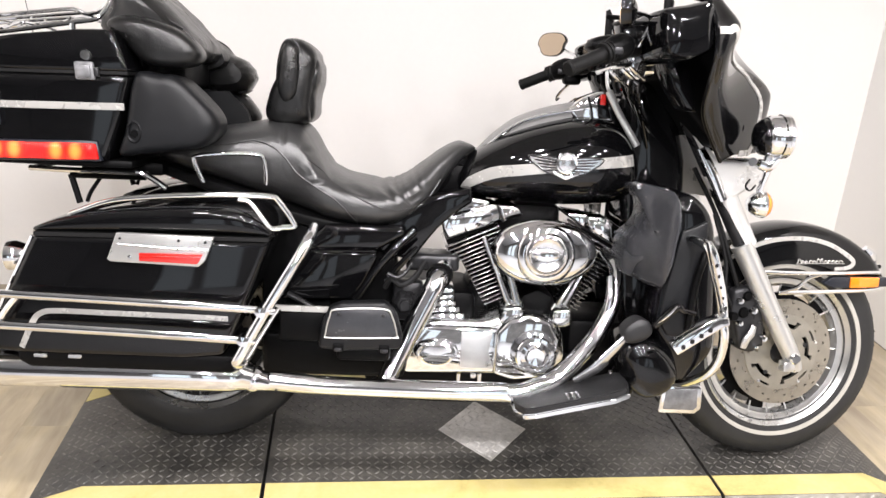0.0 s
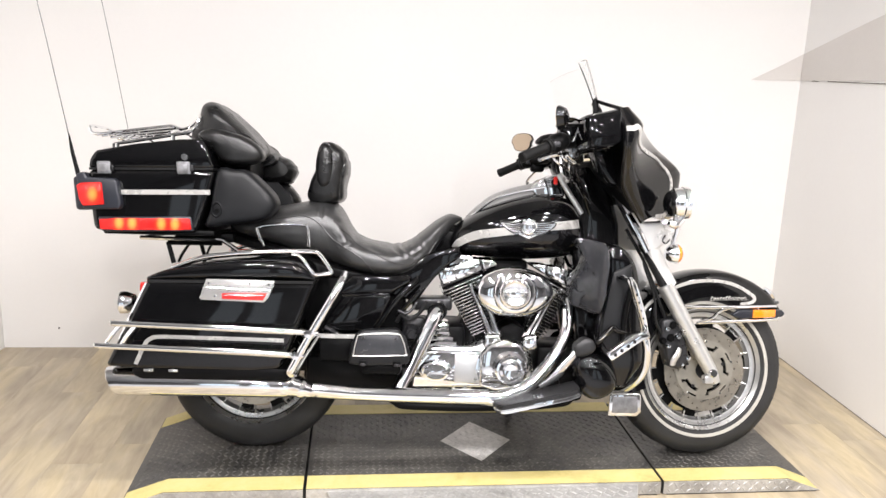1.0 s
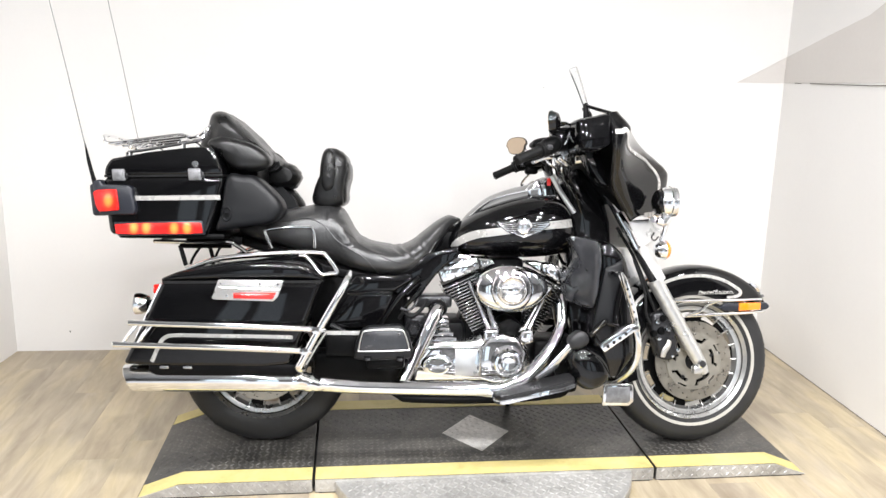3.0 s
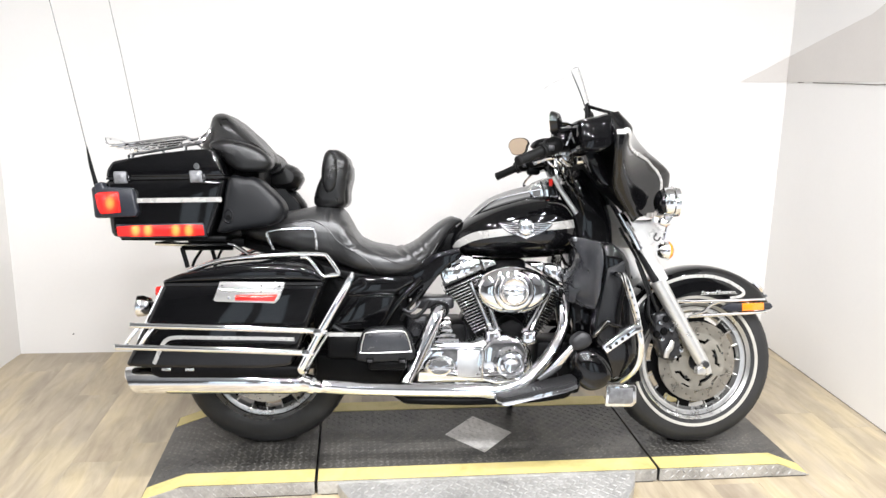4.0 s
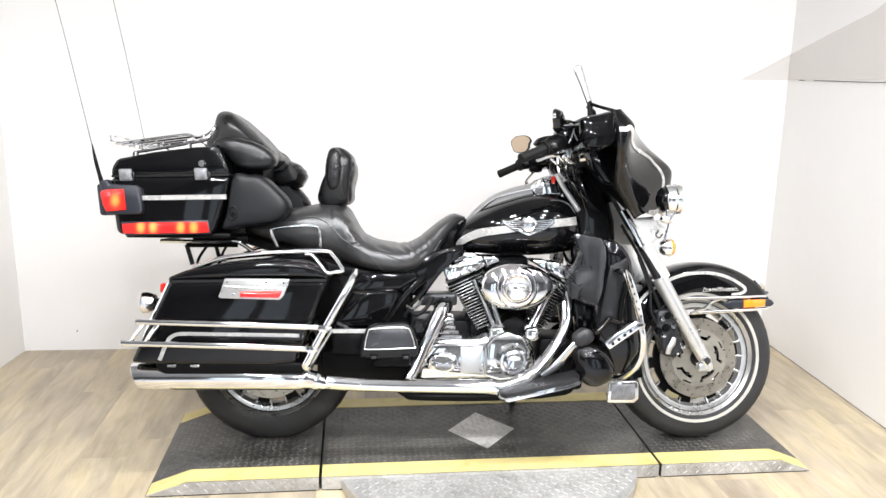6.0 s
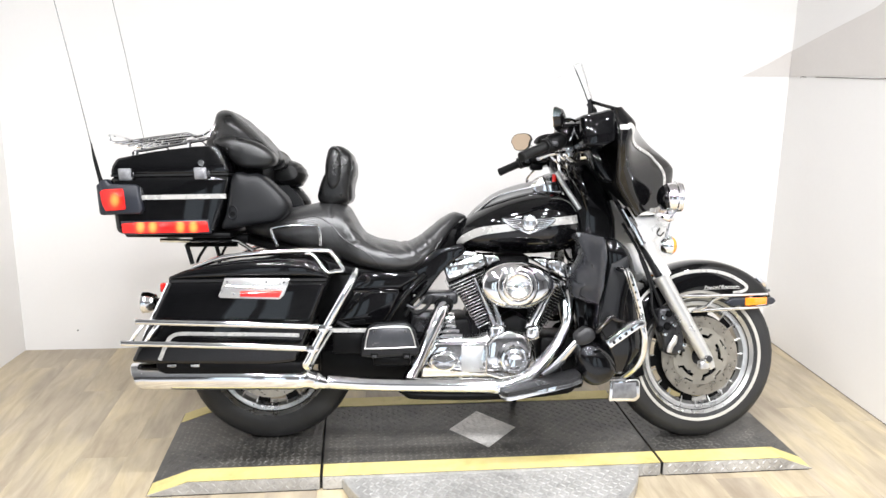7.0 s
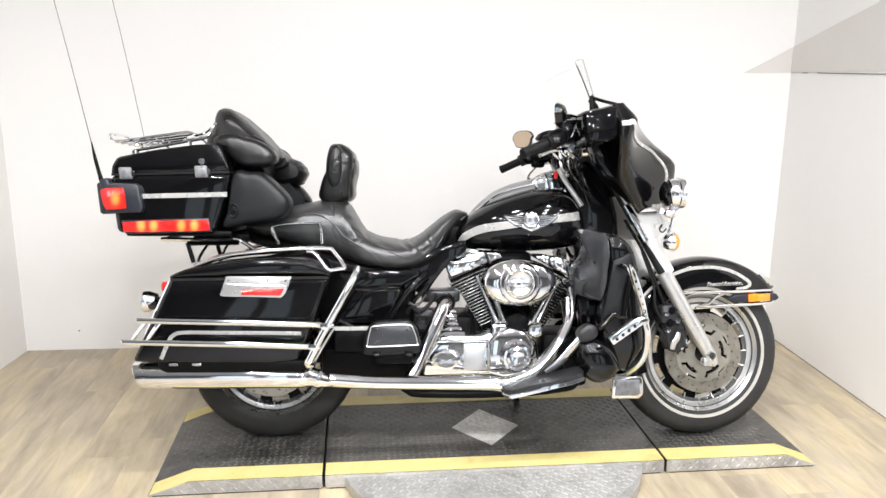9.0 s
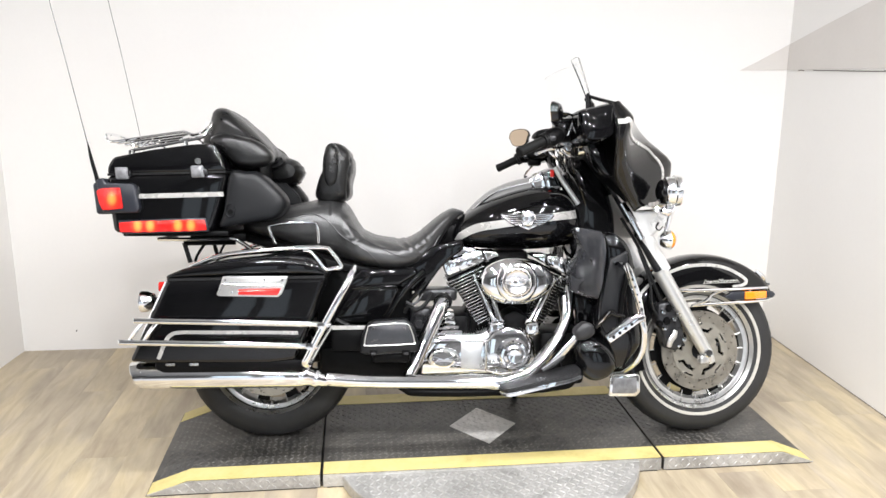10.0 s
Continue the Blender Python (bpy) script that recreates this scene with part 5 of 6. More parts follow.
both("lock", lathe([(0.0005, -0.006), (0.010, -0.006), (0.012, -0.002), (0.012, 0.004)], (-.096, -.294, 1.122), seg=24), DULL_CHROME, top_box, "round key lock")
LIT_BAR = lit_lens("lit_light_bar", (-.392, -.351, -.259, -.216), 0.806, 0.034, 0.38, 2.3)
section(None)
bm = plate([(-.456, .816), (-.40, .820), (-.24, .824), (-.171, .825), (-.164, .789), (-.24, .786), (-.40, .783), (-.452, .783)], -.306, -.285, 0.004, 2)
both("light_bar", bm, LIT_BAR, top_box, "red light bar, lit")
both("bar_housing", plate([(-.462, .823), (-.168, .831), (-.158, .784), (-.448, .776)], -.300, -.27, 0.005, 2), LAMP_PLASTIC, top_box, "dark light bar surround")
bm = plate([(-.523, .958), (-.498, .966), (-.490, .948), (-.405, .947), (-.395, .938), (-.381, .862), (-.389, .849), (-.500, .847), (-.514, .888)], -.318, -.265, 0.008, 3)
lampr, lampl = both("tail_lamp", bm, LAMP_PLASTIC, bike, "wrap-round tail lamp in dark housing, lit")
LIT_TAIL = lit_lens("lit_tail_lamp", (-.468,), 0.895, 0.036, 0.42, 1.9)
bm = plate([(-.519, .922), (-.505, .930), (-.442, .933), (-.434, .863), (-.500, .857), (-.511, .880)], -.326, -.27, 0.005, 3)
both("lens", bm, LIT_TAIL, None, "red lens, lit", None, (lampr, lampl))
section("box")
bm = block(-.447, -.40, -.30, .30, .955, 1.06, 0.01, 3)
part("tail_lamp_bridge", bm, LAMP_PLASTIC, top_box, "dark lamp bridge across the back")
section("pod")
section(None)
POD_SIDE = [(-.091, .984), (-.04, .988), (.001, .986), (.048, .949), (.090, .902), (.096, .863), (.065, .828), (.009, .815), (-.068, .804), (-.129, .798), (-.114, .856)]
bm = dome(POD_SIDE, (-.03, .893), ((-.15, .97), (-.24, 1.0), (-.268, .99), (-.280, .95), (-.287, .87), (-.290, .7), (-.291, .35)), 4)
podr, podl = both("speaker_pod", bm, GREY_PLASTIC, bike, "grained dark grey speaker pod beside the seat")
jack = lathe([(0.012, 0.001), (0.0155, -0.003), (0.019, 0.001)], (-.088, -0.2905, .855), seg=24, closed=True, sz=1.45)
both("jack_ring", jack, GREY_PLASTIC, None, "oval jack surround", None, (podr, podl))
both("jack", lathe([(0.0005, -0.003), (0.008, -0.003), (0.01, 0.002)], (-.088, -0.2905, .851), seg=16), MATTE_BLACK, None, "black jack plug", None, (podr, podl))
bm = dome([(-.02, .950), (.062, .953), (.092, .926), (.116, .885), (.09, .862), (.01, .862), (-.03, .88)], (.04, .905), ((.17, .6), (.185, .9), (.21, 1.0), (.24, .98), (.255, .8)), 4)
part("inner_pad", rumple(bm, 0.003, 20), LEATHER, podl, "black leather inner pad")

section(None)
PADP = [(-.205, 1.09), (-.181, 1.147), (-.167, 1.198), (-.14, 1.213), (-.106, 1.203), (-.045, 1.153), (.009, 1.098), (.043, 1.057), (.024, 1.02), (-.06, 1.01), (-.14, 1.03)]
sp = cr(PADP, 3, True)
rings = []
for y in np.linspace(-.2, .2, 29):
    e = abs(y) / .2
    k = 1 - 0.42 * e ** 6
    rings.append([(-.08 + (p[0] + .08) * k - 0.02 * (1 - e * e), y, 1.09 + (p[1] - 1.09) * k + 0.012 * (1 - e * e)) for p in sp])
pillion = part("pillion_backrest", creased(rumple(loft(rings), 0.004, 15), 0.003, 14), LEATHER, bike, "black leather wrap-round pillion backrest with armrests")
BOLSTER = [(-.168, 1.094), (-.152, 1.113), (-.104, 1.12), (-.033, 1.104), (.011, 1.085), (.04, 1.056), (.046, 1.03), (.023, 1.011), (-.022, 1.003), (-.073, 1.007), (-.105, 1.03), (-.13, 1.062)]
bm = dome(BOLSTER, (-.05, 1.058), ((-.10, .85), (-.16, .97), (-.20, 1.0), (-.222, .985), (-.236, .93), (-.246, .82), (-.252, .62), (-.254, .35)), 4)
both("side_bolster", rumple(bm, 0.0022, 18), LEATHER, pillion, "leather side bolster")
both("bolster_welt", tube([(x, -.206, z) for x, z in [(-.160, 1.10), (-.13, 1.117), (-.075, 1.114), (-.02, 1.099), (.022, 1.077), (.044, 1.04)]], 0.003, 6), LEATHER, pillion, "leather welt")
part("pad_seam", tube([(-.155, -.165, 1.17), (-.11, -.175, 1.152), (-.05, -.182, 1.122), (.0, -.19, 1.096)], 0.003, 6), LEATHER, pillion, "leather seam")
ROLL = [(-.05, 1.04), (-.006, 1.068), (.044, 1.058), (.086, 1.034), (.104, 1.006), (.098, .974), (.062, .952), (-.012, .946), (-.06, .965)]
bm = dome(ROLL, (.035, 1.01), ((.13, .55), (.145, .8), (.165, .95), (.20, 1.0), (.235, .97), (.255, .85), (.266, .6)), 4)
bm.normal_update()
for v in bm.verts:
    v.co += v.normal * (0.0022 * math.sin((v.co.x * .9 + (v.co.z - 1.0) * -.5) * 420) * min(1, max(0, (v.co.x + .02) * 14)))
part("armrest", bm, LEATHER, pillion, "gathered leather armrest")
part("armrest_base", plate([(-.01, .972), (.05, .955), (.088, .962), (.07, .95), (.0, .95)], .16, .25, 0.004, 2), MATTE_BLACK, pillion, "black armrest base")
# added black block, shuts the bright sliver between bolster and pod
part("armrest_gap_filler", block(-.13, -.012, -.13, .13, .965, 1.03, 0.01, 2), MATTE_BLACK, pillion, "black block closing the gap under the backrest")
part("pillion_plate", plate([(-.17, 1.0), (-.16, 1.1), (-.11, 1.1), (-.10, 1.0)], -.17, .17, 0.01, 2), MATTE_BLACK, pillion, "black backing plate")

# luggage rack: rails along the lid, a raised inner frame with a flared rear loop
section(None)
for s in (-1, 1):
    y = s * .188
    bm = tube([(-.446, y, 1.035), (-.452, y, 1.058), (-.44, y, 1.064), (-.387, y, 1.073), (-.254, y, 1.098), (-.205, y, 1.108), (-.187, y * .97, 1.128), (-.173, y * .9, 1.159), (-.168, y * .82, 1.158)], 0.0052, 9)
    rail = part("rack_rail" if s > 0 else "luggage_rack", bm, CHROME, bike if s < 0 else rack, "chrome tube luggage rack on the lid" if s < 0 else "chrome side rail")
    if s < 0:
        rack = rail
    y = s * .12
    part("inner_rail", tube([(-.531, y, 1.097), (-.43, y, 1.113), (-.30, y, 1.132), (-.275, y, 1.132), (-.25, y, 1.124), (-.225, y, 1.130), (-.205, y, 1.145), (-.186, y, 1.162), (-.172, y, 1.16)], 0.0052, 9), CHROME, rack)
part("rear_loop", tube([(-.52, -.12, 1.099), (-.548, -.116, 1.101), (-.560, -.104, 1.125), (-.560, 0, 1.129), (-.560, .104, 1.125), (-.548, .116, 1.101), (-.52, .12, 1.099)], 0.0052, 9), CHROME, rack)
for x, z, w in ((-.50, 1.101, .12), (-.42, 1.095, .188), (-.28, 1.117, .188)):
    part("cross_bar", tube([(x, -w, z - .022 if w > .15 else z), (x, -.1, z), (x, 0, z + .003), (x, .1, z), (x, w, z - .022 if w > .15 else z)], 0.0045, 8, fine=3), CHROME, rack)
for y in (-.04, .04):
    part("slat_tube", tube([(-.545, y, 1.098), (-.44, y, 1.112), (-.29, y, 1.132)], 0.0045, 8, fine=1), CHROME, rack)
part("top_loop", tube([(-.17, -.165, 1.159), (-.168, 0, 1.164), (-.17, .165, 1.159)], 0.005, 8, fine=3), CHROME, rack)
for x, z in ((-.44, 1.03), (-.258, 1.06)):
    for y in (-.188, .188):
        part("rack_foot", tube([(x, y, z), (x, y, z + .035)], 0.007, 8, fine=1), CHROME, rack)
section(None)
for s in (-1, 1):
    y = s * .30
    foot, top = (((-.514, .93), (-.528, .980), (-.541, 1.031), (-.551, 1.082)), ((-.551, 1.078), (-.616, 1.358), (-.665, 1.56), (-.745, 1.89))) if s < 0 else (((-.528, .95), (-.537, .990), (-.550, 1.045), (-.558, 1.085)), ((-.558, 1.08), (-.573, 1.153), (-.636, 1.461), (-.690, 1.709), (-.735, 1.92)))
    mast = part("aerial", tube([(x, y, z) for x, z in foot], [0.009, 0.0065, 0.0055, 0.002], 10), MATTE_BLACK, bike, "whip aerial with black base")
    part("whip", tube([(x, y, z) for x, z in top], [0.0014] + [0.0011] * (len(top) - 1), 6), DARK_STEEL, mast, "thin dark whip")

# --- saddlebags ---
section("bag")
BAG = [(-.352, .487), (-.285, .61), (-.203, .763), (.312, .760), (.25, .62), (.188, .478), (.10, .470), (-.25, .477)]
bagr, bagl = both("saddlebag", plate(BAG, -.425, -.16, 0.016, 4), BLACK_PAINT, bike, "gloss black hard saddlebag with chrome rails")
LIDS = [(-.208, -.29, .764, .772, .11), (-.195, -.29, .766, .782, .126), (-.13, -.29, .766, .805, .131), (.0, -.29, .766, .826, .132), (.12, -.29, .766, .834, .133), (.22, -.29, .765, .834, .132), (.275, -.29, .763, .818, .128), (.31, -.29, .762, .783, .115), (.318, -.29, .762, .766, .10)]
both("bag_lid", body(LIDS, 4.5, 48, 4), BLACK_PAINT, None, "gloss black saddlebag lid", None, (bagr, bagl))
both("lid_seal", plate([(-.2, .758), (-.2, .768), (.308, .766), (.308, .757)], -.423, -.165, 0.001, 1), RUBBER, None, "rubber seal", None, (bagr, bagl))
bm = tube([(-.125, -.395, .806), (-.04, -.40, .838), (.04, -.402, .85), (.14, -.402, .858), (.24, -.402, .862), (.315, -.40, .86), (.332, -.398, .85), (.362, -.395, .80), (.358, -.394, .79), (.335, -.394, .788)], 0.007, 10)
tube([(.245, -.405, .852), (.27, -.405, .846), (.30, -.403, .80), (.312, -.402, .786), (.335, -.396, .787)], 0.006, 10, bm)
tube([(-.115, -.385, .808), (-.03, -.37, .832), (.05, -.365, .845), (.24, -.365, .853), (.30, -.37, .853)], 0.005, 8, bm)
tube([(-.125, -.395, .806), (-.132, -.385, .80), (-.115, -.385, .806)], 0.006, 8, bm)
both("lid_rail", bm, CHROME, None, "chrome lid rail", None, (bagr, bagl))
bag_flat = lambda x, z: -.425
both("bag_stripe", ribbon([(.205, .573), (.10, .577), (-.05, .581), (-.17, .584), (-.205, .577), (-.225, .555), (-.255, .495)], 0.0125, bag_flat, 0.0016), SILVER_PAINT, None, "silver stripe", None, (bagr, bagl))
both("rear_edge_trim", tube([(-.205, -.418, .758), (-.27, -.42, .635), (-.30, -.42, .575)], 0.0035, 8, fine=1), CHROME, None, "bright edge trim", None, (bagr, bagl))
section(None)
bm = plate([(-.083, .646), (.125, .645), (.119, .626), (.105, .590), (.092, .577), (-.097, .582), (-.104, .587)], -.4385, -.424, 0.002, 2)
plater, platel = both("reflector_plate", bm, FORK_SILVER, None, "pale metal reflector bracket with cut corners", None, (bagr, bagl))
both("plate_lip", tube([(-.080, -.4388, .622), (.03, -.4388, .6165), (.112, -.4388, .617)], 0.0015, 6, fine=1), DULL_CHROME, None, "pressed ridge", None, (plater, platel))
for x, z, r in ((-.075, .634, .003), (-.055, .594, .005), (.050, .634, .0035), (.048, .616, .0035), (.107, .633, .0035)):
    both("screw", lathe([(0.0005, -.0035), (r * .8, -.003), (r, 0)], (x, -.4385, z), seg=12), DULL_CHROME if r == .005 else DARK_STEEL, None, "small screw", None, (plater, platel))
reflr, refll = both("reflector", plate([(-.034, .604), (.103, .607), (.091, .584), (-.034, .586)], -.4435, -.437, 0.0015, 2), RED_LENS, None, "red reflector strip", None, (plater, platel))
both("reflector_rib", tube([(-.032, -.4437, .598), (.03, -.4439, .5985), (.097, -.4437, .600)], 0.0011, 6, fine=1), RED_LENS, None, "", None, (reflr, refll))
both("bag_foot", plate([(-.312, .372), (.17, .368), (.176, .338), (.16, .327), (-.285, .327), (-.312, .343)], -.418, -.18, 0.008, 2), MATTE_BLACK, None, "black lower bag tray", None, (bagr, bagl))
for x in (-.275, -.20):
    both("tray_clip", block(x, x + .03, -.424, -.412, .352, .362, 0.002, 1), DULL_CHROME, None, "bright clip", None, (bagr, bagl))

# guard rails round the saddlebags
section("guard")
bm = tube([(-.292, -.455, .641), (-.285, -.458, .640), (0, -.46, .628), (.29, -.46, .6145), (.30, -.458, .613)], 0.0095, 10, flat=0.65)
tube([(-.345, -.455, .569), (-.335, -.458, .568), (0, -.46, .554), (.245, -.46, .541), (.255, -.458, .540)], 0.0095, 10, bm, flat=0.65)
tube([(-.232, -.45, .636), (-.262, -.452, .60), (-.285, -.45, .565)], 0.007, 8, bm)
tube([(-.275, -.45, .64), (-.31, -.452, .60), (-.335, -.45, .565)], 0.006, 8, bm)
guardr, guardl = both("bag_guard", bm, CHROME, bike, "chrome saddlebag guard rails")
bm = tube([(.405, -.36, .795), (.398, -.42, .775), (.36, -.45, .713), (.29, -.455, .60), (.235, -.453, .505), (.222, -.445, .482), (.232, -.42, .475), (.262, -.37, .52), (.30, -.31, .575)], [.011, .0125, .0125, .0125, .0125, .0125, .0125, .010, .009], 12)
both("guard_tube", bm, CHROME, None, "chrome guard tube", None, (guardr, guardl))
for x, z in ((.288, .612), (.245, .541)):
    both("clamp", lathe([(0.0005, -.02), (.012, -.018), (.014, 0), (.014, .02)], (x, -.455, z), seg=16), CHROME, None, "chrome clamp", None, (guardr, guardl))

# rear turn lamp, rear fender, chrome strip under the box
section(None)
bm = lathe([(0.0005, -0.03), (0.028, -0.022), (0.037, 0.0), (0.038, 0.02), (0.033, 0.024)], (-.398, -.205, .537), (-1, 0, 0), 32)
turnr, turnl = both("rear_turn_lamp", bm, CHROME, bike, "round chrome rear turn lamp")
both("lens", lathe([(0.0005, 0.03), (0.02, 0.028), (0.033, 0.022), (0.0005, 0.02)], (-.398, -.205, .537), (-1, 0, 0), 32), RED_LENS, None, "red lens", None, (turnr, turnl))
both("stalk", tube([(-.378, -.205, .537), (-.34, -.17, .55), (-.29, -.12, .56)], 0.01, 8), MATTE_BLACK, None, "black stalk", None, (turnr, turnl))
rings = []
for deg in np.linspace(15, 205, 36):
    a = radians(deg)
    prof = [(0.25, -.105), (.33, -.103), (.352, -.08), (.36, -.03), (.36, .03), (.352, .08), (.33, .103), (.25, .105), (.25, .098), (.325, .096), (.346, .075), (.353, 0), (.346, -.075), (.325, -.096), (.25, -.098)]
    rings.append([(r * math.cos(a), y, R + 0.035 + r * math.sin(a)) for r, y in prof])
rear_fender = part("rear_fender", loft(rings), BLACK_PAINT, bike, "gloss black rear fender")
part("rear_lamp", block(-.376, -.342, -.16, -.10, .565, .60, 0.008, 3), RED_LENS, rear_fender, "red fender lamp")
part("lamp_bracket", tube([(-.35, -.13, .582), (-.325, -.12, .55), (-.295, -.095, .51)], 0.007, 8), CHROME, rear_fender, "chrome lamp bracket")
section(None)
bm = bmesh.new()
for q in (-1, 1):
    tube([(-.345, q * .24, .757), (-.255, q * .245, .756), (-.10, q * .245, .757), (-.065, q * .245, .746), (-.030, q * .24, .722)], 0.0068, 10, bm, flat=1.6)
tube([(-.34, -.24, .757), (-.34, .24, .757)], 0.006, 8, bm, fine=1)
support = part("box_support", bm, CHROME, bike, "chrome support rails under the top box")
bm = block(-.26, -.06, -.16, .16, .742, .775, 0.008, 2)
for q in (-1, 1):
    tube([(-.268, q * .2, .742), (-.256, q * .2, .70), (-.248, q * .2, .672)], 0.008, 8, bm)
    tube([(-.268, q * .2, .740), (-.09, q * .2, .742)], 0.008, 8, bm, fine=1)
    tube([(-.20, q * .19, .738), (-.225, q * .19, .70), (-.235, q * .19, .675)], 0.005, 8, bm)
part("support_bracket", bm, MATTE_BLACK, support, "black mounting bracket")
bm = block(-.455, -.10, -.27, .27, .768, .786, 0.006, 2)
part("box_floor", bm, MATTE_BLACK, support, "black box underside")

# --- side cover, inner frame and dark machinery ---
section(None)
bm = plate([(.238, .452), (.416, .459), (.446, .501), (.478, .568), (.475, .584), (.320, .580), (.281, .524)], -.215, -.15, 0.012, 3)
coverr, coverl = both("side_cover", bm, BLACK_PAINT, bike, "gloss black side cover with silver stripe")
bm = plate([(.300, .577), (.474, .582), (.548, .626), (.540, .646), (.346, .646), (.318, .618)], -.200, -.13, 0.016, 4)
part("cover_ledge", bm, BLACK_PAINT, coverr, "gloss black ledge under the seat")
part("cover_crease", tube([(.315, -.212, .579), (.40, -.214, .582), (.474, -.212, .583)], 0.004, 8), BLACK_PAINT, coverr, "folded edge")
bm = block(.250, .362, -.30, -.16, .372, .446, 0.006, 2)
both("side_box", bm, MATTE_BLACK, None, "satin black lower side panel", None, (coverr, coverl))
both("cover_stripe", block(.225, .385, -.305, -.295, .447, .461, 0.001, 1), SILVER_PAINT, None, "silver stripe", None, (coverr, coverl))
bm = tube([(.425, -.20, .455), (.476, -.20, .535), (.521, -.20, .591), (.568, -.18, .635)], 0.012, 10)
frame_tube = part("frame_tube", bm, BLACK_PAINT, bike, "gloss black frame tube")
part("frame_bracket", tube([(.500, -.205, .508), (.545, -.205, .562), (.578, -.20, .598)], [.006, .009, .006], 8), BLACK_PAINT, frame_tube, "gloss black bracket")
part("frame_bracket", tube([(.505, -.215, .530), (.53, -.218, .522), (.550, -.215, .535), (.566, -.21, .560)], 0.005, 8), DARK_STEEL, frame_tube, "dull metal link")
part("hose", tube([(.50, -.20, .49), (.515, -.21, .515), (.54, -.21, .50), (.575, -.20, .52), (.60, -.19, .56)], 0.007, 8), RUBBER, frame_tube, "black hose")
# black box added to fill the dark inside of the frame
chassis = part("chassis", block(.18, .53, -.14, .14, .26, .66, 0.02, 2), MATTE_BLACK, bike, "black box put in for the dark mass of the chassis")
part("gearbox_body", block(.53, .74, -.13, .13, .28, .47, 0.02, 2), MATTE_BLACK, chassis, "black gearbox body")
# black block added to darken the space behind the cylinders
part("engine_gap_filler", block(.79, .97, -.03, .10, .42, .70, 0.02, 2), MATTE_BLACK, chassis, "black block put in for the dark space behind the cylinders")
# added black block, closes a gap where the floor showed through
part("front_gap_filler", block(1.0, 1.17, -.11, .11, .20, .40, 0.02, 2), MATTE_BLACK, chassis, "black block filling the gap ahead of the engine")
part("tank_tunnel", block(.62, 1.20, -.075, .075, .72, .80, 0.015, 2), MATTE_BLACK, chassis, "black frame spine under the tank")
both("swingarm", tube([(.0, -.13, R), (.3, -.13, .335), (.55, -.12, .36)], .026, 12), MATTE_BLACK, None, "black swingarm", None, (chassis, chassis))
both("shock", tube([(.02, -.15, .60), (.10, -.15, .42)], .02, 10, fine=1), DARK_STEEL, None, "dark shock absorber", None, (chassis, chassis))
both("cradle_tube", tube([(.46, -.15, .29), (.475, -.15, .228), (.505, -.15, .201), (.55, -.15, .189), (.80, -.14, .184), (1.05, -.14, .20), (1.13, -.13, .24), (1.2, -.08, .45), (1.2, -.05, .72)], .015, 12), MATTE_BLACK, None, "black cradle tube", None, (chassis, chassis))
# added black block that hides the floor above the exhaust
part("exhaust_gap_filler", block(.20, .56, -.235, -.10, .262, .375, 0.015, 3), MATTE_BLACK, chassis, "black block filling the gap behind the exhaust")
part("oil_pan", block(.53, 1.08, -.15, .15, .205, .30, 0.02, 2), MATTE_BLACK, chassis, "black oil pan")
part("seat_rail", plate([(.47, .575), (.553, .556), (.571, .560), (.598, .600), (.628, .640), (.664, .676), (.715, .712), (.71, .75), (.60, .72), (.50, .66)], -.16, -.03, 0.010, 3), BLACK_PAINT, chassis, "gloss black frame rail under the seat")
# added black filler, narrows the opening beside the rear barrel
part("rear_gap_filler", plate([(.715, .40), (.722, .468), (.738, .505), (.79, .50), (.80, .40)], -.05, .08, 0.008, 2), MATTE_BLACK, chassis, "black block filling the gap behind the rear cylinder")
part("side_stand", tube([(.92, .14, .20), (.95, .25, .10), (.97, .33, .035), (.99, .345, .028)], [.014, .013, .012, .016], 10), MATTE_BLACK, chassis, "lowered black side stand")
bm = bmesh.new()
lathe([(0.0005, -.03), (.020, -.03), (.028, -.022), (.034, 0), (.034, .03)], (.553, -.19, .452), seg=6, bm=bm)
lathe([(0.0005, -.012), (.013, -.012), (.015, .0)], (.553, -.218, .452), seg=20, bm=bm)
block(.520, .600, -.19, -.13, .40, .505, 0.015, 2, bm)
block(.552, .692, -.13, -.03, .520, .566, 0.012, 3, bm)
part("brake_light_unit", bm, DARK_STEEL, chassis, "dark mechanical housing")
for k in range(14):
    x = .30 + .055 * k
    part("bolt", lathe([(0.0005, -.006), (.008, -.005), (.009, .0), (.009, .01)], (x, -.165 - .01 * (k % 3), .26 + .03 * ((k * 5) % 4)), seg=8), DULL_CHROME, chassis)
for k in range(4):
    part("oil_line", tube([(.26 + .02 * k, -.22, .47 - .03 * k), (.34 + .02 * k, -.24, .43 - .02 * k), (.40, -.22, .36)], .008, 8), DARK_STEEL, chassis, "dark oil line")
for x in (.70, .755):
    part("drain_bolt", lathe([(0.0005, -.02), (.006, -.02), (.0065, .0)], (x, -.2, .268), (0, 0, 1), 10), CHROME, chassis, "chrome drain bolt")

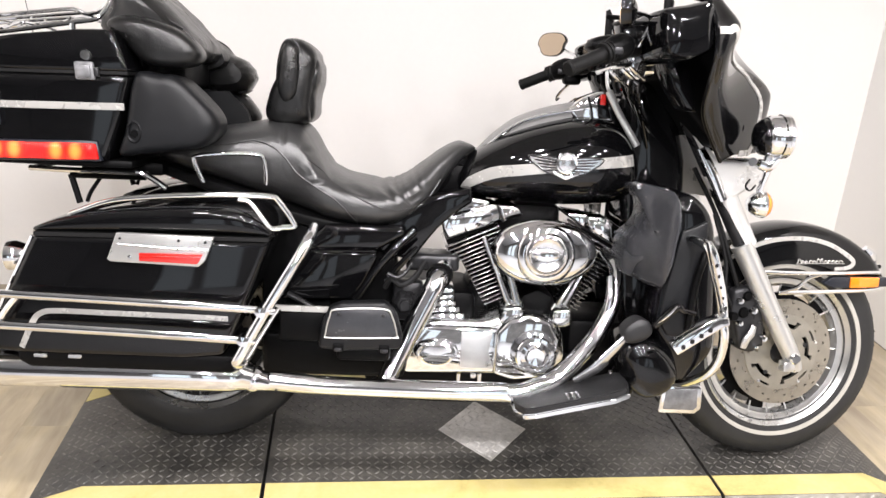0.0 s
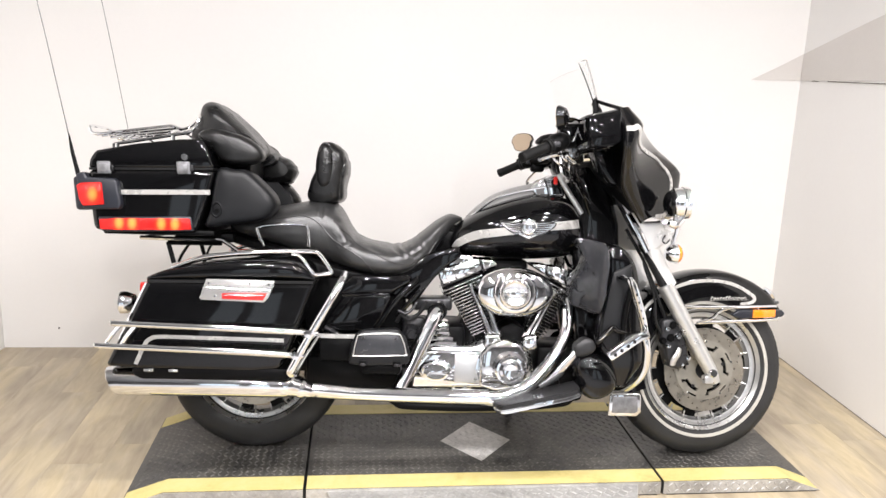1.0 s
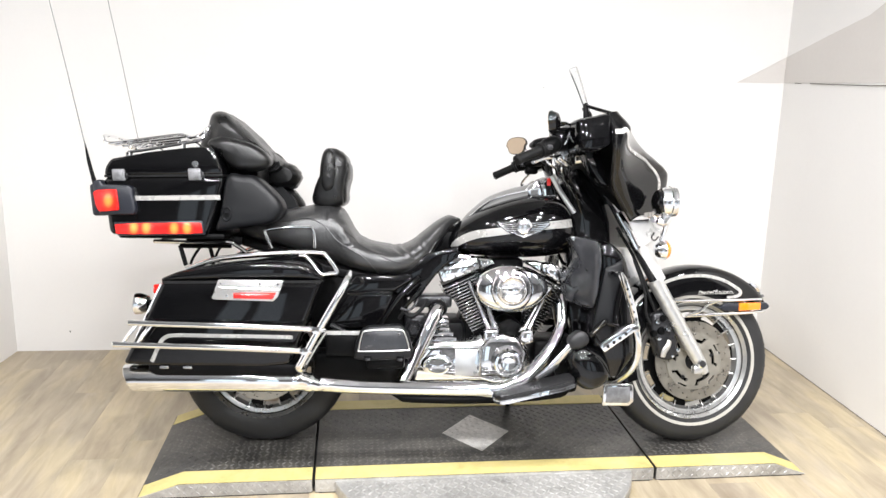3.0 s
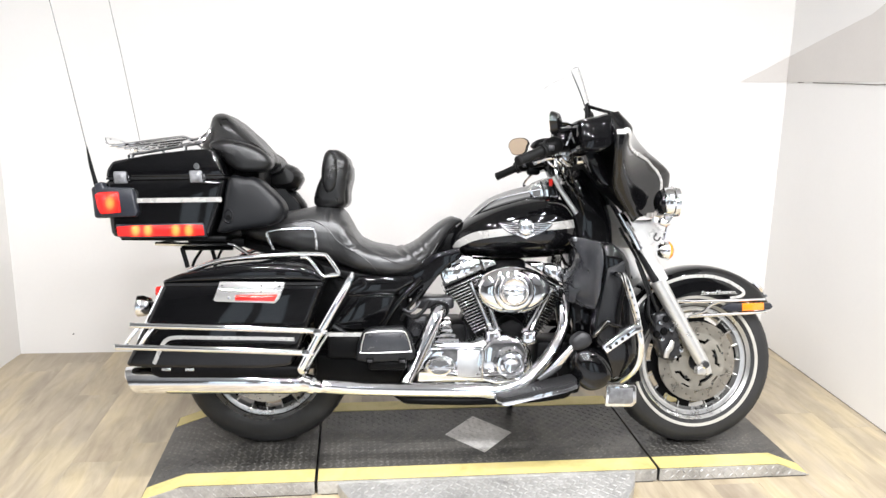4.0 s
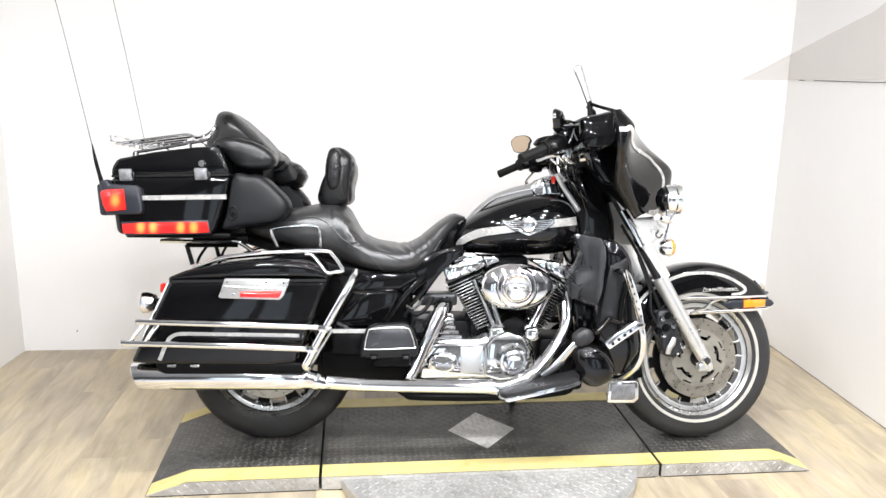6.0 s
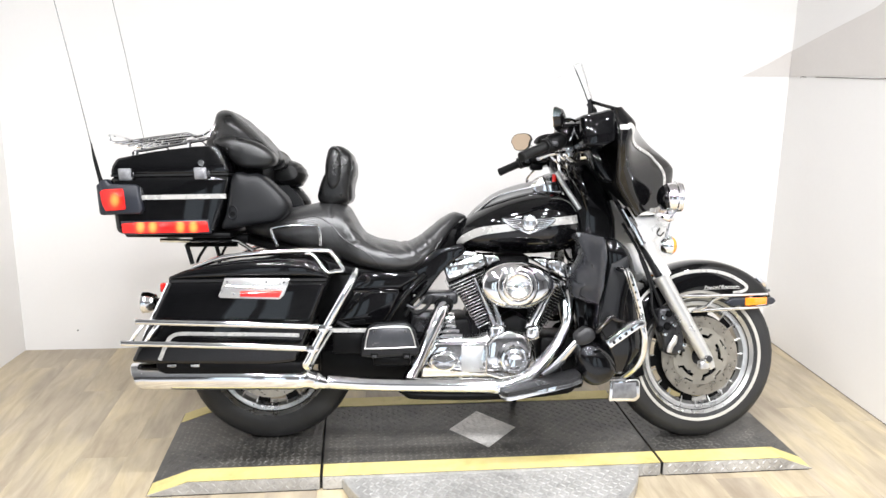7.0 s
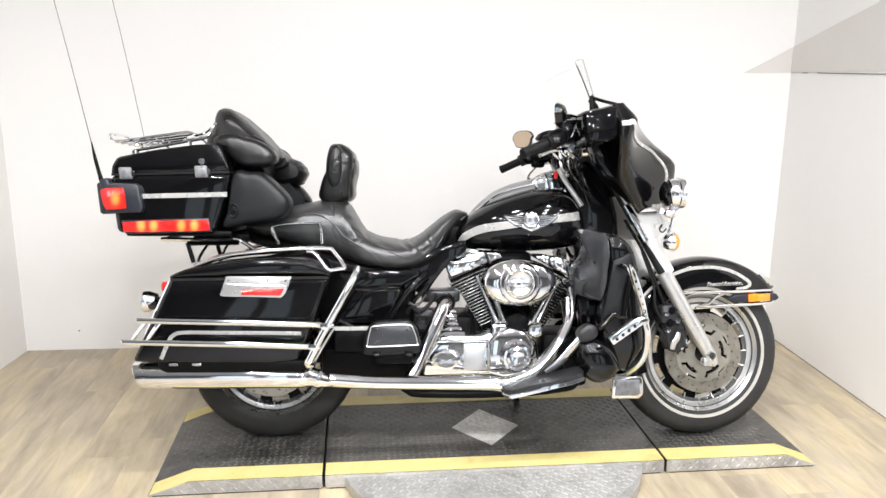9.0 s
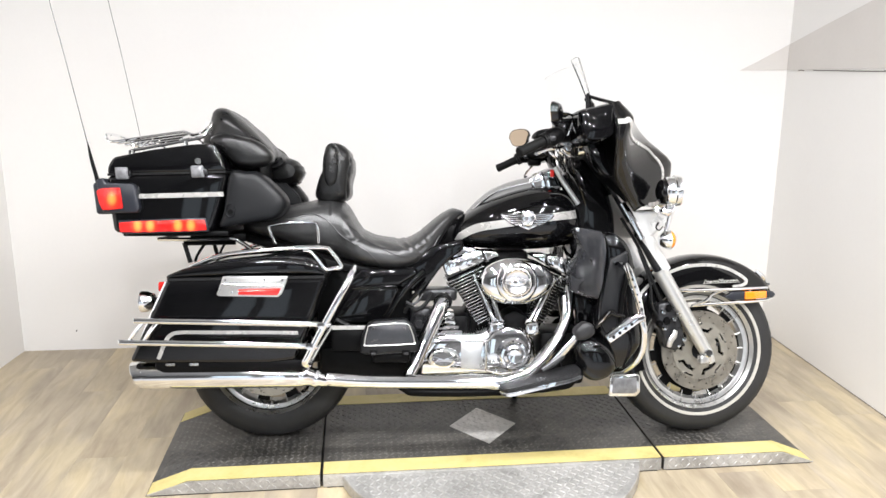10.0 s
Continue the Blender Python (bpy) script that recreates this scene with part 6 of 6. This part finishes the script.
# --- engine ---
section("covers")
bm = plate([(.60, .325), (.61, .46), (.66, .475), (.80, .47), (.86, .50), (.96, .49), (1.00, .44), (1.01, .36), (.97, .325), (.88, .315), (.66, .315)], -.19, .19, 0.02, 3)
engine = part("engine", bm, DULL_CHROME, bike, "polished V-twin engine with chrome covers and dark fins")
bm = plate([(.815, .335), (.82, .45), (.85, .485), (.90, .505), (.955, .485), (.985, .43), (.975, .36), (.93, .325), (.87, .318)], -.232, -.18, 0.012, 3)
part("cam_cover", bm, CHROME, engine, "chrome cam cover")
section(None)
DC = (.886, -.245, .342)
part("timer_cover", lathe([(0.0005, -.024), (.022, -.026), (.027, -.018), (.037, -.015), (.040, -.020), (.047, -.019), (.050, -.008), (.058, -.004), (.060, .012)], DC, seg=56), CHROME, engine, "round chrome timer cover")
for k in range(5):
    a = k * math.tau / 5 + .4
    part("cover_screw", lathe([(0.0005, -.004), (.004, -.003), (.005, .001)], (DC[0] + .05 * math.cos(a), -.2545, DC[2] + .05 * math.sin(a)), seg=8), DARK_STEEL, engine)
section("covers")
bm = plate([(.585, .335), (.605, .45), (.62, .46), (.83, .455), (.838, .33), (.60, .325)], -.205, -.15, 0.01, 3)
part("gearbox_cover", bm, CHROME, engine, "chrome gearbox side cover")
part("gearbox_panel", plate([(.735, .345), (.735, .445), (.815, .443), (.805, .39), (.82, .342)], -.2095, -.2, 0.003, 2), ALUMINIUM, engine, "flat polished panel")
part("oval_cover", lathe([(0.0005, -.022), (.030, -.021), (.037, -.014), (.041, -.013), (.043, -.006), (.046, .004), (.047, .015)], (.672, -.215, .388), seg=48, sx=1.22, sz=0.82), CHROME, engine, "oval chrome clutch cover")
bm = bmesh.new()
for k in range(4):
    tube([(.62, -.17, .475 + .018 * k), (.70, -.175, .478 + .018 * k), (.74 - .012 * k, -.17, .476 + .018 * k)], .008, 8, bm)
block(.63, .72, -.15, -.05, .46, .55, 0.012, 2, bm)
part("starter_housing", bm, CHROME, engine, "chrome starter housing")


def cylinder_unit(foot, lean_deg, length, barrel_w, head_w):
    """A finned cylinder and head; the barrel's fins are shorter than the head's."""
    d = Vector((math.sin(radians(lean_deg)), 0, math.cos(radians(lean_deg))))
    s = Vector((d.z, 0, -d.x))
    f = Vector((foot[0], 0, foot[1]))

    def slab(bm, h0, h1, half, y0, y1, bev):
        pts = [f + d * h0 - s * half, f + d * h0 + s * half, f + d * h1 + s * half, f + d * h1 - s * half]
        return plate([(p.x, p.z) for p in pts], y0, y1, bev, 2, bm)
    core = slab(bmesh.new(), -.02, length, barrel_w * .6, -.072, .085, 0.01)
    part("cylinder", core, MATTE_BLACK, engine, "black cylinder barrel")
    n = 17
    for k in range(n):
        h = .006 + (length - .01) * k / (n - 1)
        head = k >= n - 5
        half = head_w if head else barrel_w * (0.68 + 0.36 * k / n)
        part("fin", slab(bmesh.new(), h, h + .0026, half, -.114 if head else -.106, .112, 0.001), FIN, engine)
        part("fin_root", slab(bmesh.new(), h + .004, h + .0125, half * .9, -.075 if head else -.068, .1, 0), MATTE_BLACK, engine)


section(None)
FIN = FIN_METAL
cylinder_unit((.804, .440), -24.5, .195, .056, .077)
cylinder_unit((.984, .437), 27.0, .195, .056, .070)
ROCKERS = (
    ("rocker_box", [(.635, .664), (.689, .683), (.768, .708), (.786, .707), (.797, .662), (.704, .629), (.656, .610), (.644, .634)]),
    ("rocker_lid", [(.782, .706), (.835, .705), (.852, .682), (.800, .661)]),
    ("rocker_box", [(1.022, .688), (1.069, .687), (1.118, .658), (1.116, .609), (1.101, .609), (1.019, .654)]),
    ("rocker_lid", [(.967, .683), (.969, .694), (1.017, .693), (1.024, .684), (1.014, .655)]))
for name, poly in ROCKERS:
    box = part(name, plate(poly, -.135, .11, 0.008, 3), CHROME, engine, "chrome rocker cover")
    if name == "rocker_box":
        mid = [sum(p[i] for p in poly) / len(poly) for i in (0, 1)]
        part("cover_panel", plate([(mid[0] + (x - mid[0]) * 0.72, mid[1] + (z - mid[1]) * 0.6) for x, z in poly], -.1385, -.13, 0.002, 2), CHROME, box, "raised panel")
for x, z in ((.665, .668), (.716, .688), (.752, .700), (1.045, .680), (1.098, .648)):
    part("rocker_bolt", lathe([(0.0005, -.005), (.005, -.004), (.006, .003)], (x, -.136, z), seg=10), DULL_CHROME, engine)
part("rocker_cap", plate([(.659, .690), (.719, .719), (.762, .714), (.768, .698), (.689, .672)], -.112, .10, 0.006, 3), CHROME, engine, "chrome upper rocker housing")
for path in ([(.692, -.1365, .682), (.697, -.1365, .655), (.704, -.1365, .631)], [(.782, -.1365, .706), (.790, -.1365, .685), (.799, -.1365, .662)], [(1.069, -.1365, .686), (1.066, -.1365, .66), (1.058, -.1365, .634)]):
    part("rocker_joint", tube(path, .0022, 6, fine=1), DARK_STEEL, engine, "dark joint line")
for a, b in (((.826, -.155, .448), (.752, -.14, .62)), ((.848, -.165, .45), (.792, -.15, .62)), ((.95, -.165, .444), (1.02, -.145, .57)), ((.968, -.155, .44), (1.05, -.135, .6))):
    m1, m2 = Vector(a).lerp(Vector(b), .12), Vector(a).lerp(Vector(b), .55)
    bm = tube([a, m1, m2, b], [.0125, .0105, .0085, .0085], 12, fine=1)
    lathe([(.006, -.01), (.016, -.01), (.017, .008), (.006, .01)], a, (Vector(b) - Vector(a)).normalized(), 16, bm, True)
    part("pushrod_tube", bm, CHROME, engine, "chrome pushrod tube")
for x0, x1, z0, z1 in ((.796, .862, .398, .452), (.93, .988, .402, .45)):
    tap = part("tappet_block", plate([(x0, z0 + .012), (x0 + .008, z1), (x1 - .006, z1 + .004), (x1, z0 + .01), (x1 - .02, z0), (x0 + .02, z0)], -.205, -.12, 0.010, 3), CHROME, engine, "chrome tappet block")
    for x in (x0 + .014, x1 - .014):
        part("tappet_bolt", lathe([(0.0005, -.006), (.005, -.005), (.006, .002)], (x, -.205, z1 - .012), seg=10), DULL_CHROME, tap)
part("crankcase_top", plate([(.83, .40), (.86, .47), (.90, .49), (.945, .47), (.96, .40)], -.15, .1, 0.012, 2), MATTE_BLACK, engine, "black crankcase between the cylinders")
AC = (.893, -.235, .604)
cleaner = part("air_cleaner", lathe([(0.0005, -.030), (.050, -.0295), (.070, -.025), (.083, -.017), (.090, -.006), (.092, .004), (.088, .012), (.080, .055), (.0005, .06)], AC, seg=72, sx=1.45, sz=0.925), CHROME, engine, "oval chrome air cleaner cover")
part("cleaner_ring", lathe([(.041, -.026), (.0425, -.040), (.046, -.046), (.052, -.044), (.056, -.038), (.066, -.036), (.071, -.032), (.075, -.026), (.060, -.020)], AC, seg=64, closed=True), CHROME, engine, "round raised ring")
part("cleaner_insert", lathe([(0.0005, -.030), (.030, -.030), (.0415, -.036), (.0415, -.024), (.0005, -.024)], AC, seg=48), DULL_CHROME, engine, "recessed satin insert")
bm = dome([(AC[0] - .037, AC[2]), (AC[0] - .028, AC[2] + .010), (AC[0], AC[2] + .016), (AC[0] + .028, AC[2] + .010), (AC[0] + .037, AC[2]), (AC[0] + .024, AC[2] - .012), (AC[0], AC[2] - .018), (AC[0] - .024, AC[2] - .012)], (AC[0], AC[2]), ((AC[1] - .028, 1), (AC[1] - .036, .97), (AC[1] - .041, .8), (AC[1] - .043, .4)), 2)
part("insert_badge", bm, CHROME, engine, "plain raised chrome badge")
section("covers")
part("intake", block(.86, .98, -.18, -.05, .60, .70, 0.02, 2), MATTE_BLACK, engine, "black intake")
section(None)
# --- exhaust ---
section("exhaust")
bm = tube([(-.350, -.372, .406), (-.342, -.372, .406), (-.25, -.372, .405), (0, -.37, .401), (.17, -.365, .395), (.205, -.36, .388), (.235, -.352, .377), (.262, -.345, .368)], [.041, .0465, .0475, .047, .045, .038, .029, .0245], 28, fine=3)
for v in bm.verts:
    v.co.x += -.36 * (v.co.z - .406) * min(1, max(0, (-.28 - v.co.x) / .06))
mufr, mufl = both("muffler", bm, CHROME, bike, "chrome muffler")
bm = lathe([(.028, -.004), (.043, -.004), (.0472, .0), (.0478, .03), (.046, .03)], (-.350, -.372, .406), (1, 0, 0), 32, closed=True)
for v in bm.verts:
    v.co.x += -.36 * (v.co.z - .406)
both("muffler_tip", bm, CHROME, None, "chrome muffler tip", None, (mufr, mufl))
both("muffler_bore", lathe([(.0005, .006), (.03, .006), (.034, 0), (.034, .02), (.0005, .02)], (-.350, -.372, .406), (1, 0, 0), 24), MATTE_BLACK, None, "dark bore", None, (mufr, mufl))
both("clamp", lathe([(.026, -.014), (.031, -.014), (.034, -.006), (.034, .006), (.031, .014), (.026, .014)], (.232, -.353, .379), (1, .1, -.3), 28, closed=True), CHROME, None, "chrome clamp", None, (mufr, mufl))
bm = tube([(.25, -.345, .370), (.40, -.335, .356), (.60, -.325, .346), (.80, -.315, .338), (.87, -.31, .338), (.92, -.30, .350), (.98, -.285, .376), (1.072, -.26, .474), (1.12, -.24, .57), (1.136, -.2, .65), (1.12, -.14, .69)], [.0235] * 7 + [.022, .019, .017, .016], 18, fine=5)
exhaust = part("exhaust_pipe", bm, CHROME, bike, "chrome exhaust header with heat shields")
part("heat_shield", tube([(.27, -.352, .375), (.40, -.343, .361), (.60, -.333, .351), (.84, -.322, .344)], [.024] * 4, 14, fine=4, flat=0.85), CHROME, exhaust, "chrome heat shield")
part("rear_header", tube([(.70, -.13, .63), (.688, -.19, .628), (.674, -.232, .612), (.648, -.245, .562), (.60, -.262, .468), (.562, -.285, .395), (.535, -.31, .352), (.50, -.325, .345)], [.024, .026, .0265, .0265, .0265, .025, .022, .02], 18, fine=5), CHROME, exhaust, "chrome rear header pipe")
part("header_collar", lathe([(.026, -.01), (.032, -.01), (.033, .012), (.026, .012)], (.681, -.21, .622), (.3, 1, .2), 24, closed=True), MATTE_BLACK, exhaust, "dark collar")
part("front_shield", tube([(1.114, -.235, .64), (1.110, -.25, .58), (1.096, -.25, .51), (1.08, -.245, .45)], [.010, .012, .012, .008], 12), CHROME, exhaust, "chrome shield tube")
part("lower_pipe", tube([(.70, -.29, .34), (.80, -.292, .326), (.88, -.29, .318), (.95, -.27, .335), (1.02, -.24, .39)], [.017] * 5, 12), CHROME, exhaust, "second chrome pipe")

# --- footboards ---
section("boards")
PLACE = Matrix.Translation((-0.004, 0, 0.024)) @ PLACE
TB = Matrix.Translation((1.0, 0, .33)) @ Matrix.Rotation(radians(-13.5), 4, "Y") @ Matrix.Translation((-1.0, 0, -.33))


def tilted(bm, m):
    bmesh.ops.transform(bm, matrix=m, verts=bm.verts)
    return bm


def board_outline(grow):
    pts = []
    for x, y in ((.853, -.30), (.856, -.372), (.872, -.408), (.90, -.416), (1.09, -.416), (1.13, -.40), (1.146, -.36), (1.146, -.29), (1.13, -.28), (.87, -.28)):
        cx, cy = 1.0, -.348
        pts.append((cx + (x - cx) * grow, cy + (y - cy) * grow))
    return pts


def board(grow, z0, z1):
    bm = bmesh.new()
    lo = [bm.verts.new((x, y, z0)) for x, y in board_outline(grow)]
    hi = [bm.verts.new((x, y, z1)) for x, y in board_outline(grow)]
    bm.faces.new(lo)
    bm.faces.new(hi)
    for i in range(len(lo)):
        j = (i + 1) % len(lo)
        bm.faces.new((lo[i], lo[j], hi[j], hi[i]))
    bmesh.ops.recalc_face_normals(bm, faces=bm.faces)
    bmesh.ops.bevel(bm, geom=[e for e in bm.edges if e.calc_face_angle(0) > 0.6], offset=0.003, segments=2, affect="EDGES")
    return tilted(bm, TB)


fbr, fbl = both("footboard", board(1.0, .308, .322), CHROME, bike, "chrome-edged rider footboard")
both("board_pad", board(.95, .320, .336), BOARD_RUBBER, None, "dark rubber footboard pad", None, (fbr, fbl))
bm = bmesh.new()
for k in range(3):
    for j in range(2):
        block(.985 + .012 * k, .990 + .012 * k, -.40 + .022 * j, -.385 + .022 * j, .3355, .3375, 0, 1, bm)
both("pad_marks", tilted(bm, TB), DULL_CHROME, None, "worn bright marks", None, (fbr, fbl))
both("board_bracket", tube([(1.0, -.30, .30), (1.0, -.2, .27), (.98, -.1, .26)], .012, 8), MATTE_BLACK, None, "black bracket", None, (fbr, fbl))
section(None)
bm = tube([(1.118, -.30, .432), (1.090, -.330, .412), (1.057, -.333, .376), (1.020, -.335, .338), (.975, -.33, .305)], [.012, .017, .019, .018, .012], 12, flat=0.4)
part("brake_pedal", bm, DULL_CHROME, bike, "satin metal brake pedal arm")
PB = [(.348, .372), (.354, .429), (.372, .473), (.401, .485), (.504, .491), (.532, .464), (.549, .400), (.545, .376), (.50, .372), (.40, .366)]
pbr, pbl = both("pillion_board", plate(PB, -.352, -.315, 0.010, 3), GREY_PLASTIC, bike, "folded grey pillion footboard")
face = [(.366, .409), (.375, .454), (.391, .470), (.499, .475), (.521, .457), (.534, .412), (.524, .405), (.377, .400)]
both("board_outline", tube([(x, -.3525, z) for x, z in face], .0019, 6, closed=True, fine=3), FORK_SILVER, None, "pale outline bead", None, (pbr, pbl))
both("board_face", plate(face, -.3535, -.345, 0.003, 2), GLOVE_VINYL, None, "grey rubber face", None, (pbr, pbl))
for x in (.383, .492):
    both("hinge", block(x, x + .026, -.356, -.34, .368, .386, 0.003, 2), MATTE_BLACK, None, "black hinge recess", None, (pbr, pbl))
    both("hinge_pin", block(x + .004, x + .022, -.360, -.35, .368, .377, 0.003, 2), DARK_STEEL, None, "dark hinge pin", None, (pbr, pbl))
for x in (.396, .500):
    both("face_screw", lathe([(.0005, -.003), (.004, -.002), (.005, .002)], (x, -.354, .459), seg=12), DARK_STEEL, None, "dark screw", None, (pbr, pbl))
both("board_mount", block(.39, .52, -.33, -.2, .335, .372, 0.012, 2), MATTE_BLACK, None, "black mount", None, (pbr, pbl))

# --- lower fairings, engine guard, highway pegs ---
section(None)
LOWER = [(.778, 1.198, 1.212, -.300), (.768, 1.182, 1.238, -.318), (.741, 1.177, 1.268, -.328), (.700, 1.177, 1.289, -.330), (.642, 1.177, 1.300, -.330), (.580, 1.172, 1.306, -.330), (.500, 1.160, 1.314, -.330), (.430, 1.162, 1.322, -.330), (.385, 1.185, 1.322, -.325), (.346, 1.200, 1.298, -.315), (.305, 1.225, 1.275, -.290)]
rings = []
for z, x0, x1, y in cr(LOWER, 5):
    ring = []
    for t in np.linspace(0, 2 * math.pi, 48, endpoint=False):
        c, q = math.cos(t), math.sin(t)
        ring.append(((x0 + x1) / 2 + (x1 - x0) / 2 * math.copysign(abs(c) ** 0.5, c), (y - .15) / 2 + (-.15 - y) / 2 * math.copysign(abs(q) ** 0.42, q), z))
    rings.append(ring)
lowr, lowl = both("lower_fairing", loft(rings), BLACK_PAINT, bike, "gloss black lower fairing")
bm = plate([(1.200, .689), (1.233, .702), (1.262, .718), (1.265, .685), (1.261, .636), (1.255, .569), (1.246, .500), (1.237, .425), (1.190, .430), (1.168, .465), (1.173, .534), (1.189, .628)], -.338, -.28, 0.006, 3)
both("side_panel", bm, GREY_PLASTIC, None, "satin dark grey panel", None, (lowr, lowl))
both("radiator_shade", plate([(1.10, .58), (1.21, .58), (1.22, .40), (1.13, .40)], -.20, -.12, 0.01, 2), BLACK_PAINT, None, "black inner panel", None, (lowr, lowl))
GLOVE = [(1.094, .782), (1.105, .794), (1.151, .787), (1.165, .782), (1.172, .757), (1.175, .717), (1.171, .655), (1.167, .604), (1.159, .563), (1.151, .551), (1.127, .553), (1.097, .567), (1.085, .576), (1.083, .618), (1.090, .662), (1.105, .689), (1.113, .719), (1.111, .753), (1.101, .772)]


def slanted(bm):
    """Turns a box that faces sideways so that it faces half to the rear."""
    for v in bm.verts:
        v.co.y -= 1.85 * (v.co.x - 1.13)
    return bm


bm = dome(GLOVE, (1.135, .665), ((-.24, .95), (-.30, 1.0), (-.318, .97), (-.333, .88), (-.345, .72), (-.353, .5), (-.357, .25)), 6)
for v in bm.verts:
    if v.co.y < -.30:
        lane = (v.co.x - 1.124 - .03 * (v.co.z - .66)) / .010
        v.co.y += .010 * math.exp(-lane * lane) * min(1, max(0, (v.co.z - .62) / .05))
both("glove_box", rumple(slanted(bm), 0.0022, 16), GLOVE_VINYL, None, "rounded satin grey vinyl glove box", None, (lowr, lowl))
both("pocket_flap", rumple(slanted(dome([(1.083, .628), (1.100, .617), (1.114, .628), (1.117, .616), (1.106, .596), (1.100, .566), (1.085, .571), (1.081, .598)], (1.097, .600), ((-.30, 1), (-.345, 1), (-.352, .95), (-.356, .8), (-.358, .4)), 3)), 0.002, 24), GLOVE_VINYL, None, "small pocket flap", None, (lowr, lowl))
both("box_screw", lathe([(0.0005, -.006), (.007, -.005), (.008, .003)], (1.100, -.288, .787), seg=14), DULL_CHROME, None, "bright screw", None, (lowr, lowl))
both("vent_bar", tube([(1.264, -.315, .650), (1.258, -.342, .625), (1.246, -.345, .576), (1.240, -.345, .520), (1.238, -.343, .463), (1.240, -.33, .43)], .009, 10), MATTE_BLACK, None, "black vent bar", None, (lowr, lowl))
both("vent_lever", tube([(1.160, -.33, .448), (1.158, -.35, .462), (1.200, -.356, .507), (1.217, -.355, .500), (1.250, -.348, .492)], [.006, .009, .010, .008, .006], 10), BLACK_PAINT, None, "black vent lever", None, (lowr, lowl))
both("lever_tip", tube([(1.160, -.357, .468), (1.180, -.363, .490), (1.199, -.364, .512)], .0035, 8), CHROME, None, "chrome lever edge", None, (lowr, lowl))
SCOOP = [(1.082, .372), (1.092, .403), (1.121, .423), (1.165, .418), (1.206, .388), (1.230, .350), (1.232, .311), (1.205, .276), (1.150, .262), (1.101, .300)]
both("air_scoop", dome(SCOOP, (1.160, .342), ((-.18, .85), (-.27, 1.0), (-.310, .985), (-.333, .92), (-.350, .78), (-.359, .55), (-.362, .25)), 6), BLACK_PAINT, None, "black air scoop", None, (lowr, lowl))
both("pedal_pad", dome([(1.082, .440), (1.116, .470), (1.145, .462), (1.153, .436), (1.130, .415), (1.092, .409)], (1.118, .438), ((-.29, .9), (-.330, 1.0), (-.342, .95), (-.346, .8), (-.348, .4))), BOARD_RUBBER, None, "grey rubber pedal pad", None, (lowr, lowl))
bm = tube([(1.19, -.18, .67), (1.222, -.34, .672), (1.240, -.400, .665), (1.257, -.408, .62), (1.279, -.410, .553), (1.293, -.410, .491), (1.300, -.410, .46), (1.305, -.400, .427), (1.306, -.380, .383), (1.298, -.350, .343), (1.283, -.300, .305), (1.262, -.250, .279), (1.20, -.15, .262), (1.12, -.12, .255)], .0115, 14)
grdr, grdl = both("engine_guard", bm, CHROME, bike, "chrome engine guard bar with pegs")
bm = tube([(1.238, -.408, .678), (1.246, -.419, .655), (1.262, -.422, .607), (1.279, -.422, .553), (1.292, -.420, .505)], [.007, .012, .013, .012, .009], 10, flat=0.6)
gplr, gpll = both("guard_plate", bm, CHROME, None, "chrome guard plate", None, (grdr, grdl))
for k in range(5):
    t = k / 4
    hole = lathe([(0.0005, -.003), (.0032, -.002), (.004, .003)], (1.255 + .033 * t, -.4305 + .002 * t, .628 - .100 * t), seg=8, sz=1.6)
    both("plate_hole", hole, DARK_STEEL, None, "", None, (gplr, gpll))
bm = plate([(1.160, .440), (1.170, .452), (1.238, .504), (1.262, .514), (1.285, .512), (1.290, .496), (1.272, .488), (1.175, .420)], -.462, -.428, 0.004, 2)
pegr, pegl = both("highway_peg", bm, CHROME, None, "chrome folding highway peg", None, (grdr, grdl))
both("peg_mount", tube([(1.272, -.445, .500), (1.284, -.425, .500), (1.294, -.408, .493)], [.010, .013, .015], 12), CHROME, None, "chrome peg clamp", None, (grdr, grdl))
for k in range(4):
    x, z = 1.186 + .0195 * k, .441 + .0142 * k
    both("peg_pad", block(x - .005, x + .005, -.4645, -.455, z - .0055, z + .0055, 0.002, 1), RUBBER, None, "black rubber peg pad", None, (pegr, pegl))
section(None)
bm = plate([(1.238, .178), (1.243, .252), (1.25, .258), (1.344, .259), (1.352, .25), (1.354, .192), (1.338, .177)], -.205, -.19, 0.006, 3)
pad_r, pad_l = both("foot_plate", bm, CHROME, bike, "chrome-framed grey foot plate below the guard")
both("plate_face", plate([(1.250, .190), (1.254, .246), (1.338, .248), (1.341, .197), (1.33, .189)], -.209, -.204, 0.004, 2), PLATE_GREY, None, "grey textured face", None, (pad_r, pad_l))
both("plate_arm", tube([(1.29, -.19, .25), (1.28, -.17, .28), (1.25, -.15, .30), (1.19, -.12, .30)], .010, 8), CHROME, None, "chrome arm", None, (pad_r, pad_l))
section(None)


# ---- floor planks, nearest the platform ----
PW, PL = 0.178, 1.22
pb = block(0.0, PW - 0.0003, 0.0, PL - 0.0003, -0.012, 0.0, 0.0002, 1)
bmesh.ops.recalc_face_normals(pb, faces=pb.faces)
plank_mesh = bpy.data.meshes.new("plank")
pb.to_mesh(plank_mesh)
pb.free()
plank_mesh.materials.append(PLANK)
rng = random.Random(4)
x = -1.74
while x < 2.56:
    y = -1.3 - rng.random() * PL
    while y < 1.24:
        ob = new("plank", plank_mesh)
        ob.parent = floor
        ob.location = (x, max(y, -1.299), 0)
        ob.scale = (1, min(1, (y + PL + 1.299) / PL), 1)
        y += PL
    x += PW
